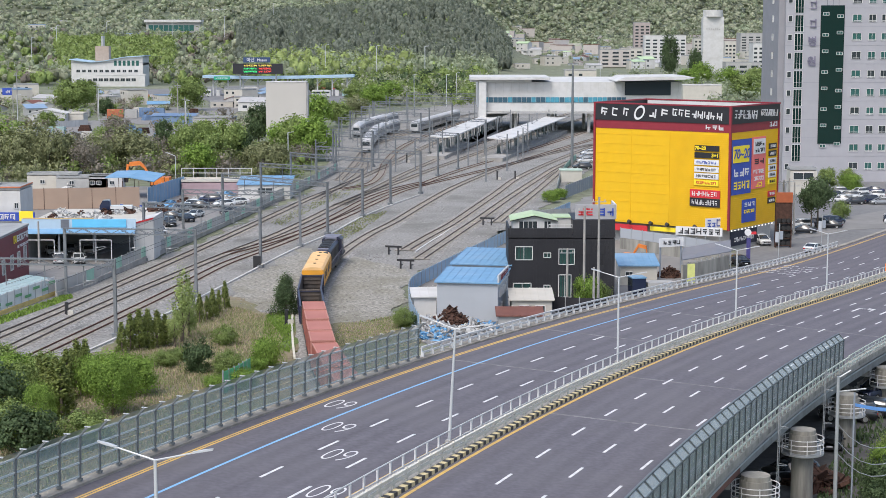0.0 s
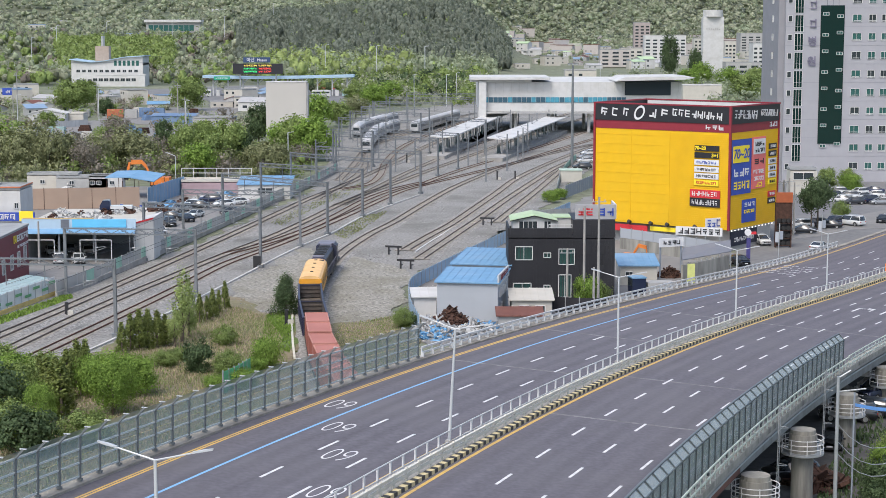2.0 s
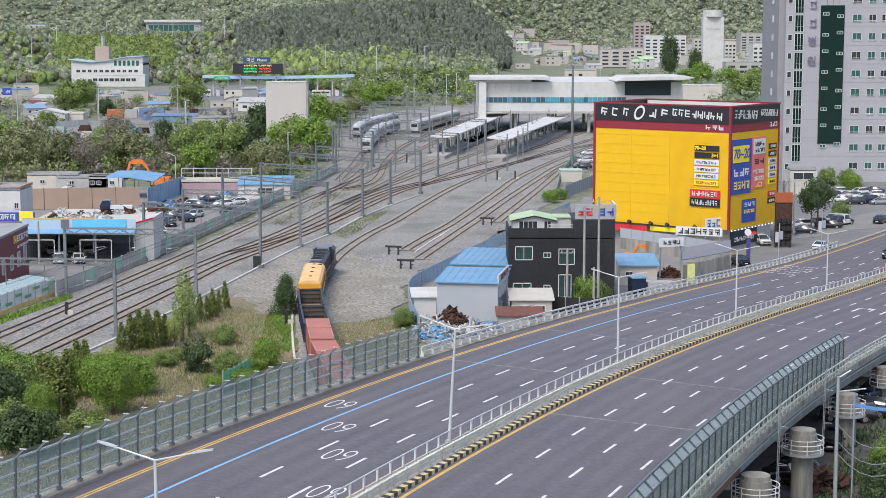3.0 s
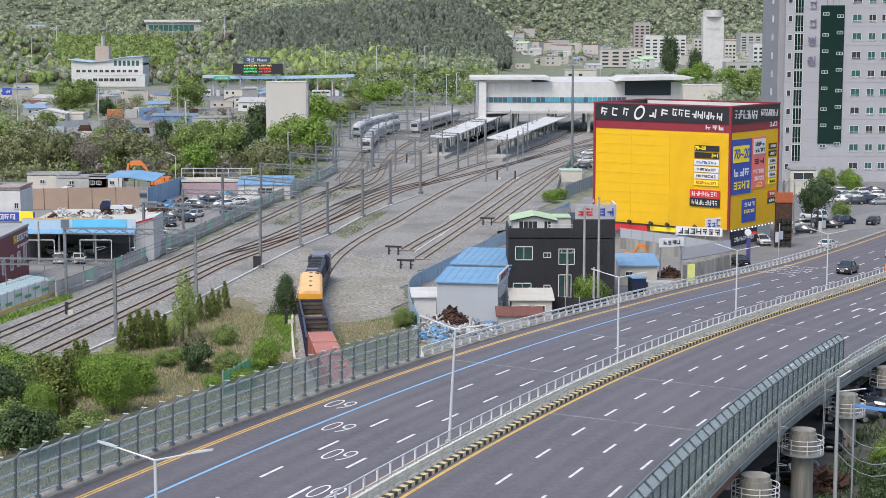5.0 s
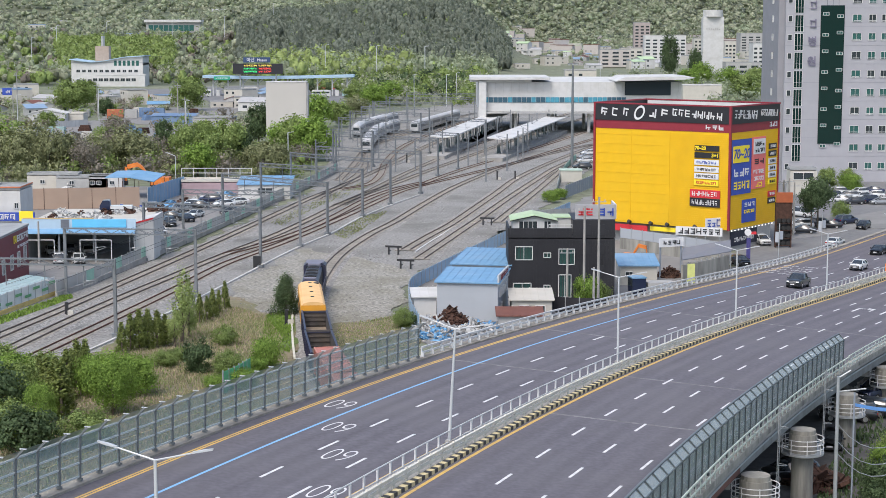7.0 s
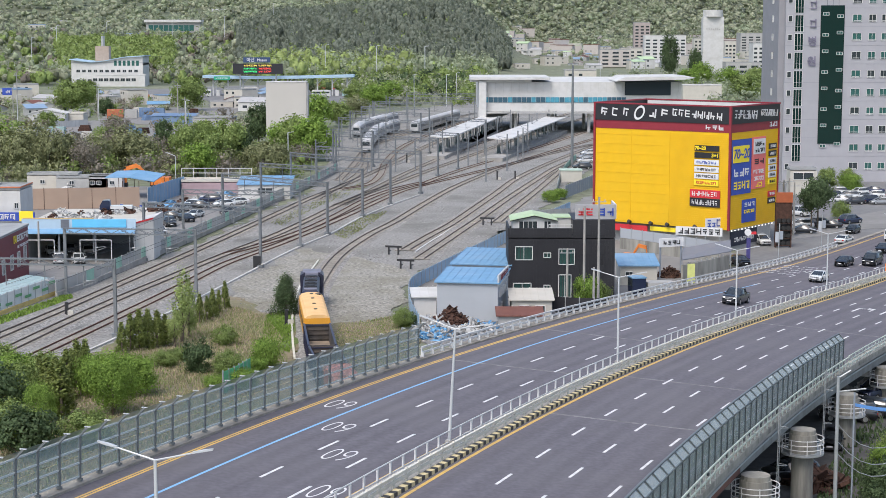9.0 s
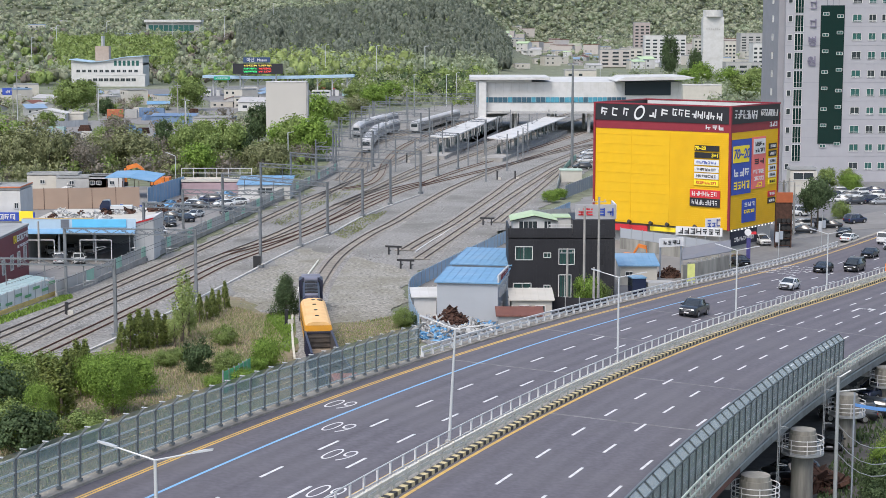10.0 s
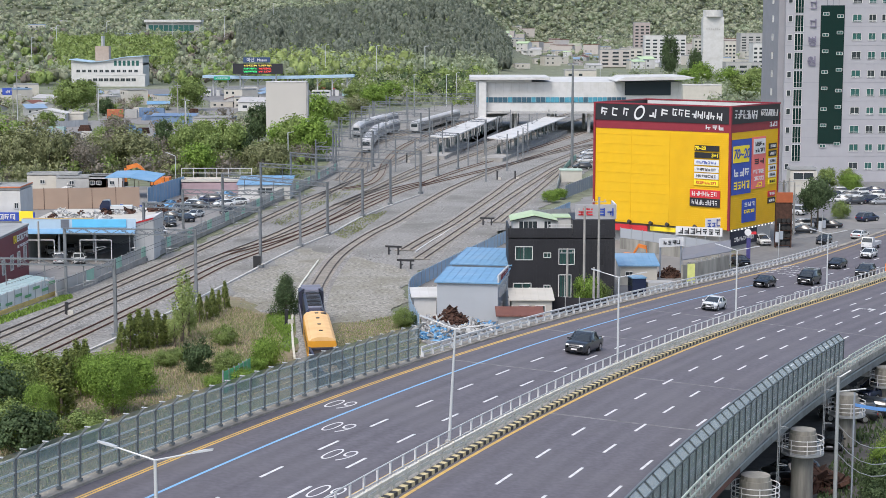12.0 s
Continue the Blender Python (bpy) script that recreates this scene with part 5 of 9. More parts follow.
ps = thing("pole_sign", pose(*(45.5, 254.1), 0), "round white sign disc above a violet pole banner", "sign")
Build().rod((0, 0, 0), (0, 0, 4.0), 0.08, 8).part("pole", GALV, ps)
Build().rod((0, -0.1, 4.3), (0, 0.1, 4.3), 0.5, 24).part("disc", SIGN_WHITE, ps)
Build().box(0.8, 0, 4.2, 0.9, 0.15, 0.4).part("arrow", SIGN_RED, ps)
Build().box(0.1, -0.1, 1.9, 0.6, 0.08, 3.2).part("banner", mat("violet_banner", (0.05, 0.045, 0.17), 0.7, var=0.2, scale=2), ps)
ab = thing("notice_board", pose(*(33.3, 228.4), 0), "yellow-green notice board with dark lettering on the wall", "sign")
Build().box(0, -0.5, 1.9, 1.0, 0.08, 2.6).part("board", mat("lime_sign_face", (0.55, 0.58, 0.2), 0.6), ab)
Build().box(0, -0.3, 0.4, 0.1, 0.1, 0.9).part("post", GALV, ab)

# tyre racks and small shop right of the store
rk = thing("tyre_rack", pose(*(52.7, 270.0), 0), "tall steel rack stacked with old tyres and boards", "rack")
for x in (0, 2.4):
    Build().box(x, 0, 3.2, 0.15, 1.0, 6.4).part("upright", RUST, rk)
for z in (0.3, 1.5, 2.7, 3.9):
    Build().box(1.2, 0.3, z + 0.5, 2.4, 0.3, 1.1).part("back_board", BLACK, rk)
    Build().box(1.2, 0, z, 2.5, 1.0, 0.08).part("shelf", RUST, rk)
    for x in (0.45, 1.2, 1.95):
        Build().rod((x, -0.5, z + 0.42), (x, 0.4, z + 0.42), 0.36, 14).part("tyre", TYRE, rk)
Build().box(1.2, -0.5, 8.0, 2.6, 0.2, 1.6).part("sign_board", mat("orange_sign_face", (0.35, 0.09, 0.03), 0.5), rk)
Build().box(1.2, 0, 5.9, 2.6, 0.9, 2.6).part("cabinet", RUST, rk)

# ---- station ----
ox, oy = (11.9, 562.5)
e = thing("railway_station", pose(ox, oy, 0), "white station hall bridging the tracks with a blue window band", "station")
Build().box(33, 30, 11.9, 66, 60, 9.6).part("hall", WHITE_WALL, e)
Build().box(10, 12, 17.9, 26, 30, 0.8).box(7, 12, 17.2, 20, 27, 0.8).part("canopy_roof", WHITE_WALL, e)
Build().loft([[(44, y, 17.0), (47, y, 18.4), (66, y, 18.6), (70, y, 18.2), (66, y, 17.6), (47, y, 17.2)] for y in (-5.0, 24.0)]).part("canopy_roof", WHITE_WALL, e)
Build().box(55, -0.1, 14.6, 15, 0.3, 4.4).part("glass_hall", GLASS, e)
TEAL_BAND = mat("blue_glazed_panel", (0.07, 0.27, 0.36), 0.25, var=0.15, scale=1)
SLATE_PANE = glass_mat("slate_blue_glass", (0.05, 0.11, 0.15), 0.1)
for i in range(30):
    Build().box(2.2 + 1.55 * i, -0.08, 10.9, 1.42, 0.2, 1.7).part("window_pane", TEAL_BAND if 12 < i < 25 and i not in (16, 21) else (SLATE_PANE if i % 5 else TEAL_BAND), e)
for x in (0.5, 12, 24, 36, 48, 60):
    for y in (2, 22):
        Build().rod((x, y, 0), (x, y, 7.2), 0.55, 14).part("column", WHITE_WALL, e)
b = Build()
for x in np.arange(0, 66, 2.6):
    b.box(x, -0.03, 15, 0.06, 0.08, 3.2)
tagged(b.part("facade_joints", GREY_WALL, e), kind="stuff")
Build().box(1.0, -1.0, 8.5, 2.4, 2.6, 17).part("stair_tower", WHITE_WALL, e)
Build().box(33, -1.2, 6.8, 62, 2.2, 0.5).part("walkway", GREY_WALL, e)


def platform(near, far, w, label):
    (x0, y0), (x1, y1) = near, far
    a = atan2(y1 - y0, x1 - x0)
    ll = hypot(x1 - x0, y1 - y0)
    e = thing("station_platform", pose(x0, y0, 0, 0, 0, math.degrees(a)), label, "platform", "platforms")
    Build().box(ll / 2 - 6, 0, 0.45, ll + 12, w - 1.5, 1.1).part("slab", CONCRETE, e)
    Build().loft([[(x, -w / 2, 5.3), (x, 0, 4.9), (x, w / 2, 5.3), (x, w / 2, 5.6), (x, 0, 5.2), (x, -w / 2, 5.6)] for x in (0, ll)]).part("canopy", WHITE_WALL, e)
    for x in np.arange(3, ll, 7):
        Build().box(x, 0, 2.9, 0.3, 0.3, 4.2).part("post", GREY_WALL, e)
    for x in np.arange(6, ll, 14):
        Build().box(x, 1.4, 2.1, 5, 0.1, 2.2).part("screen", GLASS_TEAL, e)


platform((15.1, 454.3), (38.3, 565.6), 7.0, "platform with a long white butterfly canopy")
platform((-0.2, 461.3), (16.4, 565.6), 6.5, "platform with a long white butterfly canopy")
platform((8.7, 517.0), (20.6, 591.6), 6.0, "platform with a long white butterfly canopy")

TRAIN_WHITE = mat("white_train_paint", (0.46, 0.46, 0.46), 0.5, var=0.08, scale=1, stain=(0.3, 0.29, 0.28), amount=0.6, stain_scale=0.4)
TRAIN_GREY = mat("grey_train_band", (0.14, 0.15, 0.17), 0.4, var=0.1, scale=1)


def coach(p, q, label):
    (x0, y0), (x1, y1) = p, q
    a = atan2(y1 - y0, x1 - x0)
    ll = hypot(x1 - x0, y1 - y0) - 0.6
    e = thing("train_coach", pose(x0, y0, 0.3, 0, 0, math.degrees(a)), label, "train car", "parked train cars")
    ring = lambda x, k: [(x, -1.5 * k, 0.8), (x, 1.5 * k, 0.8), (x, 1.55 * k, 2.2), (x, 1.35 * k, 3.5 * k), (x, 0.8 * k, 3.95 * k), (x, -0.8 * k, 3.95 * k), (x, -1.35 * k, 3.5 * k), (x, -1.55 * k, 2.2)]
    Build().loft([ring(0, 0.86), ring(1.0, 1), ring(ll - 0.3, 1), ring(ll, 0.95)]).part("body", TRAIN_WHITE, e)
    for k in (-1, 1):
        Build().box(ll / 2, k * 1.53, 2.35, ll - 2, 0.06, 0.9).part("window_band", TRAIN_GREY, e)
    Build().box(-0.02, 0, 2.5, 0.1, 2.0, 1.0).part("windscreen", GLASS, e)
    for x in (3, ll - 3):
        Build().box(x, 0, 0.45, 2.6, 2.2, 0.7).part("bogie", BLACK, e)


def coaches(points, n, label):
    line = spline(points, 0.5)
    k = 40
    for i in range(min(n, (len(line) - 1) // k)):
        coach(tuple(line[i * k]), tuple(line[(i + 1) * k]), label)


coaches([(-21.1, 469.9), (-21.3, 494.1), (-20.4, 534.1), (-15.7, 568.6), (-4.9, 622.0), (13.0, 704.7)], 5, "white electric train car with a dark window band, parked")
coaches([(-9.3, 556.6), (-6.1, 574.7), (3.3, 625.7), (17.6, 704.7)], 4, "white and grey train car, parked")
coaches([(-27.2, 536.8), (-25.9, 565.5), (-18.8, 607.7), (-5.3, 673.4)], 4, "white train car, parked")

# blank board beyond the tracks
e = thing("blank_panel_building", pose(*(-50.6, 491.8), 0), "tall blank cream end wall of a narrow building", "building")
Build().box(5.75, 2.5, 9.4, 11.5, 5, 19.0).part("wall", mat("blank_cream_wall", (0.47, 0.45, 0.42), 0.85, var=0.03, scale=0.3, stain=(0.43, 0.415, 0.39), amount=0.4), e)
Build().box(11.7, 2.5, 9.3, 0.4, 4.6, 18.6).part("side_wall", GREY_WALL, e)
Build().box(5.75, 2.5, 19.0, 11.7, 5.2, 0.25).part("coping", WHITE_WALL, e)

# toll plaza with its message sign
ox, oy = (-118.8, 865.4)
e = thing("toll_plaza", pose(ox, oy, 0), "light blue toll gate canopy on white arched supports", "toll gate")
TOLL_BLUE = mat("light_blue_canopy", (0.33, 0.46, 0.56), 0.5, var=0.06, scale=0.4)
Build().loft([[(x, 0, 8.4 + dz), (x, 12, 8.4 + dz), (x, 12, 9.6 + dz), (x, 0, 9.6 + dz)] for x, dz in ((-2, 0.6), (20, 0), (45, 0.2), (74, 0.9))]).part("canopy", TOLL_BLUE, e)
for x in np.arange(3, 74, 7.5):
    Build().rod((x, 3, 0), (x, 3, 8.5), 0.4, 8).rod((x, 3, 6), (x + 2.5, 3, 8.5), 0.25, 6).part("support", WHITE_WALL, e)
    Build().box(x + 2.4, 3, 1.4, 1.8, 3, 2.8).part("booth", WHITE_WALL, e)
ms = thing("message_sign", pose(ox + 14, oy - 1, 0), "dark electronic message sign with coloured rows below a name board", "sign")
Build().box(12, 0, 13.6, 25, 0.8, 5.2).part("panel", SIGN_BLACK, ms)
for x in (3, 21):
    Build().rod((x, 0.5, 0), (x, 0.5, 13), 0.35, 8).part("post", GALV, ms)
Build().box(11.5, 0, 18.0, 13.5, 0.4, 2.6).part("name_board", mat("navy_sign_face", (0.03, 0.06, 0.14), 0.5), ms)
LEDS = (glow_mat("green_led", (0.05, 0.8, 0.25), 0.45), glow_mat("red_led", (0.85, 0.08, 0.06), 0.45), glow_mat("amber_led", (0.85, 0.68, 0.1), 0.45))
for i in range(3):
    for j in range(2):
        bars_text(ms, pose(8.2 + 7.4 * j, -0.45, 15.2 - 1.5 * i), 6.6, 0.85, 8, LEDS[(2 if i == 0 else j)], name="led_row", seed=100 + 3 * i + j)
for txt, x, size in (("마산", 6.4, 2.2), ("Masan", 11.6, 2.0)):
    cu = bpy.data.curves.new("name_text", "FONT")
    cu.body, cu.size, cu.extrude = txt, size, 0.02
    cu.materials.append(SIGN_WHITE)
    ob = new("name_text", cu)
    ob.parent = ms
    ob.matrix_basis = pose(x, -0.25, 17.3, 90, 0, 0)
gs = thing("direction_sign", pose(ox + 4, oy - 2, 0), "small green direction sign on the toll canopy", "sign")
Build().box(4, 0, 8.9, 8, 0.3, 1.8).part("board", mat("green_sign_face", (0.02, 0.30, 0.18), 0.5), gs)
for x in (1, 7):
    Build().rod((x, 0.2, 0), (x, 0.2, 8.5), 0.15, 6).part("post", GALV, gs)
bars_text(gs, pose(4, -0.2, 8.9), 6.5, 0.8, 6, SIGN_WHITE, seed=120)

# white villa with a tower
ox, oy = (-218.5, 1013.7)
e = block("office_villa", (ox, oy), 0, 42, 22, 13, WHITE_WALL, GREY_ROOF, "white office with a curved blue-edged roof and a brick tower", "office",
          tuple(("f", 4 + 3.4 * i, z, 2.2, 1.6) for i in range(11) for z in (3.0, 8.6)))
curve = ((-1, 15.2), (6, 14.2), (12, 13.6), (20, 14.4), (30, 16.4), (43, 17.2))
Build().loft([[(x, -1.2, z), (x, 22, z), (x, 22, z + 0.4), (x, -1.2, z + 0.4)] for x, z in curve]).part("curved_roof", TOLL_BLUE, e)
Build().loft([[(x, 0.05, 12), (x, 21.9, 12), (x, 21.9, z + 0.1), (x, 0.05, z + 0.1)] for x, z in ((0, 15.1), *curve[1:5], (42, 17.1))]).part("upper_wall", WHITE_WALL, e)
for i in range(6):
    Build().box(26 + 2.6 * i, -0.06, 13.2, 1.6, 0.2, 3.0).part("window", GLASS_TEAL, e)
Build().box(17, 10, 17, 8, 7, 12).part("tower", mat("tan_brick", (0.36, 0.29, 0.24), 0.9, var=0.1, scale=0.6), e)
Build().rod((17, 10, 23), (17, 10, 29), 1.2, 6).part("tower_mast", GALV, e)
Build().box(30, -6, 3, 30, 9, 6.6).box(30, -10.2, 6.9, 31, 1.2, 0.5).part("annexe", WHITE_WALL, e)
for i in range(8):
    window(e, pose(16 + 3.2 * i, -10.5, 3.8), 2.6, 1.8)

# ---- garages by the tracks ----
e = thing("red_clad_shop", pose(-58.1, 220.4, 0, 0, 0, 90), "two-storey shop in dark red cladding with white sign letters", "shop")
Build().box(9, 6, 3.5, 18, 12, 7.4).part("wall", BRICK_RED, e)
Build().box(9, 6, 7.3, 18.3, 12.3, 0.3).part("roof", GREY_ROOF, e)
for x, z in ((15.8, 3.6), (12.2, 3.2), (8.5, 3.2), (4, 3.2)):
    window(e, pose(x, 0, z), 1.4, 2.0)
bars_text(e, pose(14.5, -0.1, 6.1), 6.4, 1.0, 5, SIGN_WHITE, seed=130)
bars_text(e, pose(10.3, -0.1, 6.1), 1.6, 1.1, 2, SIGN_YELLOW, seed=131)
bars_text(e, pose(14.5, -0.1, 4.95), 6.0, 0.4, 9, SIGN_WHITE, seed=132)
ox, oy = (-78.7, 295.3)
e = block("white_shop", (ox, oy), 0, 5.6, 9, 6.6, WHITE_WALL, GREY_ROOF, "white shop with orange roof edge", "shop", (("f", 4.9, 4.0, 0.7, 1.0),))
TRIM_ORANGE = mat("orange_trim", (0.5, 0.15, 0.06), 0.6)
Build().box(2.8, -0.06, 7.2, 5.8, 0.1, 0.22).part("roof_trim", TRIM_ORANGE, e)
Build().box(5.68, 4.5, 7.2, 0.1, 9.0, 0.22).part("roof_trim", TRIM_ORANGE, e)
sg = thing("shop_sign", pose(ox - 2, oy - 1.0, 0), "long dark shop sign with yellow and white letters", "sign")
Build().box(5.5, 0, 2.2, 9.5, 0.3, 1.5).part("board", SIGN_BLUE, sg)
for x in (2, 9):
    Build().box(x, 0.3, 1.4, 0.15, 0.15, 2.8).part("post", GALV, sg)
bars_text(sg, pose(4, -0.2, 2.2), 6, 1.0, 6, SIGN_WHITE, seed=135)
Build().box(8.8, -0.05, 2.3, 2.4, 0.3, 1.7).part("end_board", SIGN_YELLOW, sg)

ox, oy = (-62.4, 252.9)
e = thing("car_garage", pose(ox, oy, 0), "open-fronted car garage with a sky blue fascia and cluttered flat roof", "garage")
GW = 16.9
Build().box(GW / 2, 22.8, 2.6, GW, 0.3, 5.4).box(0.15, 11.5, 2.6, 0.3, 22.4, 5.4).part("wall", GREY_WALL, e)
Build().box(GW / 2, 11.5, 5.3, GW, 23, 0.4).part("roof", CREAM_WALL, e)
Build().box(GW * 0.32, -0.36, 6.56, GW * 0.62, 0.3, 0.16).part("fascia_trim", mat("faded_amber_trim", (0.52, 0.38, 0.20), 0.7, var=0.1, scale=1), e)
Build().add([(GW - 0.2, -0.1, 5.7), (GW + 2.2, 1.9, 6.2), (GW + 2.2, 1.9, 6.45), (GW - 0.2, -0.1, 5.95), (GW - 0.2, 0.1, 5.7), (GW + 2.2, 2.1, 6.2), (GW + 2.2, 2.1, 6.45), (GW - 0.2, 0.1, 5.95)], [(0, 1, 2, 3), (4, 7, 6, 5), (0, 4, 5, 1), (1, 5, 6, 2), (2, 6, 7, 3), (3, 7, 4, 0)]).part("end_trim", SIGN_RED, e)
LIGHT_BLUE = mat("sky_blue_fascia", (0.12, 0.46, 0.70), 0.5, var=0.06, scale=0.6)
Build().box(GW / 2, -0.3, 5.75, GW, 0.35, 1.5).part("fascia", mat("pale_fascia", (0.38, 0.50, 0.60), 0.5, var=0.06, scale=0.6), e)
Build().box(GW * 0.68, -0.5, 5.85, 8.0, 0.15, 1.2).part("fascia_sign", LIGHT_BLUE, e)
Build().box(6.4, -0.5, 5.8, 1.2, 0.15, 1.2).part("fascia_sign", TRAIN_GREY, e)
Build().add([(0, -0.4, 5.0), (GW, -0.4, 5.0), (GW, -1.8, 4.4), (0, -1.8, 4.4), (0, -0.4, 5.08), (GW, -0.4, 5.08), (GW, -1.8, 4.48), (0, -1.8, 4.48)], [(0, 1, 2, 3), (4, 7, 6, 5), (0, 4, 5, 1), (1, 5, 6, 2), (2, 6, 7, 3), (3, 7, 4, 0)]).part("awning", BLUE_ROOF, e)
for x in (0.2, 5.4, 10.8, GW - 0.3):
    Build().box(x, -0.1, 2.4, 0.25, 0.25, 4.8).part("post", GALV, e)
Build().add([(GW - 0.2, 0, 0), (GW + 2.2, 2, 0), (GW + 2.2, 2, 6.4), (GW - 0.2, 0, 5.9), (GW - 0.2, 9, 0), (GW + 2.2, 11, 0), (GW + 2.2, 11, 6.4), (GW - 0.2, 9, 5.9)], [(0, 1, 2, 3), (4, 7, 6, 5), (0, 4, 5, 1), (1, 5, 6, 2), (3, 2, 6, 7), (0, 3, 7, 4)]).part("end_wall", WHITE_WALL, e)
for x0, x1 in ((1.0, 5.2), (9.0, 13.6)):
    rk = Build().rod((x0, -2.5, 0), (x0, -2.5, 3.6), 0.07, 6).rod((x1, -2.5, 0), (x1, -2.5, 3.6), 0.07, 6).rod((x0, -2.5, 3.6), (x1, -2.5, 3.6), 0.07, 6)
    rk.part("gate_frame", WHITE_RAIL, e)

panel_fence("tan_fence", [(-80.7, 325.7), (-68.8, 327.7), (-57.0, 329.8)], 4.0, 4.5, BROWN_FENCE, "tall tan sheet-metal fence behind the garage", post_m=RUST)
panel_fence("blue_fence", [(-57.4, 331.9), (-55.6, 347.3), (-53.9, 359.2)], 3.6, 2.0, BLUE_ROOF, "blue sheet-metal fence behind the yard")
ox, oy = (-68.7, 347.3)
e = thing("open_shed", pose(ox, oy, 0, 0, 0, -6), "open shed with a sagging light blue roof", "shed")
Build().loft([[(0, 0, 4.2), (0, 9, 4.8), (0, 9, 4.95), (0, 0, 4.35)], [(5, 0, 4.3), (5, 9, 5.0), (5, 9, 5.15), (5, 0, 4.45)], [(10.2, 0, 3.5), (10.2, 9, 4.3), (10.2, 9, 4.45), (10.2, 0, 3.65)]]).part("roof", BLUE_ROOF, e)
for x in (0.3, 3.6, 7, 10):
    for y in (0.3, 8.7):
        Build().rod((x, y, 0), (x, y, 3.7), 0.08, 6).part("post", RUST, e)
ox, oy = (-41.6, 347.3)
block("depot_shed", (ox, oy), 0, 10.5, 8, 2.8, WHITE_WALL, BLUE_ROOF, "white shed with a light blue roof beside the tracks", "shed", (("f", 5.5, 1.6, 3, 1.2),), shape="shed", rise=1.1)
MESH_PANEL = glass_mat("grey_wire_mesh", (0.42, 0.43, 0.42), 0.7, see=0.35)
# low wall and fence between the garages and the tracks
panel_fence("mesh_fence", [(-50.0, 219.2), (-47.7, 229.4), (-45.1, 249.3), (-42.7, 265.9), (-38.7, 296.1), (-33.8, 336.1), (-28.2, 381.4), (-25.2, 414.4)], 1.5, 3.0, GALV, "grey concrete wall with mesh panels, partly green, along the tracks", base=0.7,
            mats=(MESH_PANEL, MESH_PANEL, MESH_PANEL, mat("green_mesh_sheet", (0.30, 0.50, 0.40), 0.7, var=0.15, scale=0.5)))
hd = panel_fence("site_hoarding", [(-54.2, 203.6), (-53.2, 208.4), (-51.9, 214.9), (-50.4, 222.5)], 1.9, 2.0, WHITE_WALL, "pale hoarding with green blocks and a yellow lower edge", base=0.5,
                 mats=(SIGN_WHITE, mat("pale_hoarding", (0.58, 0.62, 0.63), 0.7, var=0.08, scale=0.8)), base_m=mat("yellow_hoarding_foot", (0.55, 0.42, 0.16), 0.8, var=0.15, scale=1))
MINT_BLOCK = mat("green_hoarding_block", (0.13, 0.33, 0.16), 0.7, var=0.1, scale=0.8)
for k, z in ((1.2, 1.3), (4.3, 1.0), (7.0, 1.7), (9.6, 1.2), (12.0, 1.9), (14.5, 1.3), (16.6, 1.9)):
    Build().box(0, 0, 0, 1.7, 0.05, 0.34).part("block_print", MINT_BLOCK, hd, m=pose(0.21 * k + 0.07, 0.978 * k, z, 0, 0, 77.5))

block("blue_shed", (-54.9, 203.6), 78.6, 18.5, 3.2, 1.9, SHED_GREY, mat("pale_teal_sheet_roof", (0.27, 0.37, 0.38), 0.6, var=0.08, scale=0.6, stain=(0.33, 0.39, 0.40), amount=0.6), "low shed with a pale teal corrugated roof", "shed", shape="shed", rise=0.4)



# ---- plants ----
LEAF = {
    "fresh": leaf_mat("fresh_green_leaves", (0.17, 0.26, 0.055)),
    "mid": leaf_mat("mid_green_leaves", (0.19, 0.25, 0.085)),
    "dark": leaf_mat("dark_green_leaves", (0.078, 0.115, 0.055)),
    "hedge": leaf_mat("yellowish_green_conifer_leaves", (0.16, 0.195, 0.06)),
    "olive": leaf_mat("olive_spring_leaves", (0.20, 0.215, 0.115)),
    "bare": leaf_mat("greyish_budding_twigs", (0.20, 0.18, 0.155)),
    "straw": leaf_mat("straw_grass", (0.37, 0.315, 0.22)),
    # pine, grove and sage carry distance haze in their paler, greyer leaf colour
    "pine": leaf_mat("hazed_grey_green_pine_needles", (0.15, 0.172, 0.137), 0.3),
    "grove": leaf_mat("hazed_greyish_green_leaves", (0.245, 0.285, 0.19), 0.4),
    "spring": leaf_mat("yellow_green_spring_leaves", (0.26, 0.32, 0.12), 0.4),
    "sage": leaf_mat("hazed_pale_sage_leaves", (0.28, 0.30, 0.215), 0.4),
}
rng = np.random.default_rng(7)


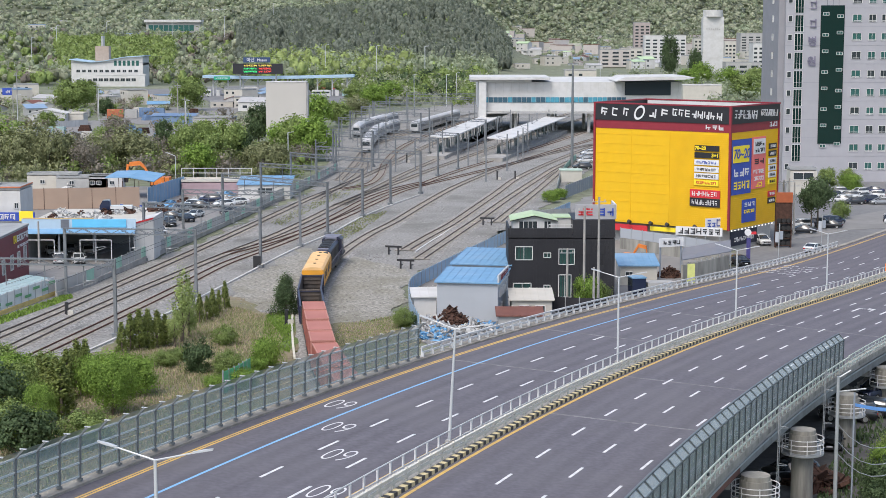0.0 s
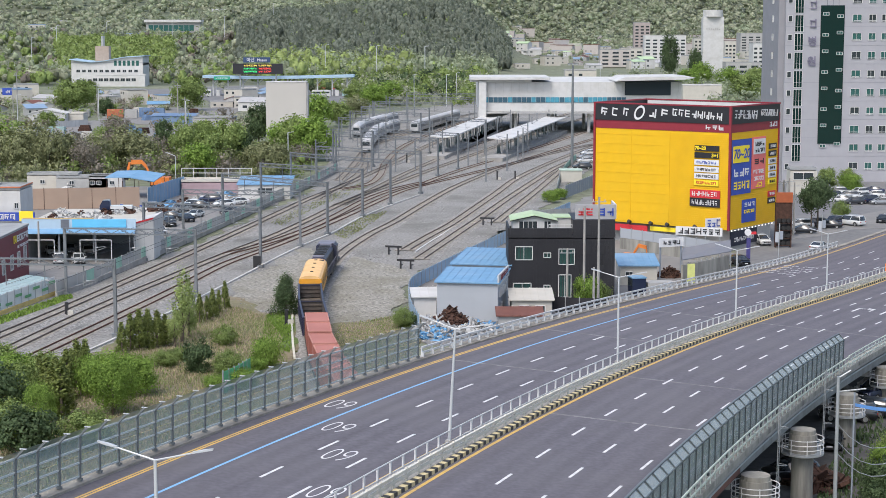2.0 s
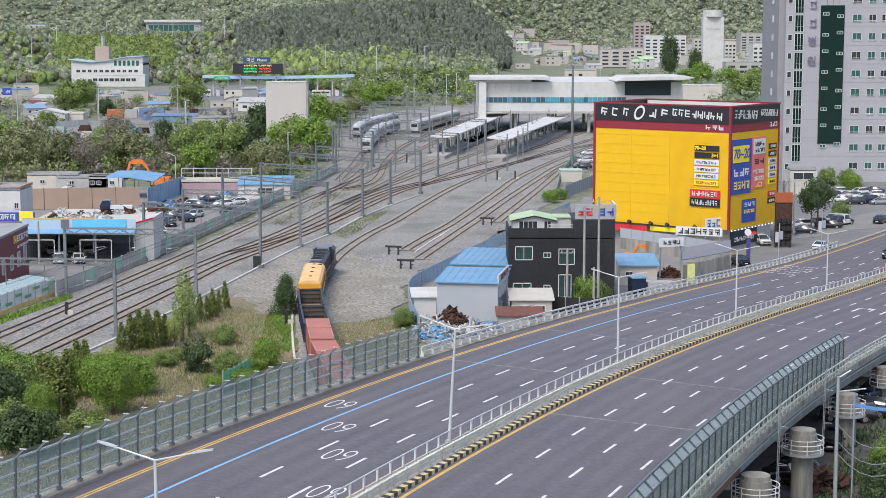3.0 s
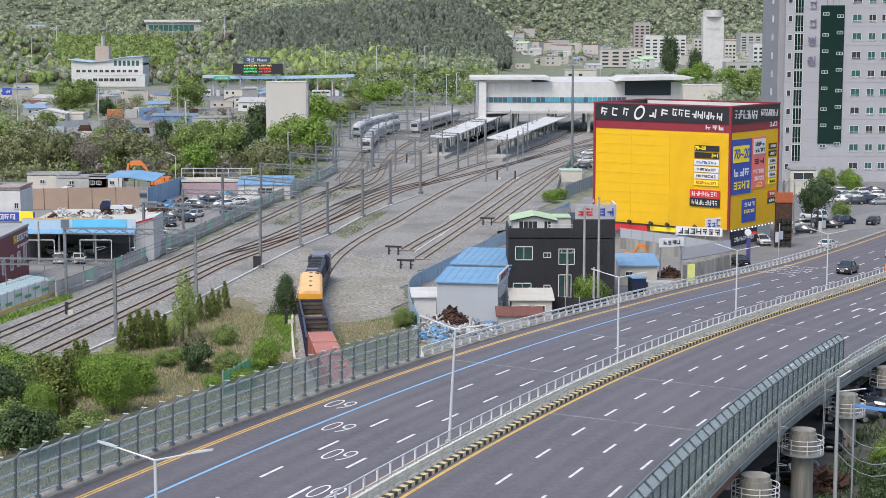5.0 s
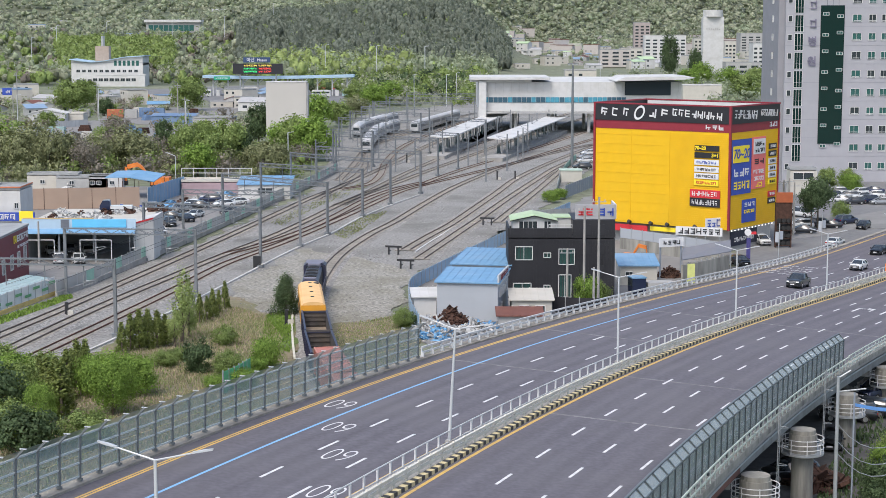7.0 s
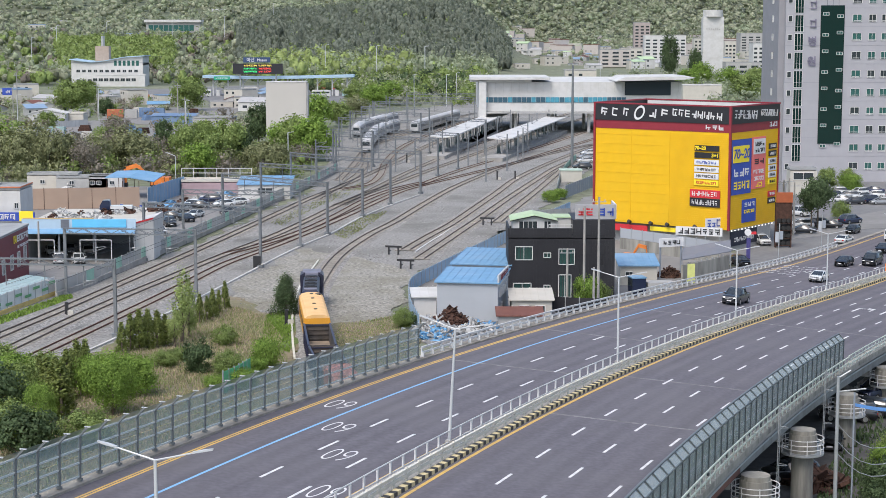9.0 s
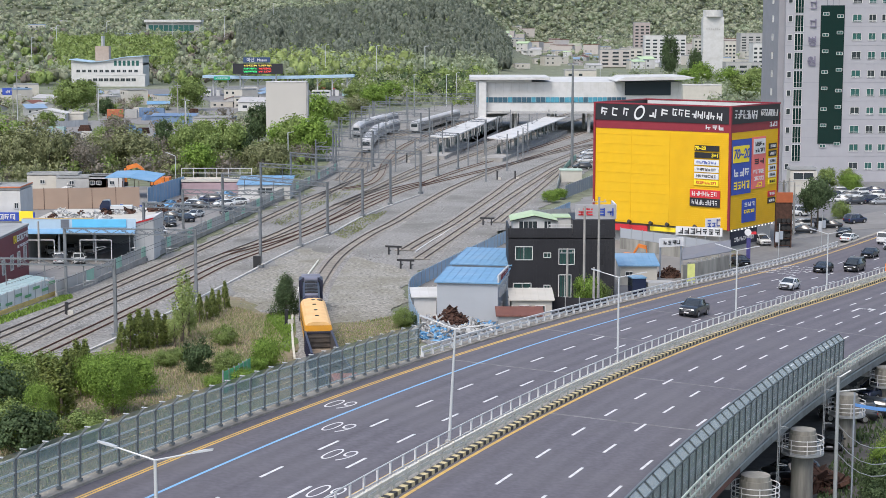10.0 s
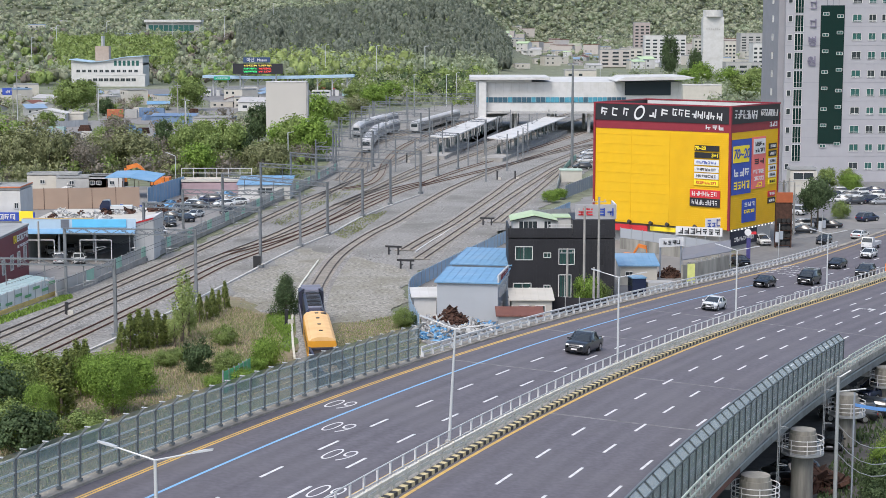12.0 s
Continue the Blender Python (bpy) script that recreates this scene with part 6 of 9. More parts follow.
def leaf_cloud(n, clumps, rx, rz, cz, leaf, shape="round", spread=0.34):
    """Corner points and quads of a crown: leaves gathered in clumps, with gaps between them."""
    u = rng.normal(size=(clumps, 3))
    u /= np.linalg.norm(u, axis=1)[:, None]
    rad = rng.uniform(0.35, 0.95, (clumps, 1)) ** 0.6
    c = u * rad
    if shape == "cone":
        t = rng.uniform(0, 1, clumps)
        a = rng.uniform(0, 2 * pi, clumps)
        w = (1 - t) ** 0.75 * rng.uniform(0.5, 1, clumps)
        c = np.c_[np.cos(a) * w, np.sin(a) * w, 2 * t - 1]
    k = rng.integers(0, clumps, n)
    size = rng.uniform(0.6, 1.25, clumps)[k][:, None]
    p = (c[k] + rng.normal(size=(n, 3)) * spread * 0.5 * size) * np.array([rx, rx, rz]) + np.array([0, 0, cz])
    out = (p - np.array([0, 0, cz])) / np.array([rx, rx, rz])
    out = out / (np.linalg.norm(out, axis=1)[:, None] + 1e-6) + rng.normal(size=(n, 3)) * 0.45
    a = np.cross(out, rng.normal(size=(n, 3)))
    a /= np.linalg.norm(a, axis=1)[:, None]
    b2 = np.cross(a, out)
    b2 /= np.linalg.norm(b2, axis=1)[:, None]
    s = leaf * rng.uniform(0.6, 1.3, (n, 1))
    v = np.stack([p - a * s, p - b2 * s * 0.6, p + a * s, p + b2 * s * 0.6], 1).reshape(-1, 3)
    return v, np.arange(4 * n).reshape(-1, 4)


def tree_model(name, label, leaf, h, rx, n, clumps, size, trunk=0.25, shape="round", category="tree", low=0.25, spread=0.34):
    """A tree: tapered trunk with limbs, and a crown of leaves in clumps."""
    e = thing(name, pose(0, 0, -500), label, category)
    b = Build()
    top = h * (0.55 if shape == "round" else 0.85)
    b.rod((0, 0, -0.2), (0.05 * h * 0.3, 0, top), 0.022 * h + 0.03, 8, 0.008 * h + 0.02)
    for i in range(6 if shape == "round" else 0):
        a = 2.4 * i
        z = h * (low + 0.08 * i)
        b.rod((0, 0, z), (cos(a) * rx * 0.6, sin(a) * rx * 0.6, z + h * 0.22), 0.009 * h + 0.015, 5, 0.01)
    b.part("trunk", WOODBARK, e)
    rz = h * (1 - low) / 2
    v, f = leaf_cloud(n, clumps, rx, rz, h - rz, size, shape, spread)
    put("crown", raw_mesh("crown", v, f, LEAF[leaf]), e)
    return e


def plant(model, x, y, scale=1.0, squash=1.0, label="", group=""):
    m = pose(x, y, 0, 0, 0, random.uniform(0, 360))
    ob = copy_thing(model, m)
    ob.scale = (scale * squash, scale * squash, scale)
    if label:
        tagged(ob, label)
    if group:
        tagged(ob, group=group)
    return ob


MODELS = {
    "cypress": tree_model("conifer", "narrow green conifer beside the embankment", "hedge", 3.6, 0.92, 2600, 90, 0.10, shape="cone", low=0.05, spread=0.2),
    "thuja": tree_model("conifer", "dense cone-shaped dark green conifer by the track", "dark", 4.5, 1.7, 9000, 150, 0.09, shape="cone", low=0.02, spread=0.3),
    "shrub_fresh": tree_model("shrub", "leafy fresh green shrub in dry grass", "fresh", 3.0, 2.0, 7000, 75, 0.095, low=0.03, category="shrub"),
    "young_tree": tree_model("tree", "bushy young tree in fresh green leaf", "fresh", 6.0, 2.5, 13000, 150, 0.085, low=0.06, spread=0.28),
    "shrub_mid": tree_model("shrub", "mid green spreading shrub in dry grass", "mid", 3.0, 2.0, 6000, 65, 0.10, low=0.03, category="shrub"),
    "shrub_dark": tree_model("shrub", "dark green bushy shrub in dry grass", "dark", 3.0, 1.9, 4200, 45, 0.13, low=0.03, category="shrub"),
    "sapling": tree_model("sapling", "slender young tree with sparse yellow-green leaves", "spring", 8.5, 1.6, 3000, 70, 0.12, low=0.12, category="tree", spread=0.25),
    "tree_fresh": tree_model("tree", "leafy tree in fresh spring green", "fresh", 9.0, 4.6, 5200, 60, 0.30, low=0.12),
    "tree_mid": tree_model("tree", "leafy mid green tree beyond the tracks", "mid", 9.0, 4.8, 5200, 55, 0.30, low=0.12),
    "street_tree": tree_model("tree", "street tree with a bare trunk and dark loose crown", "dark", 9.0, 3.2, 4200, 40, 0.22, low=0.38),
    "tree_dark": tree_model("tree", "dark green tree with dense crown", "dark", 9.5, 4.0, 5000, 50, 0.30, low=0.10),
    "tree_olive": tree_model("tree", "olive green tree in early leaf", "olive", 8.5, 4.2, 3800, 60, 0.28, low=0.15, spread=0.3),
    "tree_bare": tree_model("tree", "greyish brown tree with budding twigs", "bare", 8.0, 4.0, 2600, 70, 0.24, low=0.15, spread=0.3),
}

# plants by the viaduct: kind, plan place, height scale, width against height
NEAR = [
    ("cypress", (-34.3, 180.3), 0.95, 1.0), ("cypress", (-33.7, 182.2), 1.1, 1.0), ("cypress", (-32.9, 182.9), 1.2, 1.05), ("cypress", (-32.1, 183.9), 1.15, 1.05), ("cypress", (-31.2, 184.5), 1.1, 1.1), ("cypress", (-30.5, 185.5), 0.95, 1.0),
    ("cypress", (-28.7, 199.6), 0.95, 0.9), ("cypress", (-27.7, 203.6), 0.95, 0.9), ("cypress", (-27.0, 209.8), 0.95, 0.9), ("cypress", (-28.1, 201.6), 0.8, 0.9), ("cypress", (-27.3, 206.4), 0.8, 0.9),
    ("cypress", (-35.3, 162.5), 1.3, 1.0), ("cypress", (-36.1, 163.8), 1.0, 1.0), ("cypress", (-36.2, 153.9), 1.3, 1.1), ("cypress", (-38.0, 158.7), 1.1, 1.0), ("cypress", (-34.9, 164.6), 1.2, 1.0), ("cypress", (-35.3, 158.0), 1.3, 1.0), ("cypress", (-35.9, 156.0), 1.2, 1.0),
    ("thuja", (-19.1, 206.4), 1.0, 1.25),
    ("sapling", (-28.9, 187.2), 1.0, 1.0), ("sapling", (-28.6, 190.4), 0.6, 1.2), ("sapling", (-29.3, 184.5), 0.5, 1.2),
    ("young_tree", (-29.8, 151.6), 1.0, 0.95), ("shrub_fresh", (-29.5, 160.0), 1.3, 0.9), ("shrub_fresh", (-33.0, 160.0), 1.3, 0.9), ("shrub_fresh", (-18.2, 173.0), 1.05, 0.75), ("shrub_fresh", (-18.8, 168.4), 0.7, 0.9), ("shrub_fresh", (-19.6, 162.5), 0.7, 1.3), ("shrub_fresh", (-21.8, 162.5), 0.5, 1.4),
    ("shrub_dark", (-24.7, 170.7), 1.15, 0.75), ("shrub_mid", (-24.0, 185.5), 0.75, 0.95), ("shrub_mid", (-21.5, 169.3), 0.85, 0.9), ("shrub_mid", (-28.7, 173.6), 0.6, 1.2), ("shrub_mid", (-27.4, 176.6), 0.5, 1.1),
    ("young_tree", (-35.1, 146.0), 0.7, 0.9), ("shrub_mid", (-36.1, 140.0), 1.3, 1.0), ("cypress", (-33.9, 149.4), 1.4, 1.2), ("cypress", (-34.9, 150.4), 1.3, 1.2), ("shrub_dark", (-40.2, 150.5), 1.7, 0.9), ("shrub_mid", (-39.3, 156.3), 1.3, 0.9), ("shrub_mid", (-37.9, 162.5), 1.2, 1.0), ("shrub_dark", (-34.0, 136.3), 1.4, 1.0), ("shrub_fresh", (-42.0, 162.5), 1.2, 1.0),
    ("shrub_mid", (-29.9, 140.0), 1.0, 1.2), ("shrub_mid", (-4.7, 196.2), 0.8, 0.8), ("shrub_dark", (-3.7, 196.9), 0.6, 0.9), ("shrub_mid", (-40.1, 165.1), 1.0, 1.0), ("shrub_mid", (-44.9, 170.7), 1.0, 1.0),
    ("shrub_fresh", (17.9, 211.1), 1.35, 0.6), ("shrub_mid", (19.6, 213.3), 1.0, 0.7), ("shrub_dark", (10.2, 216.9), 0.45, 1.3), ("shrub_dark", (13.1, 216.9), 0.45, 1.3),
    ("shrub_dark", (32.6, 123.4), 1.1, 0.8), ("shrub_fresh", (34.6, 130.9), 0.8, 0.8), ("shrub_dark", (31.2, 120.0), 0.8, 0.8), ("shrub_mid", (36.4, 134.7), 0.9, 0.8), ("shrub_dark", (34.4, 127.0), 0.9, 0.9), ("shrub_mid", (33.4, 119.5), 0.8, 0.9),
    ("street_tree", (64.9, 295.3), 0.98, 0.9), ("street_tree", (63.3, 292.8), 0.85, 0.8), ("shrub_mid", (72.4, 310.2), 1.1, 0.8), ("shrub_fresh", (86.2, 361.6), 1.3, 1.0), ("tree_mid", (82.0, 364.2), 0.55, 0.8), ("tree_mid", (87.1, 368.0), 0.5, 0.9),
    ("shrub_fresh", (21.5, 340.5), 0.8, 1.2), ("shrub_fresh", (23.7, 347.3), 0.7, 1.2),
]
for kind, (x, y), k, q in NEAR:
    plant(MODELS[kind], x, y, k, q, group="plants by the railway")
MID = [("tree_mid", (-105.4, 714.2), 1.6, 1.0), ("tree_mid", (-150.0, 695.4), 1.5, 1.1), ("tree_mid", (-155.0, 744.2), 1.3, 1.1), ("tree_mid", (-53.3, 426.2), 1.25, 0.95), ("tree_mid", (-65.4, 436.8), 1.1, 0.95), ("tree_mid", (-38.9, 455.7), 1.25, 1.1), ("tree_fresh", (-33.7, 446.1), 1.2, 1.0), ("tree_fresh", (-42.7, 455.7), 1.0, 1.0),
       ("tree_olive", (-40.2, 400.3), 0.95, 1.2), ("tree_olive", (-44.5, 409.6), 0.8, 1.1), ("tree_bare", (-34.5, 419.4), 0.8, 1.2), ("tree_fresh", (-42.8, 581.1), 1.3, 0.9), ("tree_dark", (-54.9, 510.9), 1.2, 0.8),
       ("tree_fresh", (-57.4, 400.3), 0.8, 1.2), ("tree_olive", (-104.4, 436.8), 1.2, 1.0), ("tree_olive", (-104.4, 411.2), 1.2, 1.0), ("tree_olive", (-77.4, 419.4), 1.2, 1.0), ("tree_olive", (-73.9, 419.4), 1.0, 1.2), ("tree_bare", (-83.5, 436.8), 1.2, 1.0), ("tree_bare", (-90.6, 419.4), 1.2, 1.0), ("tree_bare", (-72.7, 436.8), 0.9, 1.0),
       ("tree_mid", (-133.7, 581.1), 0.7, 1.0), ("tree_olive", (-98.4, 400.3), 1.2, 0.9), ("tree_olive", (-91.8, 400.3), 1.25, 0.8), ("tree_olive", (-89.8, 406.4), 1.1, 0.9), ("tree_bare", (-83.8, 400.3), 1.1, 0.9), ("tree_olive", (-83.1, 409.6), 1.0, 1.0), ("tree_fresh", (-108.6, 419.4), 1.2, 1.0), ("tree_bare", (-64.0, 400.3), 0.7, 1.2), ("tree_mid", (-56.6, 419.4), 1.0, 0.9), ("tree_dark", (-49.8, 426.2), 0.9, 0.8), ("tree_dark", (-78.3, 480.6), 0.9, 0.8), ("tree_mid", (-69.1, 494.1), 0.9, 1.1), ("tree_mid", (-97.6, 494.1), 0.7, 1.2), ("tree_bare", (-97.5, 510.9), 1.1, 1.1), ("tree_dark", (-132.6, 673.4), 0.7, 1.2), ("tree_fresh", (-30.3, 744.2), 1.0, 1.3), ("tree_fresh", (-23.6, 765.7), 1.1, 1.3), ("tree_mid", (-41.8, 800.2), 0.9, 1.2), ("tree_olive", (-33.1, 652.7), 1.0, 1.3), ("tree_mid", (-36.2, 597.5), 1.0, 1.0), ("tree_dark", (150.5, 1144.3), 3.0, 0.5), ("tree_mid", (143.0, 812.5), 1.4, 1.2), ("tree_fresh", (133.2, 942.0), 1.2, 1.3), ("tree_fresh", (154.6, 1033.3), 1.4, 1.2), ("tree_fresh", (156.4, 942.0), 1.3, 1.3), ("tree_mid", (164.6, 902.1), 1.5, 1.2), ("tree_dark", (167.4, 1144.3), 2.0, 0.6)]
for kind, (x, y), k, q in MID:
    plant(MODELS[kind], x, y, k, q, group="trees beyond the railway")

# woods and thickets too many to count: low-cost trees joined into one object a kind
def crown_template(leaves, size, level, lo, hi):
    """A crown of unit radius as triangles: a lumpy mass of foliage with leaf sprays round it."""
    bm = bmesh.new()
    bmesh.ops.create_icosphere(bm, subdivisions=level, radius=1.0)
    v = np.array([q.co[:] for q in bm.verts])
    f = np.array([[q.index for q in face2.verts] for face2 in bm.faces])
    bm.free()
    v = v * rng.uniform(lo, hi, (len(v), 1)) * np.array([1, 1, 0.95]) + np.array([0, 0, 0.88])
    v[:, :2] *= (1.08 - 0.3 * v[:, 2:] / 1.8)
    lv, lf = leaf_cloud(leaves, 16, 0.95, 0.95, 0.92, size, spread=0.42)
    lt = np.vstack([lf[:, [0, 1, 2]], lf[:, [0, 2, 3]]]) + len(v)
    return np.vstack([v, lv]), np.vstack([f, lt])


TEMPLATES = {"far": [crown_template(16, 0.26, 1, 0.3, 0.85) for _ in range(12)], "middle": [crown_template(30, 0.2, 2, 0.25, 0.9) for _ in range(12)], "close": [crown_template(130, 0.13, 1, 0.2, 0.5) for _ in range(12)]}


def woods(name, label, kind, xs, ys, hs, ws):
    vs, fs, k = [], [], 0
    reach = float(np.mean(np.hypot(xs, ys)))
    made = TEMPLATES["close" if reach < 1000 else "middle" if reach < 1950 else "far"]
    zs = ground_height(xs, ys) - 0.3
    for x, y, z, h, w in zip(xs, ys, zs, hs, ws):
        v, f = made[int(rng.integers(12))]
        a = rng.uniform(0, 2 * pi)
        c, s = cos(a), sin(a)
        q = np.c_[(v[:, 0] * c - v[:, 1] * s) * w, (v[:, 0] * s + v[:, 1] * c) * w, v[:, 2] * h / 1.9]
        vs.append(q + np.array([x, y, z]))
        fs.append(f + k)
        k += len(v)
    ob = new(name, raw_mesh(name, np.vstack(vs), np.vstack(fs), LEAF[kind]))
    return tagged(ob, label, "woods", kind="stuff")


def scatter(n, a0, a1, r0, r1, power=0.5):
    a = np.radians(rng.uniform(a0, a1, n))
    r = r0 + (r1 - r0) * rng.uniform(0, 1, n) ** power
    return r * np.sin(a), r * np.cos(a)


def sized(n, h0, h1, k=0.5):
    h = rng.uniform(h0, h1, n)
    return h, h * k * rng.uniform(0.8, 1.25, n)


HALL_FAR = 2098.0
# the far woods' haze lies in their leaf colours
for name, label, kind, n, zone, size in (
        ("pine_wood", "pine wood on the knoll, haze put into its grey-green", "pine", 2700, (-6.8, 2.2, 1290, 1760, 0.8), (9, 16, 0.3)),
        ("mixed_wood", "haze-paled greyish green wood at the foot of the knoll", "grove", 420, (-6.5, 1.8, 1120, 1330, 0.8), (8, 13, 0.42)),
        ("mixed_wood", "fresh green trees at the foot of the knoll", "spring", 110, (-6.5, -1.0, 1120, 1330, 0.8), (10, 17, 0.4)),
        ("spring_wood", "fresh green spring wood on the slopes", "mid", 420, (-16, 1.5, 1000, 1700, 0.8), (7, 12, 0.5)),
        ("slope_wood", "haze-paled sage wood on the western slopes", "sage", 800, (-16.5, -6.0, 1060, 2300, 0.9), (6, 11, 0.5)),
        ("slope_wood", "haze-paled greyish green wood on the western slopes", "grove", 600, (-16.5, -6.0, 1100, 2300, 0.9), (7, 12, 0.45)),
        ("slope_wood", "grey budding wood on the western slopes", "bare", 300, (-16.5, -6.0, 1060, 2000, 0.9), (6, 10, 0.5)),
        ("slope_wood", "haze-greyed pine clumps on the western slopes", "pine", 260, (-16.5, -6.0, 1500, 2300, 0.9), (8, 13, 0.35)),
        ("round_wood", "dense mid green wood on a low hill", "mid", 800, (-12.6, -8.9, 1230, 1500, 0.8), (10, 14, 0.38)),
        ("range_wood", "haze-paled greyish green wood on the far range", "grove", 2300, (1.0, 11.6, 1950, 3300, 0.8), (9, 15, 0.6)),
        ("range_wood", "haze-paled sage wood on the far range", "sage", 2500, (1.0, 11.6, 1950, 3400, 0.8), (9, 15, 0.6)),
        ("range_wood", "haze-greyed pine clumps on the far range", "pine", 700, (1.0, 11.6, 2450, 3300, 0.8), (9, 14, 0.5)),
        ("range_wood", "haze-paled greyish green wood on the western range", "grove", 1000, (-15.8, 1.0, 1900, 2700, 0.8), (8, 14, 0.6)),
        ("range_wood", "haze-paled sage wood on the western range", "sage", 1000, (-15.8, 1.0, 1900, 2700, 0.8), (8, 14, 0.6)),
        ("thicket", "olive thicket between the houses", "sage", 150, (-15.8, -4.5, 560, 950, 0.9), (3, 5.5, 0.6)),
        ("thicket", "mid green thicket between the houses", "mid", 120, (-15.8, -4.0, 560, 950, 0.9), (3, 6, 0.6)),
        ("thicket", "greyish budding thicket between the houses", "bare", 90, (-15.8, -5.0, 540, 900, 0.9), (3, 6, 0.6)),
        ("hedge_thicket", "olive thicket behind the breaker's yard", "olive", 80, (-15.6, -5.2, 388, 445, 0.9), (3, 7, 0.5)),
        ("hedge_thicket", "greyish thicket behind the breaker's yard", "bare", 55, (-15.6, -5.4, 388, 460, 0.9), (3, 6, 0.5)),
        ("hedge_thicket", "mid green thicket behind the breaker's yard", "mid", 50, (-15.6, -4.4, 395, 470, 0.9), (3, 7, 0.5)),
        ("railway_thicket", "fresh green trees along the railway's far side", "mid", 170, (-4.5, 1.4, 740, 1150, 0.9), (5, 9, 0.6)),
        ("railway_thicket", "sage green trees along the railway's far side", "sage", 150, (-4.5, 1.4, 740, 1150, 0.9), (5, 9, 0.6)),
        ("railway_thicket", "dark trees along the railway's far side", "dark", 60, (-4.5, 1.4, 800, 1150, 0.9), (6, 11, 0.45)),
        ("railway_thicket", "fresh green trees beyond the station", "grove", 110, (5.5, 11.5, 720, 1150, 0.9), (6, 10, 0.6)),
        ("town_trees", "greyish green trees between the town's houses", "grove", 170, (1.5, 12, 1500, 2600, 0.9), (5, 9, 0.5))):
    x, y = scatter(n, *zone)
    a, r = np.degrees(np.arctan2(x, y)), np.hypot(x, y)
    keep = ~((a > -7.9) & (a < -2.6) & (r > 660) & (r < 900)) & ~((a > 1.8) & (r > 1500) & (r < 2500) & (name == "range_wood")) & ~((a > -12.4) & (a < -8.8) & (r > 800) & (r < 1040)) & ~((a > -13.9) & (a < -8.2) & (r > 470) & (r < 690) & (rng.uniform(0, 1, n) < 0.8)) & ~((a > -10.0) & (a < -8.0) & (r > HALL_FAR - 260) & (r < HALL_FAR))
    woods(name, label, kind, x[keep], y[keep], *sized(int(keep.sum()), *size))


def grass(name, label, leaf, outline, n, h, w):
    """Upright blades scattered inside a plan outline."""
    o = np.array(outline)
    pts = []
    lo, hi = o.min(0), o.max(0)
    while len(pts) < n:
        p = rng.uniform(lo, hi)
        inside, j = False, len(o) - 1
        for i in range(len(o)):
            if (o[i, 1] > p[1]) != (o[j, 1] > p[1]) and p[0] < (o[j, 0] - o[i, 0]) * (p[1] - o[i, 1]) / (o[j, 1] - o[i, 1]) + o[i, 0]:
                inside = not inside
            j = i
        if inside and noise.noise((p[0] * 0.12, p[1] * 0.12, 3.0)) > rng.uniform(-0.6, 0.3):
            pts.append(p)
    p = np.array(pts)
    a = rng.uniform(0, 2 * pi, n)
    hh, ww = h * rng.uniform(0.4, 1.2, n), w * rng.uniform(0.5, 1.2, n)
    lean = rng.normal(size=(n, 2)) * 0.25 * hh[:, None]
    d = np.c_[np.cos(a), np.sin(a)] * ww[:, None]
    z0 = np.zeros(n)
    v = np.stack([np.c_[p - d, z0], np.c_[p + d, z0], np.c_[p + d * 0.4 + lean, hh], np.c_[p - d * 0.4 + lean, hh]], 1).reshape(-1, 3)
    return tagged(new(name, raw_mesh(name, v, np.arange(4 * n).reshape(-1, 4), LEAF[leaf])), label, "grass", kind="stuff")


grass("dry_grass", "tall dry straw-coloured grass", "straw", [(-41.2, 138.1), (-46.0, 162.5), (-34.8, 181.3), (-27.3, 213.3), (-21.5, 204.8), (-18.0, 189.7), (-16.8, 165.1), (-22.6, 138.1), (-28.1, 121.4)], 46000, 0.3, 0.04)
grass("weeds", "green weeds among dry grass", "mid", [(-41.2, 138.1), (-46.0, 162.5), (-34.8, 181.3), (-27.3, 213.3), (-21.5, 204.8), (-16.2, 176.6), (-16.8, 165.1), (-22.6, 138.1), (-28.1, 121.4)], 16000, 0.3, 0.05)
grass("weeds", "green weeds on the verge", "fresh", [(-19.9, 186.2), (-21.5, 204.8), (-19.5, 209.8), (-17.5, 198.8), (-16.5, 181.3)], 3000, 0.25, 0.08)
grass("weeds", "dry weeds below the barrier", "straw", [(-12.5, 182.9), (-12.2, 198.8), (-5.7, 204.8), (-2.9, 198.8), (-3.8, 176.6), (-10.5, 170.7)], 5000, 0.2, 0.06)
grass("weeds", "low green weeds below the barrier", "mid", [(-12.5, 182.9), (-12.2, 198.8), (-5.7, 204.8), (-2.9, 198.8), (-3.8, 176.6), (-10.5, 170.7)], 3500, 0.2, 0.07)
grass("weeds", "sparse weeds along the main track", "fresh", [(-52.1, 198.8), (-53.3, 203.6), (-48.9, 222.5), (-47.7, 218.7)], 1500, 0.3, 0.09)
grass("weeds", "sparse yellow-green weeds between the tracks", "olive", [(-31.6, 303.9), (-26.3, 355.5), (-18.3, 385.6), (-16.5, 371.9), (-24.5, 329.8), (-28.2, 299.5)], 1800, 0.2, 0.1)
grass("weeds", "sparse weeds on the gravel", "olive", [(-18.5, 287.1), (-14.9, 313.0), (-10.1, 325.7), (-12.5, 303.9), (-16.1, 279.4)], 1200, 0.2, 0.1)
grass("weeds", "green weeds beside the viaduct", "dark", [(27.0, 121.4), (36.2, 150.5), (43.8, 160.0), (33.7, 114.4)], 3000, 0.4, 0.1)

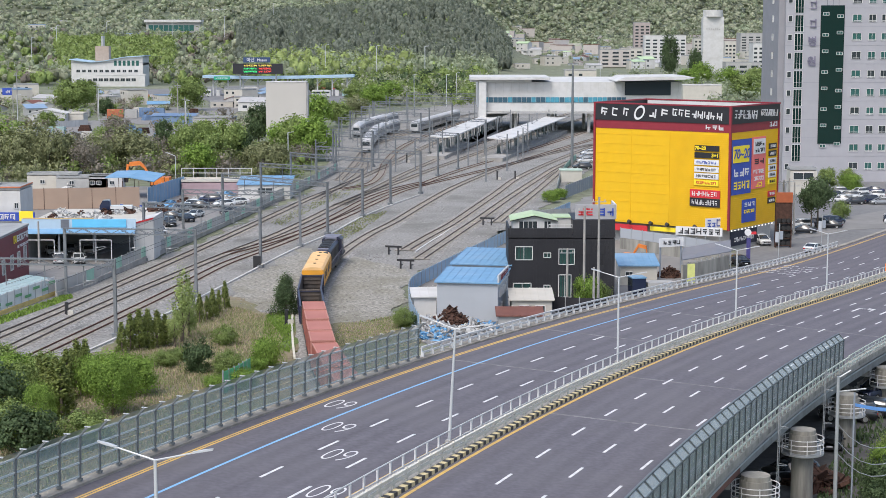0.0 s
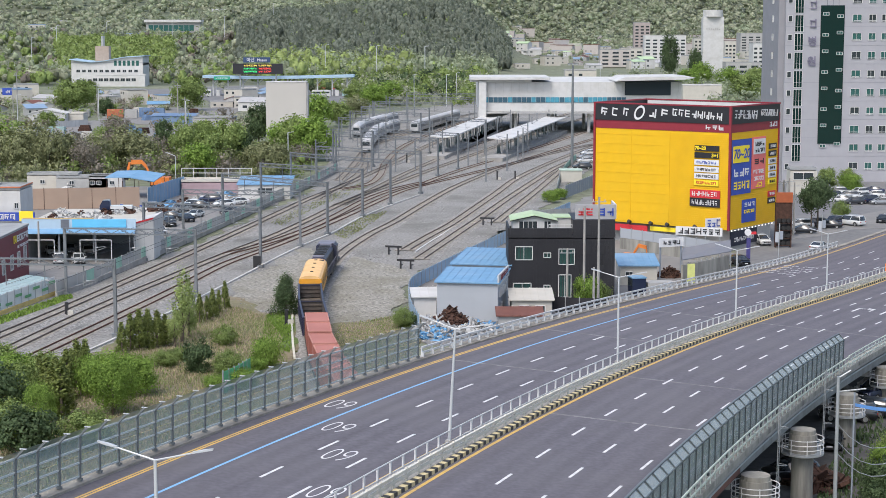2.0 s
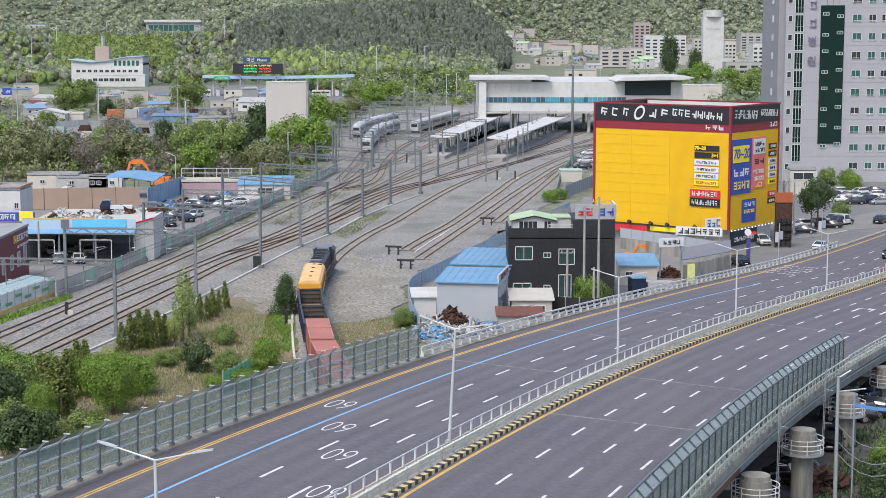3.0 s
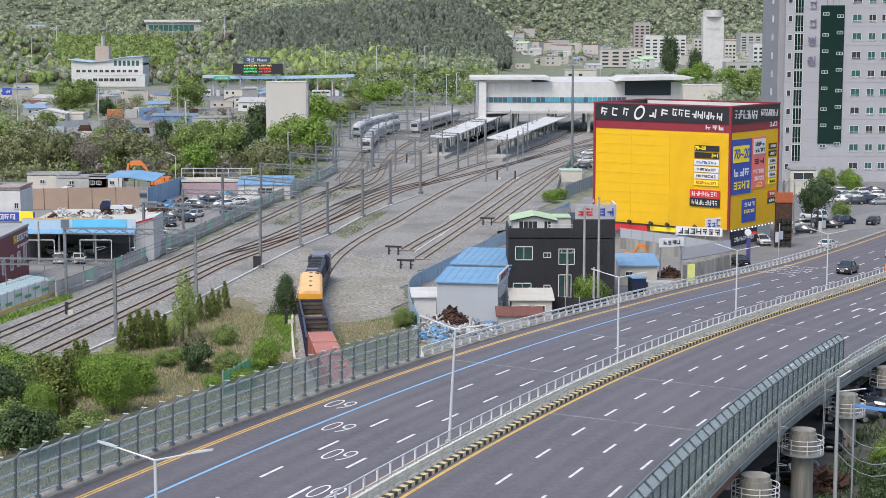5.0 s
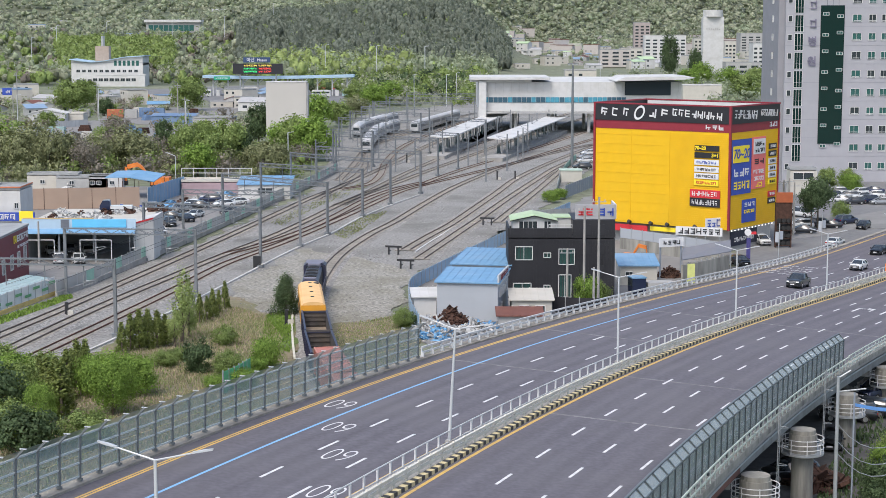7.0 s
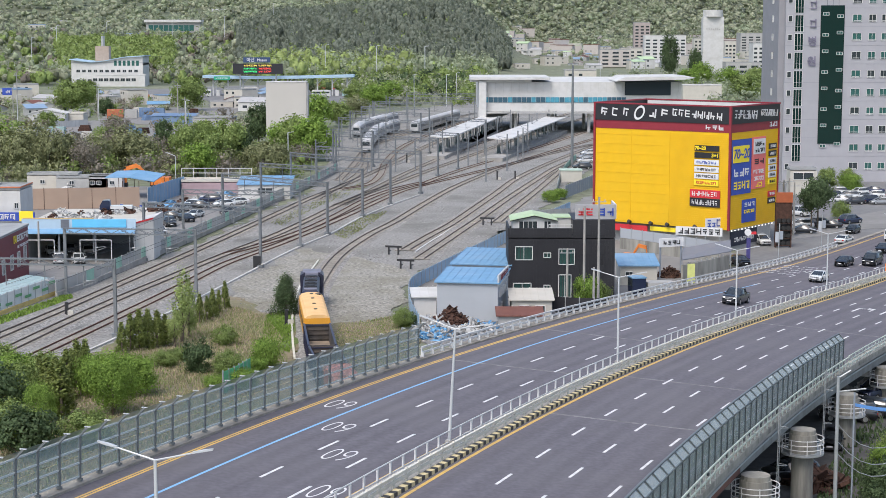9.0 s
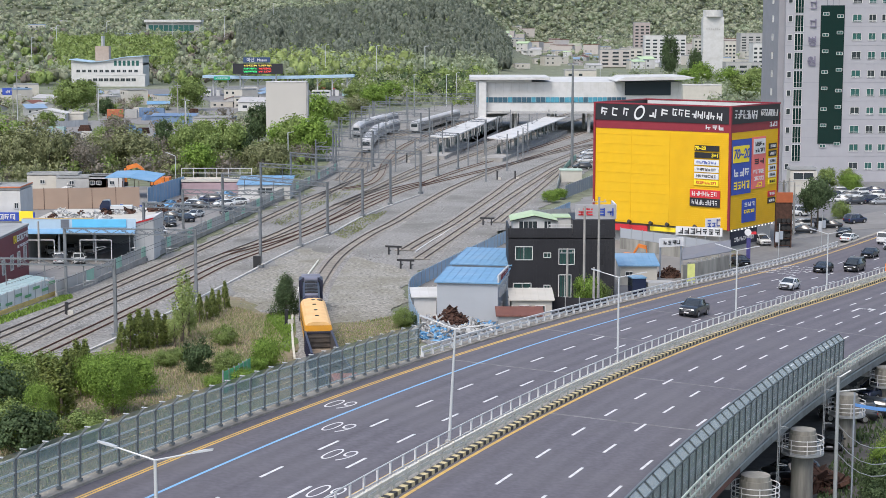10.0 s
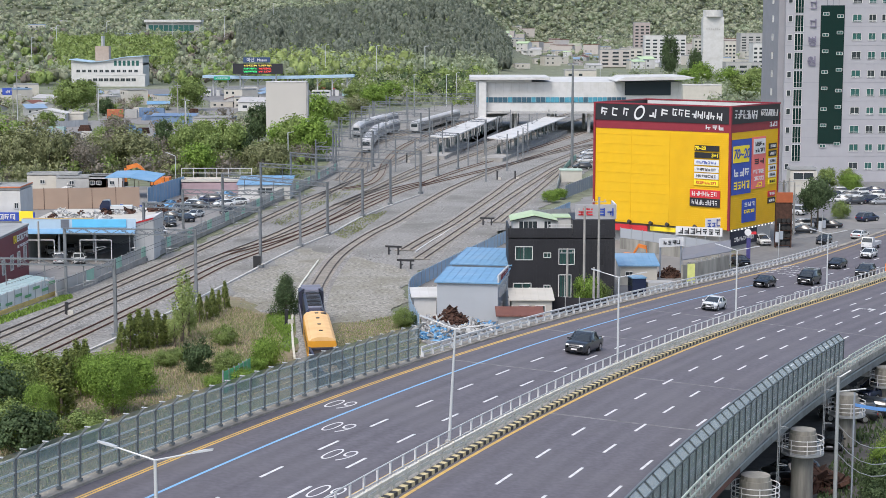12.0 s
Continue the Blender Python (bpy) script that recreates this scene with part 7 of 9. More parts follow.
# ---- the town beyond ----
TOWN_WALLS = (WHITE_WALL, CREAM_WALL, GREY_WALL, mat("pinkish_wall", (0.42, 0.39, 0.365), 0.85, var=0.06, scale=0.4))
TOWN_ROOFS = (GREY_ROOF, mat("faded_blue_roof", (0.20, 0.29, 0.40), 0.7, var=0.1, scale=0.5), RED_ROOF, GREEN_ROOF, mat("pale_grey_roof", (0.36, 0.36, 0.36), 0.8, var=0.1, scale=0.5))


def town_house(i, w, d, h, shape):
    wins = tuple(("f", w * (j + 0.5) / 3, z, w / 9, 0.95) for j in range(2) for z in np.arange(1.8, min(h - 1, 7.5), 3.0))
    wall, roof = TOWN_WALLS[i % 4], TOWN_ROOFS[i % 5]
    words = ("white", "cream", "grey", "pinkish")[i % 4], ("grey", "blue", "red", "green", "pale grey")[i % 5]
    e = block("house", (0, -600 - 30 * i), 0, w, d, h, wall, roof, f"small {words[0]} house with a {words[1]} roof", "house", shape=shape, rise=1.4)
    for _, u, z, ww, hh in wins:
        Build().box(u, -0.03, z, ww, 0.12, hh).part("window", GLASS, e)
    return e


HOUSES = [town_house(i, *q) for i, q in enumerate(((9, 8, 3.2, "gable_x"), (12, 9, 6.2, "flat"), (10, 7, 3.0, "gable"), (14, 10, 9.0, "flat"), (16, 9, 3.6, "gable_x"), (11, 9, 6.0, "flat"), (8, 7, 3.0, "shed"), (18, 12, 12.0, "flat"), (10, 10, 6.0, "gable_x"), (13, 8, 3.4, "flat")))]


def settle(k, x, y, turn, scale=1.0, group=""):
    ob = copy_thing(HOUSES[k], pose(x, y, float(ground_height(np.array(x), np.array(y))) - 0.2, 0, 0, turn))
    ob.scale = (scale, scale, scale)
    return tagged(ob, group=group)


for x, y in zip(*scatter(150, 1.6, 11.2, 1350, 2500, 0.7)):
    settle(random.choice((0, 1, 2, 5, 4, 8, 5, 9, 6)), float(x), float(y), random.uniform(-30, 30), random.uniform(0.8, 1.35), "houses of the town")
for x, y in zip(*scatter(70, 2.0, 11.2, 2000, 2700, 0.7)):
    settle(random.choice((1, 3, 5, 7, 8)), float(x), float(y), random.uniform(-30, 30), random.uniform(0.9, 1.4), "houses of the town")
for x, y in zip(*scatter(26, -15.5, -6.0, 690, 880, 0.8)):
    settle(random.choice((0, 2, 4, 6, 9, 4, 1, 5)), float(x), float(y), random.uniform(-70, 70), random.uniform(0.65, 1.15), "houses beyond the tracks")
for x, y in zip(*scatter(14, -15.5, -8.0, 1500, 2300, 0.8)):
    settle(random.choice((4, 9, 1)), float(x), float(y), random.uniform(-35, 35), random.uniform(1.0, 1.6), "houses on the slopes")
for (x, y), k, s, t in zip([(-312.0, 2338.0), (81.0, 1144.0)], (4, 9), (2.0, 1.6), (5, 0)):
    settle(k, x, y, t, s, "houses on the slopes")

hx, hy = (-350.0, 2038.0)
e = block("slope_hall", (hx, hy), -2, 64, 18, 12.5, GREY_WALL, WHITE_WALL, "long pale hall with a glass front on the slope", "hall")
e.location.z = float(ground_height(np.array(hx), np.array(hy))) - 0.5
for i in range(9):
    Build().box(6 + 6 * i, -0.1, 5.0, 5.4, 0.25, 7.0).part("window", GLASS_TEAL, e)
Build().box(32, 8, 13.3, 67, 21, 3.0).part("roof_edge", WHITE_WALL, e)
for ang, rad in ((-12.6, 1420), (-11.0, 1500), (-7.2, 1520), (-5.6, 1560), (-13.4, 1300), (-3.9, 1180), (-2.2, 1150), (-0.6, 1120), (-8.9, 1560), (-7.9, 1600)):
    x, y = rad * sin(radians(ang)), rad * cos(radians(ang))
    lp = thing("light_pole", pose(x, y, float(ground_height(np.array(x), np.array(y))) - 0.3), "slim pale steel light pole on the slope", "light pole", "far light poles")
    Build().rod((0, 0, 0), (0, 0, 22), 0.22, 6).part("pole", LAMP_GREY, lp)
    Build().rod((0, 0, 22), (2.5, 0, 22.4), 0.16, 6).part("arm", LAMP_GREY, lp)

# yards and sheds between the railway and the toll road
patch("dirt_lot", [(-140, 530), (-148, 600), (-130, 640), (-108, 600), (-104, 470), (-116, 470)], 0.02, PALE_LOT, "pale bare earth and concrete of a storage yard", "yard")
patch("dirt_lot", [(-130, 645), (-136, 740), (-86, 740), (-78, 600), (-84, 480), (-98, 490), (-104, 610)], 0.02, PALE_LOT, "pale bare earth between sheds", "yard")
patch("toll_road", [(-175, 840), (-190, 905), (-128, 1010), (-20, 1060), (-24, 760), (-60, 735), (-100, 740), (-112, 820)], 0.04, LOT, "wide grey asphalt of the toll plaza", "road")
block("storage_hall", (-146.0, 604.0), 4, 13, 12, 4.2, WHITE_WALL, WHITE_WALL, "white gabled storage hall in the yard", "hall", (("f", 3, 2.2, 1.6, 1.6), ("f", 9.5, 2.2, 1.6, 1.6)), shape="gable", rise=1.4)
block("storage_annexe", (-134.6, 612.0), 0, 6.5, 8, 3.6, CREAM_WALL, CREAM_WALL, "cream annexe beside the storage hall", "shed")
panel_fence("yard_screen", [(-133.0, 590.0), (-129.5, 596.0), (-125.0, 606.0)], 2.2, 2.5, WHITE_WALL, "white panel screen round the storage yard")
panel_fence("court_screen", [(-124.0, 548.0), (-115.0, 520.0), (-108.0, 480.0)], 3.0, 5.0, GREY_WALL, "pale concrete screen wall of a storage yard")
panel_fence("court_screen", [(-108.0, 480.0), (-105.8, 487.0), (-103.4, 494.0)], 4.6, 3.0, WHITE_WALL, "tall pale concrete screen wall of a storage yard")
CONTAINER_TEAL = mat("faded_teal_steel", (0.28, 0.42, 0.40), 0.6, var=0.08, scale=0.6, stain=(0.3, 0.3, 0.28), amount=0.5)
CONTAINER_ORANGE = mat("faded_orange_steel", (0.42, 0.13, 0.06), 0.6, var=0.08, scale=0.6, stain=(0.3, 0.12, 0.08), amount=0.5)
DULL_BLUE = mat("faded_blue_steel", (0.13, 0.21, 0.34), 0.6, var=0.08, scale=0.6, stain=(0.2, 0.25, 0.3), amount=0.5)


def storage_box(x, y, turn, w, h, material, label):
    """A steel storage container with ribbed sides and two door leaves."""
    e = thing("storage_container", pose(x, y, 0, 0, 0, turn), label, "container", "storage containers")
    Build().box(0, 0, h / 2 + 0.1, w, 2.5, h).part("shell", material, e)
    b = Build()
    for u in np.arange(-w / 2 + 0.3, w / 2, 0.6):
        b.box(u, -1.27, h / 2 + 0.1, 0.25, 0.06, h - 0.3)
    b.part("ribs", material, e)
    for k in (-0.6, 0.6):
        Build().box(w / 2 + 0.03, k, h / 2 + 0.1, 0.06, 1.1, h - 0.2).part("door_leaf", material, e)


for x, y, turn, w, h, m, label in ((-130.0, 546.0, 5, 6, 2.6, CONTAINER_TEAL, "faded teal storage container"), (-124.0, 552.0, -4, 5, 2.6, CONTAINER_TEAL, "faded teal storage container"), (-126.8, 541.0, 0, 6, 2.4, SHED_GREY, "pale grey storage container"),
                                    (-124.5, 653.0, 6, 6.0, 3.4, CONTAINER_ORANGE, "faded orange storage container"), (-118.6, 654.0, -3, 4.5, 3.2, GREY_WALL, "dull grey steel storage container"), (-113.5, 661.0, 8, 6.5, 3.6, DULL_BLUE, "faded blue storage container"), (-112.0, 672.0, 0, 6.0, 3.0, DULL_BLUE, "faded blue storage container"),
                                    (-91.0, 507.0, 70, 4.0, 4.6, BLUE_ROOF, "tall blue steel container among the trees"), (-140.0, 662.0, 0, 8.0, 2.8, GREY_WALL, "dull grey steel storage container")):
    storage_box(x, y, turn, w, h, m, label)
block("blue_roofed_shed", (-104.5, 616.0), 0, 15.5, 8, 2.8, DULL_BLUE, DULL_BLUE, "long dull blue shed in the yard", "shed", (), shape="shed", rise=0.6)
block("open_store", (-87.5, 600.0), -5, 14, 9, 2.8, GREY_WALL, GREY_ROOF, "low grey store with a flat roof", "shed", (("f", 3, 1.5, 1.6, 1.0), ("f", 9, 1.5, 1.6, 1.0)))
block("blue_tarp_hut", (-123.0, 716.0), 10, 9, 6, 2.6, CREAM_WALL, BLUE_ROOF, "hut under a bright blue sheet roof", "hut", (), shape="gable_x", rise=1.0)
for i, p in enumerate(((-120.0, 575.0), (-112.0, 540.0), (-110.0, 640.0), (-98.0, 560.0), (-92.0, 640.0), (-88.0, 530.0), (-100.0, 690.0), (-124.0, 700.0), (-106.0, 580.0))):
    scrap_kind = i % 3
    e = thing("pallet_stack", pose(*p, 0, 0, 0, 20 * i), ("rusty stack of boards in the yard", "pale stack of boards in the yard", "blue stack of crates in the yard")[scrap_kind], "stack", "stacks in the yards")
    for z in range(3):
        Build().box(0.1 * z, 0, 0.35 + 0.65 * z, 4.2 - 0.6 * z, 2.6, 0.6).part("bundle", (RUST, CREAM_WALL, DULL_BLUE)[scrap_kind], e)
# striped barrier and cars before the villa, trucks on the toll road
e = thing("works_barrier", pose(-152.0, 852.0, 0, 0, 0, 5), "orange and white plastic barrier along the toll road", "barrier")
for i in range(9):
    Build().box(1.5 * i, 0, 0.6, 1.45, 0.6, 1.2).part("segment", (CONTAINER_ORANGE, WHITE_WALL)[i % 2], e)
for x, y, turn, w, h, m, label in ((-118.0, 850.0, 4, 7, 3.4, WHITE_WALL, "white box truck on the toll road"), (-100.0, 890.0, 0, 8, 3.2, WHITE_WALL, "white box truck on the toll road"), (-82.0, 940.0, 0, 10, 3.0, WHITE_WALL, "white coach parked at the toll plaza"),
                                    (-64.0, 945.0, 0, 9, 3.0, SIGN_RED, "red coach parked at the toll plaza"), (-52.0, 950.0, 3, 9, 3.0, WHITE_WALL, "white coach parked at the toll plaza"), (-60.0, 850.0, 0, 9, 3.0, WHITE_WALL, "white coach parked at the toll plaza"), (-46.0, 855.0, 0, 8, 3.0, CONTAINER_TEAL, "green coach parked at the toll plaza")):
    e = thing("coach", pose(x, y, 0.04, 0, 0, turn), label, "coach", "vehicles at the toll plaza")
    Build().box(0, 0, h / 2 + 0.45, w, 2.5, h).part("body", m, e)
    Build().box(0, -1.28, h * 0.62 + 0.45, w - 1, 0.06, h * 0.28).part("window_band", GLASS, e)
    for u in (-w / 2 + 1.4, w / 2 - 1.4):
        Build().rod((u, -1.2, 0.48), (u, 1.2, 0.48), 0.48, 12).part("wheel", TYRE, e)
# blue direction sign, poles and lamps
ds = thing("direction_sign", pose(-176.0, 695.0, 0), "blue direction sign with a white mark on a pole", "sign")
Build().box(0, 0, 8.6, 3.8, 0.2, 2.8).part("board", SIGN_BLUE, ds)
bars_text(ds, pose(0.3, -0.15, 8.6), 2.0, 1.4, 2, SIGN_WHITE, seed=150)
Build().rod((2.2, 0.2, 0), (2.2, 0.2, 10.5), 0.15, 8).part("post", GALV, ds)
for (x, y), h in zip(((-132.8, 660.8), (-101.9, 660.8), (-91.2, 607.8), (-153.9, 622.0), (-160.0, 640.0)), (13, 13, 10, 18, 12)):
    e = thing("utility_pole", pose(x, y, 0), "tall grey utility pole with a crossarm", "utility pole", "utility poles")
    Build().rod((0, 0, -0.3), (0, 0, h), 0.22, 8, 0.15).part("pole", CONCRETE, e)
    Build().box(0, 0, h - 0.8, 2.4, 0.14, 0.14).part("crossarm", GALV, e)
for x, y, k in ((-81.2, 411.2, -1), (-60.7, 388.4, -1)):
    e = thing("yard_lamp", pose(x, y, 0), "white curved yard lamp behind the breaker's yard", "street lamp", "yard lamps")
    Build().rod((0, 0, 0), (0, 0, 5.6), 0.09, 8).part("pole", LAMP_GREY, e)
    Build().rod((0, 0, 5.6), (k * 1.7, 0, 6.3), 0.07, 6).part("arm", LAMP_GREY, e)
    Build().box(k * 1.9, 0, 6.32, 0.6, 0.25, 0.12).part("lamp_head", LAMP_GREY, e)

# grain silo tower and blocks of flats
x, y = (176.0, 1169.3)
e = thing("silo_tower", pose(x, y, 0), "tall white silo tower with rounded sides", "silo")
sx = 14.08
sh = 45.67
for i in range(3):
    Build().rod((sx * (0.2 + 0.3 * i), 5, 0), (sx * (0.2 + 0.3 * i), 5, sh * 0.9), sx * 0.2, 20).part("silo_cell", WHITE_WALL, e)
Build().box(sx / 2, 5, sh * 0.45, sx, 8, sh * 0.9).part("shaft", WHITE_WALL, e)
Build().rod((sx / 2, 5, sh * 0.9), (sx / 2, 5, sh), sx * 0.48, 24).part("head", WHITE_WALL, e)
bars_text(e, pose(sx / 2, 0.8, sh * 0.72), sx * 0.7, 1.6, 5, GREY_WALL, seed=140)
for px_x, px_y, w, d, h, mm in ((190.6, 1634.8) + (20.2, 14, 26, WHITE_WALL), (212.0, 1634.8) + (18.07, 14, 26, WHITE_WALL), (192.7, 1741.2) + (15.85, 14, 38, mat("brownish_flats", (0.36, 0.31, 0.29), 0.85, var=0.06, scale=0.3)), (136.4, 1497.3) + (26.78, 16, 14, TOWN_WALLS[3]), (158.5, 1540.5) + (20.04, 16, 15, CREAM_WALL),
                                   (183.7, 1120.2) + (22.61, 14, 11, GREY_WALL), (358.1, 2079.7) + (33.81, 30, 26, GREY_WALL), (230.2, 1281.7) + (11.68, 18, 22, WHITE_WALL), (217.8, 1497.3) + (9.74, 14, 24, CREAM_WALL), (237.7, 1456.5) + (9.47, 14, 22, CREAM_WALL)):
    n = max(3, int(w / 7))
    e = block("apartment_block", (px_x, px_y), 0, w, d, h, mm, GREY_ROOF, "distant block of flats with rows of windows", "apartment block", (), "blocks of the town")
    for j in range(n):
        for z in np.arange(2.2, h - 1.5, 3.2):
            Build().box(w * (j + 0.5) / n, -0.04, z, w / n * 0.6, 0.14, 1.5).part("window", GLASS, e)
x, y = (102.3, 733.9)
block("lift_shed", (x, y), 0, 16.5, 8, 9.5, CREAM_WALL, WHITE_WALL, "plain pale shed behind the store", "shed")
for ob in [*MODELS.values(), *HOUSES]:
    for o in (*ob.children_recursive, ob):
        bpy.data.objects.remove(o)



# ---- road vehicles ----
def paint(name, color, rough=0.28, metal=0.3):
    m = mat(name, color, rough, metal, var=0.03, scale=2)
    m.node_tree.nodes["Principled BSDF"].inputs["Coat Weight"].default_value = 0.6
    return m


CAR_WHITE = paint("white_car_paint", (0.60, 0.61, 0.61), metal=0.0)
CAR_BLACK = paint("black_car_paint", (0.010, 0.011, 0.013), metal=0.0)
CAR_DARK = paint("dark_grey_car_paint", (0.02, 0.023, 0.028), metal=0.0)
CAR_SILVER = paint("silver_car_paint", (0.38, 0.39, 0.40), metal=0.5)
CAR_NAVY = paint("navy_car_paint", (0.02, 0.03, 0.07))
LIGHTS_ON = glow_mat("lit_headlamp", (1.0, 0.98, 0.95), 0.8)
LIGHTS_OFF = mat("clear_lamp_lens", (0.55, 0.56, 0.58), 0.15, 0.2)
TAIL = mat("red_tail_lens", (0.35, 0.01, 0.01), 0.2)
PLATE = mat("white_plate", (0.7, 0.7, 0.7), 0.5)

# half outlines: (y from tail to nose, sill z, belt half width, belt z)
CAR_GLASS = glass_mat("car_glass", (0.03, 0.036, 0.04), 0.03)
CAR_GLASS.node_tree.nodes["Principled BSDF"].inputs["Specular IOR Level"].default_value = 0.8
SHAPES = {
    "sedan": dict(l=4.7, w=1.84, belt=0.90, nose=0.76, tail=0.98, roof=1.42, cab=(-2.05, -0.95, 0.20, 1.35), bed=None),
    "suv": dict(l=4.7, w=1.90, belt=1.03, nose=0.98, tail=1.06, roof=1.66, cab=(-2.25, -1.7, 0.40, 1.35), bed=None),
    "pickup": dict(l=5.3, w=1.95, belt=1.10, nose=1.06, tail=1.12, roof=1.74, cab=(-1.1, -0.7, 0.45, 1.4), bed=(-2.5, -1.1)),
    "van": dict(l=5.1, w=1.95, belt=1.08, nose=1.0, tail=1.1, roof=1.86, cab=(-2.5, -2.2, 0.95, 1.95), bed=None),
    "compact": dict(l=4.3, w=1.72, belt=0.90, nose=0.78, tail=0.97, roof=1.42, cab=(-1.95, -0.95, 0.20, 1.3), bed=None),
    "hatch": dict(l=4.0, w=1.72, belt=0.95, nose=0.85, tail=0.98, roof=1.48, cab=(-1.95, -1.4, 0.35, 1.2), bed=None),
}


def car(kind, m, colour, label, lit=False, group="cars on the road", name="car", category="car", fine=True):
    """A car whose nose points along local y."""
    q = SHAPES[kind]
    L, W, z0 = q["l"], q["w"] / 2, 0.26
    e = thing(name, m, label, category, group)
    def ring(y, w, zt, zl=z0, k=0.84):
        half = [(w * 0.90, zl), (w * 0.98, zl + 0.12), (w, zl + 0.34), (w * 0.985, zt - 0.2), (w * 0.94, zt - 0.07), (w * k, zt - 0.015), (w * 0.45, zt + 0.02)]
        return [(x, y, z) for x, z in half] + [(-x, y, z) for x, z in half[::-1]]

    def put_smooth(b, name, material, angle=38):
        ob = new(name, b.smooth_data(name, angle, material))
        ob.parent = e
        return ob

    n, t = q["nose"], q["tail"]
    rings = [ring(-L / 2, W * 0.84, t - 0.16, 0.45), ring(-L / 2 + 0.1, W * 0.93, t - 0.06, 0.34), ring(-L / 2 + 0.35, W * 0.985, t), ring(-L / 2 + 0.9, W, t + 0.02), ring(q["cab"][0] + 0.4, W, q["belt"]), ring(q["cab"][3] - 0.1, W, q["belt"]),
             ring(q["cab"][3] + 0.25, W * 0.995, q["belt"] - 0.03), ring(L / 2 - 0.6, W * 0.97, n + 0.02), ring(L / 2 - 0.25, W * 0.92, n - 0.06), ring(L / 2 - 0.06, W * 0.83, n - 0.2, 0.34), ring(L / 2, W * 0.7, n - 0.3, 0.42)]
    put_smooth(Build().loft(rings), "body", colour)
    a, b2, c, d = q["cab"]
    zb, zr = q["belt"] - 0.03, q["roof"]
    slab = lambda y0, y1, w, z: [(-w, y0 + 0.12, z), (-w * 0.8, y0, z), (w * 0.8, y0, z), (w, y0 + 0.12, z), (w, y1 - 0.2, z), (w * 0.8, y1, z), (-w * 0.8, y1, z), (-w, y1 - 0.2, z)]
    put_smooth(Build().loft([slab(a, d, W * 0.91, zb), slab(a * 0.35 + b2 * 0.65, d * 0.35 + c * 0.65, W * 0.80, zr - 0.18), slab(b2, c, W * 0.73, zr - 0.05)]), "glasshouse", CAR_GLASS, 50)
    put_smooth(Build().loft([slab(b2 - 0.03, c + 0.06, W * 0.755, zr - 0.085), slab(b2, c, W * 0.73, zr - 0.03), slab(b2 + 0.15, c - 0.2, W * 0.55, zr), slab(b2 + 0.4, c - 0.5, W * 0.3, zr + 0.012)]), "roof", colour)
    for k in (-1, 1):
        for (y0, z1), (y1, z2) in (((d, zb), (c, zr - 0.05)), ((a, zb), (b2, zr - 0.05)), (((a + d) / 2 - 0.1, zb), ((b2 + c) / 2 - 0.1, zr - 0.05)))[:3 if fine else 1]:
            Build().rod((k * W * 0.91, y0, z1), (k * W * 0.73, y1, z2), 0.05, 5).part("pillar", colour, e)
        Build().box(k * (W + 0.1), d - 0.35, zb + 0.08, 0.2, 0.12, 0.15).part("wing_mirror", colour, e)
        Build().box(k * W * 0.62, L / 2 - 0.12, n - 0.24, W * 0.28, 0.22, 0.09).part("headlight", LIGHTS_ON if lit else LIGHTS_OFF, e)
        Build().box(k * W * 0.7, -L / 2 + 0.05, t - 0.26, W * 0.3, 0.14, 0.18).part("tail_light", TAIL, e)
        for y in (-L * 0.29, L * 0.3):
            r = 0.36 if kind in ("suv", "pickup", "van") else 0.32
            wh = thing("wheel", pose(k * (W - 0.12), y, r), "", "")
            wh.parent = e
            Build().rod((-0.13, 0, 0), (0.13, 0, 0), r, 18).part("tyre", TYRE, wh)
            if fine:
                Build().rod((k * (W - 0.3), y, r + 0.03), (k * (W + 0.004), y, r + 0.03), r + 0.05, 20).part("wheel_arch", BLACK, e)
            Build().rod((k * 0.12, 0, 0), (k * 0.145, 0, 0), r * 0.62, 12).part("rim", CHROME, wh)
    Build().box(0, L / 2 - 0.02, n - 0.42, W * 1.0, 0.08, 0.2).part("grille", BLACK, e)
    Build().box(0, L / 2 + 0.02, 0.5, 0.5, 0.05, 0.12).part("number_plate", PLATE, e)
    if q["bed"]:
        y0, y1 = q["bed"]
        Build().box(0, (y0 + y1) / 2, q["belt"] + 0.02, W * 1.6, y1 - y0, 0.06).part("load_bed", BLACK, e)
    if fine:
        Build().box(0, L / 2 - 0.05, 0.42, W * 1.5, 0.1, 0.16).part("lower_grille", BLACK, e)
        if kind == "pickup":
            Build().box(0, L / 2 + 0.015, n - 0.36, W * 1.0, 0.05, 0.05).part("grille_bar", CHROME, e)
    if kind in ("suv", "pickup", "van") and fine:
        for k in (-1, 1):
            Build().rod((k * W * 0.66, b2 + 0.2, zr + 0.04), (k * W * 0.66, c - 0.2, zr + 0.04), 0.03, 5).part("roof_rail", CHROME, e)
    return e


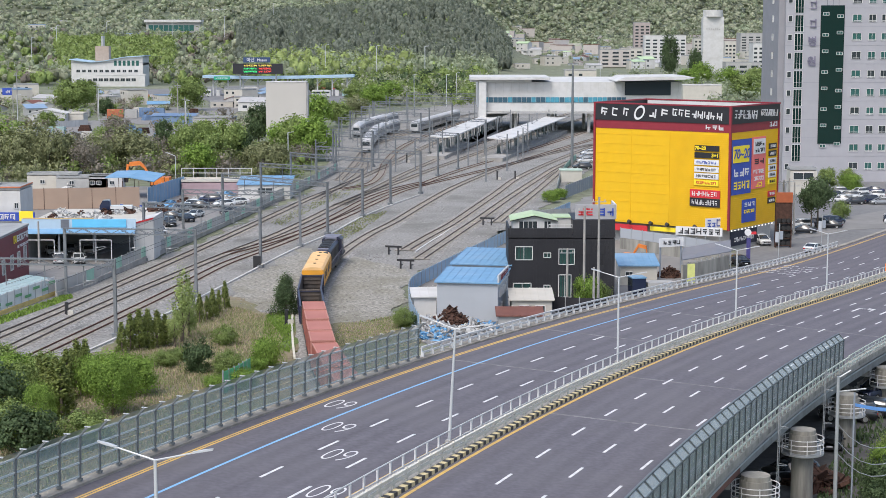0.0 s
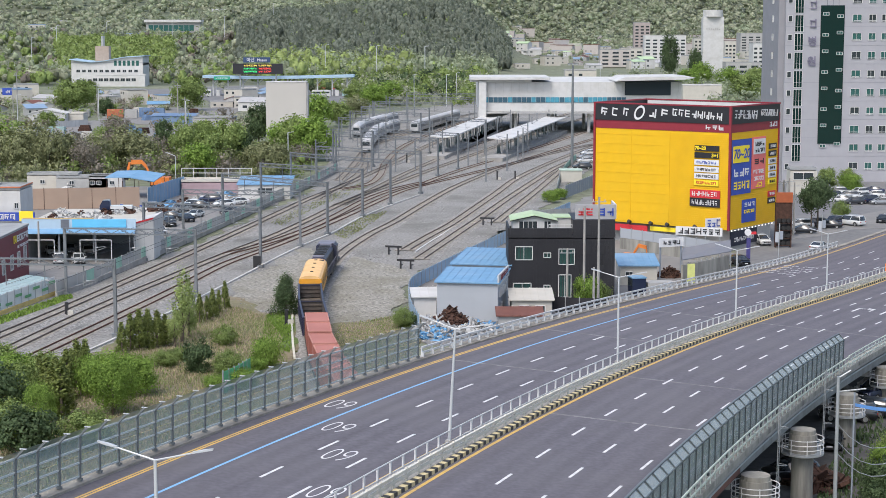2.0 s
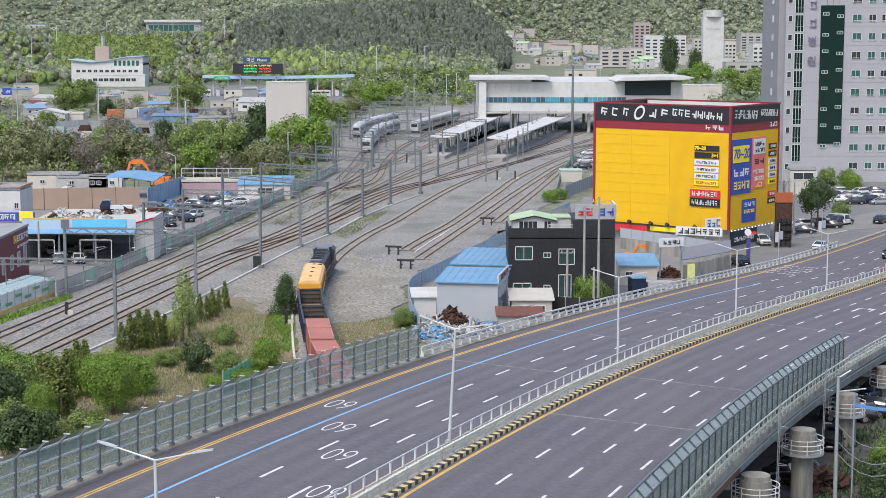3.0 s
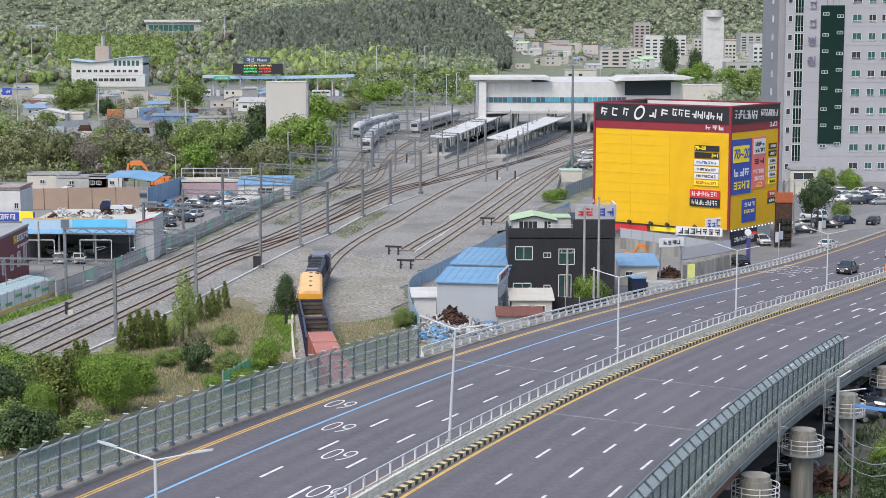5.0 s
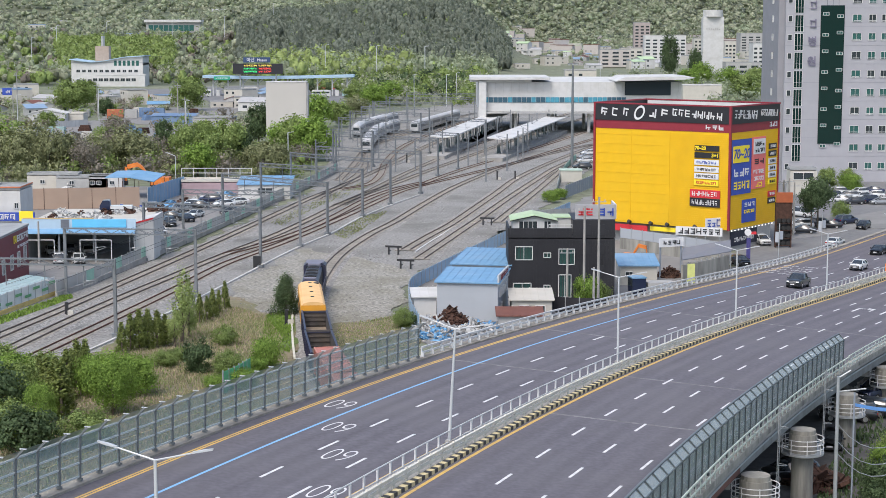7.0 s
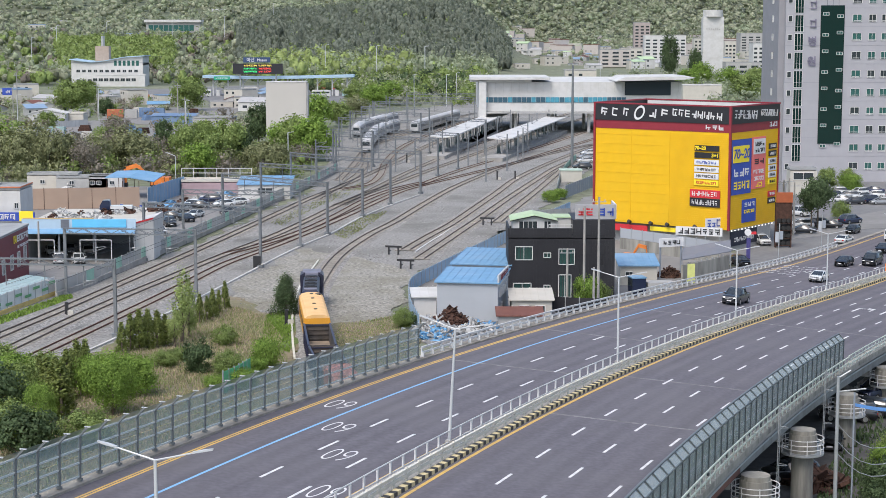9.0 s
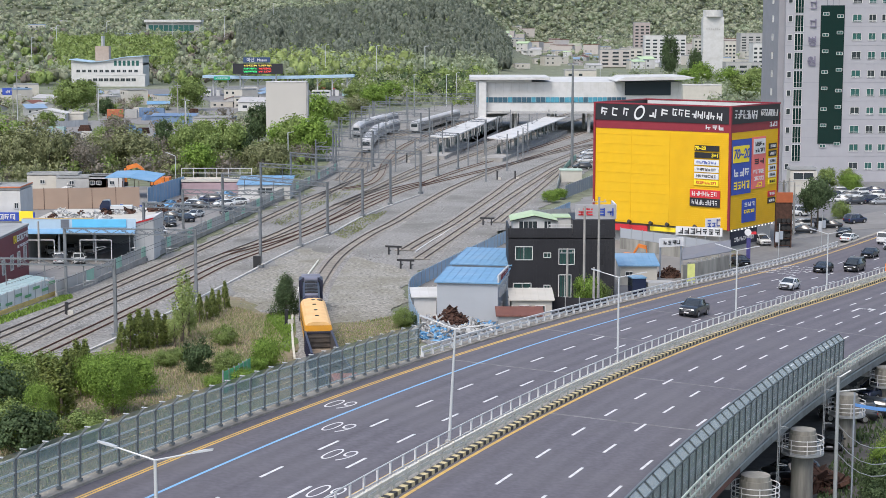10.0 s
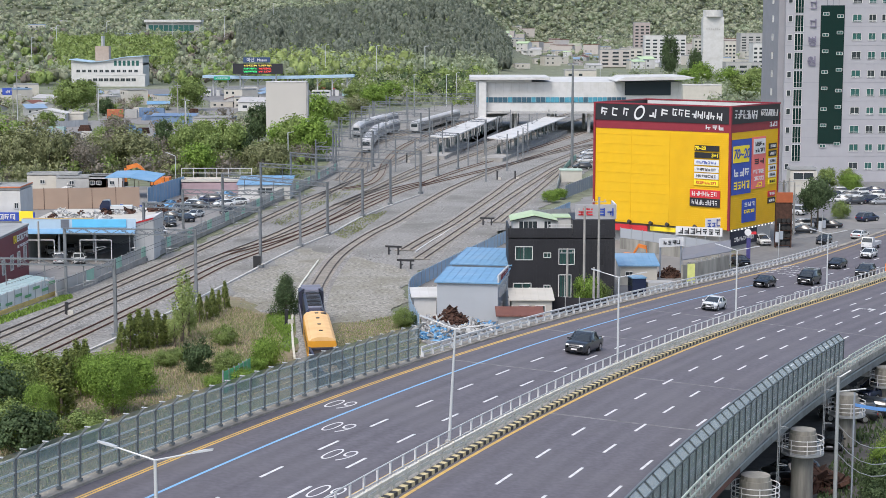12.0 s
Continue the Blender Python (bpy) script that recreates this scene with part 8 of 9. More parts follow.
def light_truck(m, label, group="cars on the road", colour=None):
    e = thing("light_truck", m, label, "truck", group)
    Build().loft([[(-0.85, y, 0.5), (0.85, y, 0.5), (0.85, y, zt), (-0.85, y, zt)] for y, zt in ((0.9, 1.9), (1.1, 1.98), (2.0, 1.95), (2.45, 1.2), (2.5, 0.6))]).part("cab", colour or CAR_WHITE, e)
    Build().add([(-0.75, 2.04, 1.88), (0.75, 2.04, 1.88), (0.78, 2.46, 1.25), (-0.78, 2.46, 1.25)], [(0, 1, 2, 3)]).part("windscreen", GLASS, e)
    Build().box(0, -0.9, 0.85, 1.75, 3.4, 0.5).part("load_bed", CAR_WHITE, e)
    Build().box(0, -0.6, 0.5, 0.9, 4.0, 0.25).part("chassis", BLACK, e)
    for k in (-1, 1):
        Build().box(k * 0.6, 2.5, 0.85, 0.3, 0.06, 0.2).part("headlight", LIGHTS_OFF, e)
        for y in (-1.5, 1.6):
            wh = thing("wheel", pose(k * 0.75, y, 0.32), "", "")
            wh.parent = e
            Build().rod((-0.1, 0, 0), (0.1, 0, 0), 0.32, 16).part("tyre", TYRE, wh)
            Build().rod((k * 0.09, 0, 0), (k * 0.115, 0, 0), 0.18, 10).part("rim", CHROME, wh)
    return e


MOVING_CARS = {
    "pickup": car("pickup", Matrix.Identity(4), CAR_DARK, "dark grey double-cab pickup with lit headlights on the viaduct", True),
    "white": car("compact", Matrix.Identity(4), CAR_WHITE, "white sedan driving down the viaduct"),
    "coupe": car("sedan", Matrix.Identity(4), CAR_BLACK, "black sedan driving down the viaduct"),
    "van": car("van", Matrix.Identity(4), CAR_BLACK, "black van with lit headlights on the viaduct", True),
    "black": car("sedan", Matrix.Identity(4), CAR_BLACK, "black sedan with lit headlights on the viaduct", True),
    "taxi": car("compact", Matrix.Identity(4), CAR_WHITE, "white sedan following the other cars"),
    "truck": light_truck(Matrix.Identity(4), "small white truck at the head of the ramp"),
    "grey": car("suv", Matrix.Identity(4), CAR_DARK, "dark grey car near the median", True),
    "street_a": car("hatch", Matrix.Identity(4), CAR_DARK, "dark grey car on the side street"),
    "street_b": car("sedan", Matrix.Identity(4), CAR_WHITE, "white car on the side street"),
    "street_c": car("suv", Matrix.Identity(4), CAR_NAVY, "dark car crossing at the far junction"),
    "street_d": car("van", Matrix.Identity(4), CAR_WHITE, "white van crossing at the far junction"),
}
PARKED = [
    ("suv", (51.2, 273.6), 190, CAR_WHITE, "white car parked at the tyre store"), ("hatch", (43.6, 249.3), 196, CAR_BLACK, "black hatchback parked beside the yard wall"),
    ("suv", (62.1, 296.1), 80, CAR_WHITE, "white car parked by the tyre racks"), ("sedan", (60.9, 288.7), 85, CAR_DARK, "dark car parked by the tyre racks"), ("suv", (65.0, 297.8), 70, CAR_DARK, "dark car parked under the tree"), ("sedan", (67.0, 296.1), 80, CAR_BLACK, "black car parked under the tree"),
    ("suv", (34.1, 419.4), 100, CAR_BLACK, "black car parked beside the tracks"), ("sedan", (36.6, 440.5), 100, CAR_WHITE, "white car parked beside the tracks"), ("sedan", (38.0, 453.7), 100, CAR_SILVER, "silver car parked beside the tracks"), ("sedan", (39.8, 467.8), 100, CAR_WHITE, "white car parked beside the tracks"),
    ("suv", (-56.7, 251.7), 12, CAR_WHITE, "white car parked in the garage yard"), ("sedan", (-54.1, 252.3), 195, CAR_WHITE, "white car parked in the garage yard"), ("sedan", (-60.2, 261.8), 200, CAR_WHITE, "white car parked in the garage yard"), ("hatch", (-57.7, 263.2), 190, CAR_SILVER, "silver car parked in the garage yard"), ("sedan", (-54.6, 261.8), 195, CAR_WHITE, "white car parked in the garage yard"),
    ("suv", (-62.7, 274.3), 180, CAR_DARK, "dark car inside the garage"), ("sedan", (-49.2, 279.4), 185, CAR_WHITE, "white car parked beyond the garage"), ("sedan", (-47.7, 287.1), 200, CAR_WHITE, "white car parked along the fence"), ("suv", (-48.1, 299.5), 200, CAR_BLACK, "black car parked along the fence"), ("sedan", (-49.8, 310.2), 100, CAR_DARK, "dark car parked along the fence"), ("sedan", (-45.5, 313.0), 160, CAR_WHITE, "white car parked along the fence"), ("suv", (-49.6, 322.6), 150, CAR_SILVER, "silver car parked in the yard"), ("sedan", (-42.7, 331.9), 120, CAR_WHITE, "white car parked in the yard"), ("sedan", (-47.4, 329.8), 100, CAR_DARK, "dark car parked in the yard"),
    ("sedan", (29.7, 137.2), 150, CAR_WHITE, "white car parked beneath the viaduct"), ("sedan", (32.6, 140.0), 160, CAR_BLACK, "black car parked beneath the viaduct"), ("suv", (26.9, 129.3), 100, CAR_BLACK, "black car parked beneath the viaduct"), ("suv", (38.3, 151.6), 60, CAR_DARK, "dark car parked beneath the viaduct"), ("van", (36.0, 149.4), 80, CAR_BLACK, "black van parked beneath the viaduct"), ("van", (41.4, 158.7), 120, CAR_NAVY, "dark van parked beneath the viaduct"),
] + [(("sedan", "suv", "hatch")[i % 3], q, 80 + 9 * i % 40, (CAR_WHITE, CAR_SILVER, CAR_DARK, CAR_WHITE, CAR_NAVY)[i % 5], "car parked in a row before the hospital") for i, q in enumerate([(79.3, 340.5), (82.3, 347.3), (81.0, 336.1), (85.0, 347.3), (84.2, 338.3), (88.4, 349.6), (86.3, 336.1), (78.8, 347.3), (86.6, 355.5), (90.4, 359.2), (81.9, 355.5)])]
for kind, (x, y), turn, colour, label in PARKED:
    car(kind, pose(x, y, 0.02, 0, 0, turn), colour, label, group="parked cars", fine=False)

# ---- the freight train ----
TRAIN = spline(TRAIN_LINE, 0.25)
NAVY = mat("navy_loco_paint", (0.018, 0.02, 0.05), 0.45, var=0.12, scale=0.8, stain=(0.05, 0.05, 0.06), amount=0.5)
LOCO_GREY = mat("grey_loco_roof", (0.20, 0.20, 0.25), 0.6, var=0.15, scale=0.8, stain=(0.07, 0.07, 0.075), amount=0.7, stain_scale=0.4)
ORANGE = mat("orange_coach_paint", (0.66, 0.30, 0.02), 0.55, var=0.06, scale=0.8, stain=(0.50, 0.24, 0.04), amount=0.5)
PEACH = mat("faded_orange_roof", (0.74, 0.46, 0.20), 0.6, var=0.07, scale=0.8, stain=(0.62, 0.36, 0.12), amount=0.6, stain_scale=0.5)
WAGON_DARK = mat("dark_wagon_inside", (0.055, 0.05, 0.048), 0.85, var=0.25, scale=1.2, stain=(0.13, 0.10, 0.075), amount=0.6, stain_scale=0.5)
WAGON_FLOOR = mat("dusty_wagon_floor", (0.24, 0.19, 0.14), 0.9, var=0.2, scale=1.2)
BOX_RED = mat("faded_red_container", (0.31, 0.105, 0.08), 0.75, var=0.1, scale=0.8, stain=(0.24, 0.09, 0.07), amount=0.7, stain_scale=0.4, spec=0.25)
# container roofs, a paler red than the sides
ROOF_RED = mat("paler_red_container_roof", (0.40, 0.17, 0.14), 0.8, var=0.08, scale=0.8, stain=(0.30, 0.12, 0.10), amount=0.6, stain_scale=0.4, spec=0.2)
RAIL_RED = mat("worn_red_frame", (0.42, 0.19, 0.15), 0.7, var=0.12, scale=1.5)


def bogies(e, length, w=2.2):
    for y in (-length / 2 + 2.4, length / 2 - 2.4):
        bg = Build().box(0, y, 0.85, w, 2.6, 0.5).part("bogie", BLACK, e)
        for yy in (-0.9, 0.9):
            Build().rod((-0.85, y + yy, 0.82), (0.85, y + yy, 0.82), 0.46, 18).part("wheelset", BLACK, bg)


def couplers(e, length):
    for k in (-1, 1):
        Build().box(0, k * (length / 2 + 0.25), 0.95, 0.3, 0.7, 0.3).part("coupler", BLACK, e)


def locomotive(L=19.6):
    e = thing("locomotive", Matrix.Identity(4), "dark navy diesel locomotive with a grey hood roof", "locomotive", "freight train")
    Build().box(0, 0, 1.45, 2.9, L, 0.35).part("frame", BLACK, e)
    hood = lambda y, z, w=1.0: [(-w, y, 1.6), (w, y, 1.6), (w, y, z - 0.35), (w * 0.6, y, z), (-w * 0.6, y, z), (-w, y, z - 0.35)]
    Build().loft([hood(-L / 2 + 1.2, 3.6), hood(-L / 2 + 1.6, 3.95), hood(4.2, 3.95)]).part("hood", NAVY, e)
    Build().loft([hood(4.2, 4.2, 1.45), hood(7.2, 4.2, 1.45)]).part("cab", NAVY, e)
    Build().loft([hood(7.2, 3.0, 1.1), hood(L / 2 - 0.9, 2.8, 1.0)]).part("nose", NAVY, e)
    Build().box(0, 5.7, 4.22, 2.3, 2.9, 0.08).box(0, -3.5, 3.98, 1.5, 9.5, 0.1).part("roof_panel", LOCO_GREY, e)
    for y, s in ((-6.4, 1.5), (-4.0, 1.5), (-1.2, 1.8), (1.5, 1.2)):
        b = Build().box(0, y, 4.08, 1.5, s, 0.2)
        b.rod((0, y, 4.1), (0, y, 4.24), 0.55, 14).part("roof_fan", BLACK, e)
    Build().box(0, 3.2, 4.1, 1.6, 1.2, 0.45).part("exhaust", LOCO_GREY, e)
    for k in (-1, 1):
        Build().box(k * 1.42, 0, 2.45, 0.05, L - 2.4, 0.06).part("handrail", LOCO_GREY, e)
        for y in np.arange(-L / 2 + 1.5, 4.0, 1.9):
            Build().box(k * 1.42, y, 2.0, 0.05, 0.05, 0.95).part("stanchion", LOCO_GREY, e)
            Build().box(k * 1.01, y + 0.9, 2.7, 0.05, 1.5, 1.3).part("louvre", BLACK, e)
        Build().box(k * 1.46, 5.7, 3.3, 0.05, 1.3, 0.8).part("side_window", GLASS, e)
    Build().box(0, 4.17, 3.5, 2.2, 0.08, 0.6).part("rear_window", GLASS, e)
    Build().box(0, 0, 0.95, 2.5, 4.0, 0.8).part("fuel_tank", BLACK, e)
    bogies(e, L)
    couplers(e, L)
    return e


def power_car(L=16.0):
    e = thing("power_car", Matrix.Identity(4), "orange rail power car with a pale orange rounded roof", "rail car", "freight train")
    Build().box(0, 0, 1.35, 2.6, L, 0.35).part("frame", BLACK, e)
    ring = lambda y, k=1.0: [(-1.42 * k, y, 1.5), (1.42 * k, y, 1.5), (1.45 * k, y, 3.3), (1.36 * k, y, 3.68), (-1.36 * k, y, 3.68), (-1.45 * k, y, 3.3)]
    Build().loft([ring(-L / 2, 0.97), ring(-L / 2 + 0.3), ring(L / 2 - 0.3), ring(L / 2, 0.97)]).part("body", ORANGE, e)
    rr2 = lambda y, k=1.0: [(-1.38 * k, y, 3.66), (1.38 * k, y, 3.66), (1.1 * k, y, 3.93), (0.5 * k, y, 4.05), (-0.5 * k, y, 4.05), (-1.1 * k, y, 3.93)]
    Build().loft([rr2(-L / 2, 0.95), rr2(-L / 2 + 0.5), rr2(L / 2 - 0.5), rr2(L / 2, 0.95)]).part("roof", PEACH, e)
    for y in (-4.2, -0.4, 3.4, 6.6):
        Build().rod((0, y, 4.0), (0, y, 4.12), 0.21, 12).part("roof_vent", BLACK, e)
    Build().box(0.75, 6.6, 4.0, 0.6, 0.7, 0.15).part("roof_hatch", BLACK, e)
    for k in (-1, 1):
        for y in (-5.5, -2.5, 0.8, 4.0):
            Build().box(k * 1.44, y, 2.7, 0.06, 1.3, 0.9).part("side_grille", BLACK, e)
    for k in (-0.9, 0.9):
        Build().box(k, -L / 2 - 0.03, 2.5, 0.06, 0.06, 1.9).part("end_rail", ORANGE, e)
    bogies(e, L)
    couplers(e, L)
    return e


def gondola(L=12.4):
    e = thing("gondola_wagon", Matrix.Identity(4), "dark blue open gondola wagon, empty, with dusty floor", "wagon", "freight train")
    Build().box(0, 0, 1.2, 2.6, L, 0.3).part("floor", WAGON_FLOOR, e)
    for k in (-1, 1):
        Build().box(k * 1.36, 0, 2.2, 0.1, L, 2.0).part("side_wall", NAVY, e)
        Build().box(k * 1.29, 0, 2.2, 0.05, L - 0.2, 1.95).part("side_lining", WAGON_DARK, e)
        Build().box(k * 1.37, 0, 3.22, 0.2, L, 0.12).part("top_rail", NAVY, e)
        Build().box(0, k * (L / 2 - 0.05), 2.2, 2.64, 0.1, 2.0).part("end_wall", WAGON_DARK, e)
        for z in (1.6, 2.1, 2.6, 3.05):
            Build().box(0, k * (L / 2 - 0.14), z, 2.55, 0.1, 0.12).part("end_rib", NAVY if z > 3 else WAGON_DARK, e)
        for y in np.arange(-L / 2 + 0.6, L / 2, 1.4):
            Build().box(k * 1.45, y, 2.15, 0.1, 0.12, 1.95).part("stake", NAVY, e)
    bogies(e, L)
    couplers(e, L)
    return e


def container_wagon(L=12.4):
    e = thing("container_wagon", Matrix.Identity(4), "flat wagon carrying a faded red steel container", "wagon", "freight train")
    Build().box(0, 0, 1.05, 2.5, L, 0.3).part("flat_bed", BLACK, e)
    for mid in (-3.1, 3.1):
        cn = Build().box(0, mid, 2.5, 2.4, 5.4, 2.5).part("container", BOX_RED, e, "faded red corrugated steel container")
        Build().box(0, mid, 3.77, 2.25, 5.3, 0.05).part("roof_sheet", ROOF_RED, cn)
        for k in (-1, 1):
            b = Build()
            for y in np.arange(-2.45, 2.5, 0.49):
                b.box(k * 1.21, mid + y, 2.5, 0.06, 0.22, 2.3)
            b.part("corrugated_side", BOX_RED, cn)
            Build().box(k * 1.18, mid, 3.8, 0.12, 5.4, 0.12).part("top_rail", RAIL_RED, cn)
            Build().box(0, mid + k * 2.68, 3.8, 2.4, 0.1, 0.14).part("end_rail", RAIL_RED, cn)
            for y in (-2.66, 2.66):
                Build().box(k * 1.17, mid + y, 2.5, 0.14, 0.14, 2.56).part("corner_post", RAIL_RED, cn)
    bogies(e, L)
    couplers(e, L)
    return e


# vehicles and how far the middle of each lies behind the power car's near end
CONSIST = [(locomotive(), -26.9, 19.6), (power_car(), -8.1, 16.0), (gondola(), 6.9, 12.4), (gondola(), 19.7, 12.4), (container_wagon(), 32.0, 12.4), (container_wagon(), 44.9, 12.4), (container_wagon(), 57.8, 12.4), (container_wagon(), 70.7, 12.4)]

# ---- clutter ----
rnd = random.Random(5)


def scrap_heap(name, at, w, h, n, material, label, size=0.9, flat=0.5):
    """A heap of loose bent pieces."""
    x, y = at
    b = Build()
    for i in range(n):
        a, r = rnd.uniform(0, 2 * pi), rnd.random() ** 0.6
        px, py, pz = cos(a) * r * w / 2, sin(a) * r * w / 2, h * (1 - r) * rnd.uniform(0.3, 1.0)
        m = pose(px, py, pz + 0.1, rnd.uniform(-50, 50), rnd.uniform(-50, 50), rnd.uniform(0, 360))
        b.box(0, 0, 0, size * rnd.uniform(0.4, 1.5), size * rnd.uniform(0.08, flat), size * rnd.uniform(0.03, 0.2), m=m)
    b.loft([[(cos(t) * w * k, sin(t) * w * k, z) for t in np.arange(0, 2 * pi, pi / 8)] for k, z in ((0.5, -0.1), (0.33, h * 0.35), (0.12, h * 0.7))])
    ob = b.part(name, material)
    ob.matrix_basis = pose(x, y, 0)
    return tagged(ob, label, "scrap heap", kind="stuff")


SCRAP_BLUE = mat("blue_plastic_scrap", (0.10, 0.24, 0.40), 0.5, var=0.15, scale=2, island=0.5)
SCRAP_PALE = mat("pale_scrap", (0.33, 0.33, 0.32), 0.6, var=0.15, scale=2, island=0.5)
scrap_heap("scrap_heap", (0.9, 198.8), 4.6, 2.2, 420, RUST, "heap of rusty steel scrap beside the workshop")
scrap_heap("scrap_heap", (-0.6, 190.4), 4.6, 1.9, 240, SCRAP_BLUE, "heap of blue plastic and metal scrap", 0.8, 0.3)
scrap_heap("scrap_heap", (3.6, 193.2), 5.5, 1.3, 160, SCRAP_PALE, "heap of pale scrap and pipes", 1.3, 0.2)
scrap_heap("scrap_heap", (4.3, 195.8), 4.0, 1.2, 50, SCRAP_BLUE, "scattered blue scrap sheets", 1.2)
scrap_heap("scrap_heap", (-1.6, 195.1), 3.0, 1.5, 90, SCRAP_PALE, "heap of pale scrap beside the fence", 1.2)
scrap_heap("scrap_heap", (-0.5, 191.0), 5.2, 2.5, 150, SCRAP_PALE, "loose pale pipes and sheets on the scrap", 1.5, 0.12)
scrap_heap("scrap_heap", (31.7, 237.8), 3.5, 1.6, 150, RUST, "heap of rusty scrap beside the gate")
# pale slabs in the dark rust colour, standing in for shade below the deck
scrap_heap("scrap_heap", (28.3, 127.6), 4.0, 1.6, 80, RUST, "slabs and rubbish beneath the viaduct, darkened for the shade there", 1.8)
scrap_heap("scrap_heap", (40.9, 160.0), 4.0, 2.0, 80, SCRAP_PALE, "pale slabs and rubbish beneath the viaduct", 1.8)
for i, p in enumerate([(-82.6, 347.3), (-79.1, 349.6), (-72.9, 347.3), (-68.7, 355.5), (-80.0, 364.2), (-52.8, 329.8), (-50.5, 336.1), (-48.2, 343.8), (-45.2, 355.5), (-53.2, 321.6), (-45.8, 347.3)]):
    scrap_heap("junk_pile", p, 5.0, 1.4, 60, (RUST, SCRAP_PALE, SCRAP_BLUE)[i % 3], ("rusty junk pile in the breaker's yard", "pale junk pile in the breaker's yard", "blue junk pile in the breaker's yard")[i % 3], 1.2)
GARAGE_ROOF_Z = 5.5
gx0, gy0 = (-62.4, 252.9)
for i in range(14):
    ob = scrap_heap("roof_rubbish", (gx0 + 2 + 1.05 * i, gy0 + rnd.uniform(3, 20)), 2.6, 0.9, 45, (SCRAP_PALE, RUST, SCRAP_PALE)[i % 3], "loose rubbish on the garage roof", 0.7)
    ob.location.z = GARAGE_ROOF_Z
tk = light_truck(pose(gx0 + 10.5, gy0 + 18, 5.5, 0, 0, 95), "small dark blue truck standing on the garage roof", "parked cars", CAR_NAVY)

for i, (p, h) in enumerate(zip([(17.5, 210.7), (19.2, 209.8), (15.6, 213.3), (18.5, 208.1), (-59.2, 249.3), (56.5, 283.2), (57.1, 281.7), (58.6, 284.8)], (12.8, 14.0, 7.2, 5.5, 6.5, 9.5, 10, 9))):
    e = thing("utility_pole", pose(*p, 0), "round grey concrete utility pole with a crossarm", "utility pole", "utility poles")
    Build().rod((0, 0, -0.3), (0, 0, h), 0.19, 10, 0.13).part("pole", CONCRETE, e)
    if h > 7:
        Build().box(0, 0, h - 0.6, 1.8, 0.1, 0.1).part("crossarm", GALV, e)
        for k in (-0.7, 0, 0.7):
            Build().rod((k, 0, h - 0.55), (k, 0, h - 0.3), 0.06, 6).part("insulator", CREAM_WALL, e)
tw = thing("floodlight_tower", pose(*(32.1, 426.2), 0), "tall grey steel floodlight mast beside the tracks", "light mast")
Build().rod((0, 0, 0), (0, 0, 25.5), 0.4, 12, 0.25).part("mast", PORTAL, tw)
Build().box(0, 0, 25.6, 2.6, 0.8, 0.3).part("lamp_frame", PORTAL, tw)
for k in (-0.9, 0, 0.9):
    Build().box(k, -0.35, 25.4, 0.5, 0.3, 0.4).part("floodlight", GALV, tw)
for i, (p, h) in enumerate(zip([(-37.9, 419.4), (-126.8, 633.2), (-142.3, 574.7), (-12.5, 744.2), (1.5, 744.2), (6.1, 771.2), (85.9, 942.0), (-82.4, 550.8), (-103.8, 673.4)], (9, 12, 12, 14, 14, 14, 16, 11, 11))):
    e = thing("light_pole", pose(*p, 0), "slim pale steel light pole beyond the tracks", "light pole", "far light poles")
    Build().rod((0, 0, 0), (0, 0, h), 0.12, 8).part("pole", LAMP_GREY, e)
    Build().rod((0, 0, h), (1.4, 0, h + 0.2), 0.07, 6).part("arm", LAMP_GREY, e)
for p, h in zip([(-27.0, 246.9), (-45.7, 205.6), (-18.4, 198.8), (-9.3, 440.5), (12.4, 391.3), (16.5, 391.3)], (1.7, 1.6, 1.8, 2.5, 2.0, 2.0)):
    e = thing("signal_cabinet", pose(*p, 0), "small dark trackside signal box with white lamps", "signal", "trackside signals")
    Build().box(0, 0, h / 2, 1.1 if h == 1.7 else 0.35, 0.5, h).part("case", BLACK, e)
    Build().box(0.5, 0, 0.3, 0.7, 0.5, 0.6).part("base", CREAM_WALL, e)
nt_fence = panel_fence("green_net_fence", [(-20.9, 160.0), (-19.9, 163.0), (-19.0, 167.3)], 2.2, 1.2, mat("green_net", (0.12, 0.42, 0.22), 0.8, var=0.2, scale=2), "bright green net fence in the grass")
bk = thing("blue_truck", pose(*(26.7, 220.1), 0, 0, 0, 100), "dark blue dump truck with a pale sheet over its cab", "truck")
Build().box(0, 1.6, 1.6, 2.2, 1.8, 1.9).part("cab", CAR_NAVY, bk)
Build().box(0, 1.6, 2.62, 2.3, 2.0, 0.15).part("cover_sheet", BLUE_ROOF, bk)
Build().box(0, 2.52, 1.9, 1.8, 0.06, 0.8).part("windscreen", GLASS, bk)
Build().box(0, -1.4, 1.5, 2.2, 3.6, 0.9).part("load_bed", GREY_WALL, bk)
for k in (-1, 1):
    for y in (-2.2, 1.5):
        wh = thing("wheel", pose(k * 0.95, y, 0.48), "", "")
        wh.parent = bk
        Build().rod((-0.15, 0, 0), (0.15, 0, 0), 0.48, 16).part("tyre", TYRE, wh)
        Build().rod((k * 0.13, 0, 0), (k * 0.17, 0, 0), 0.25, 10).part("rim", CHROME, wh)
    # black site fence below the black house
panel_fence("site_fence", [(13.4, 208.1), (17.0, 206.4), (21.1, 206.4)], 1.9, 1.8, CHARCOAL, "dark weathered board fence below the black house")
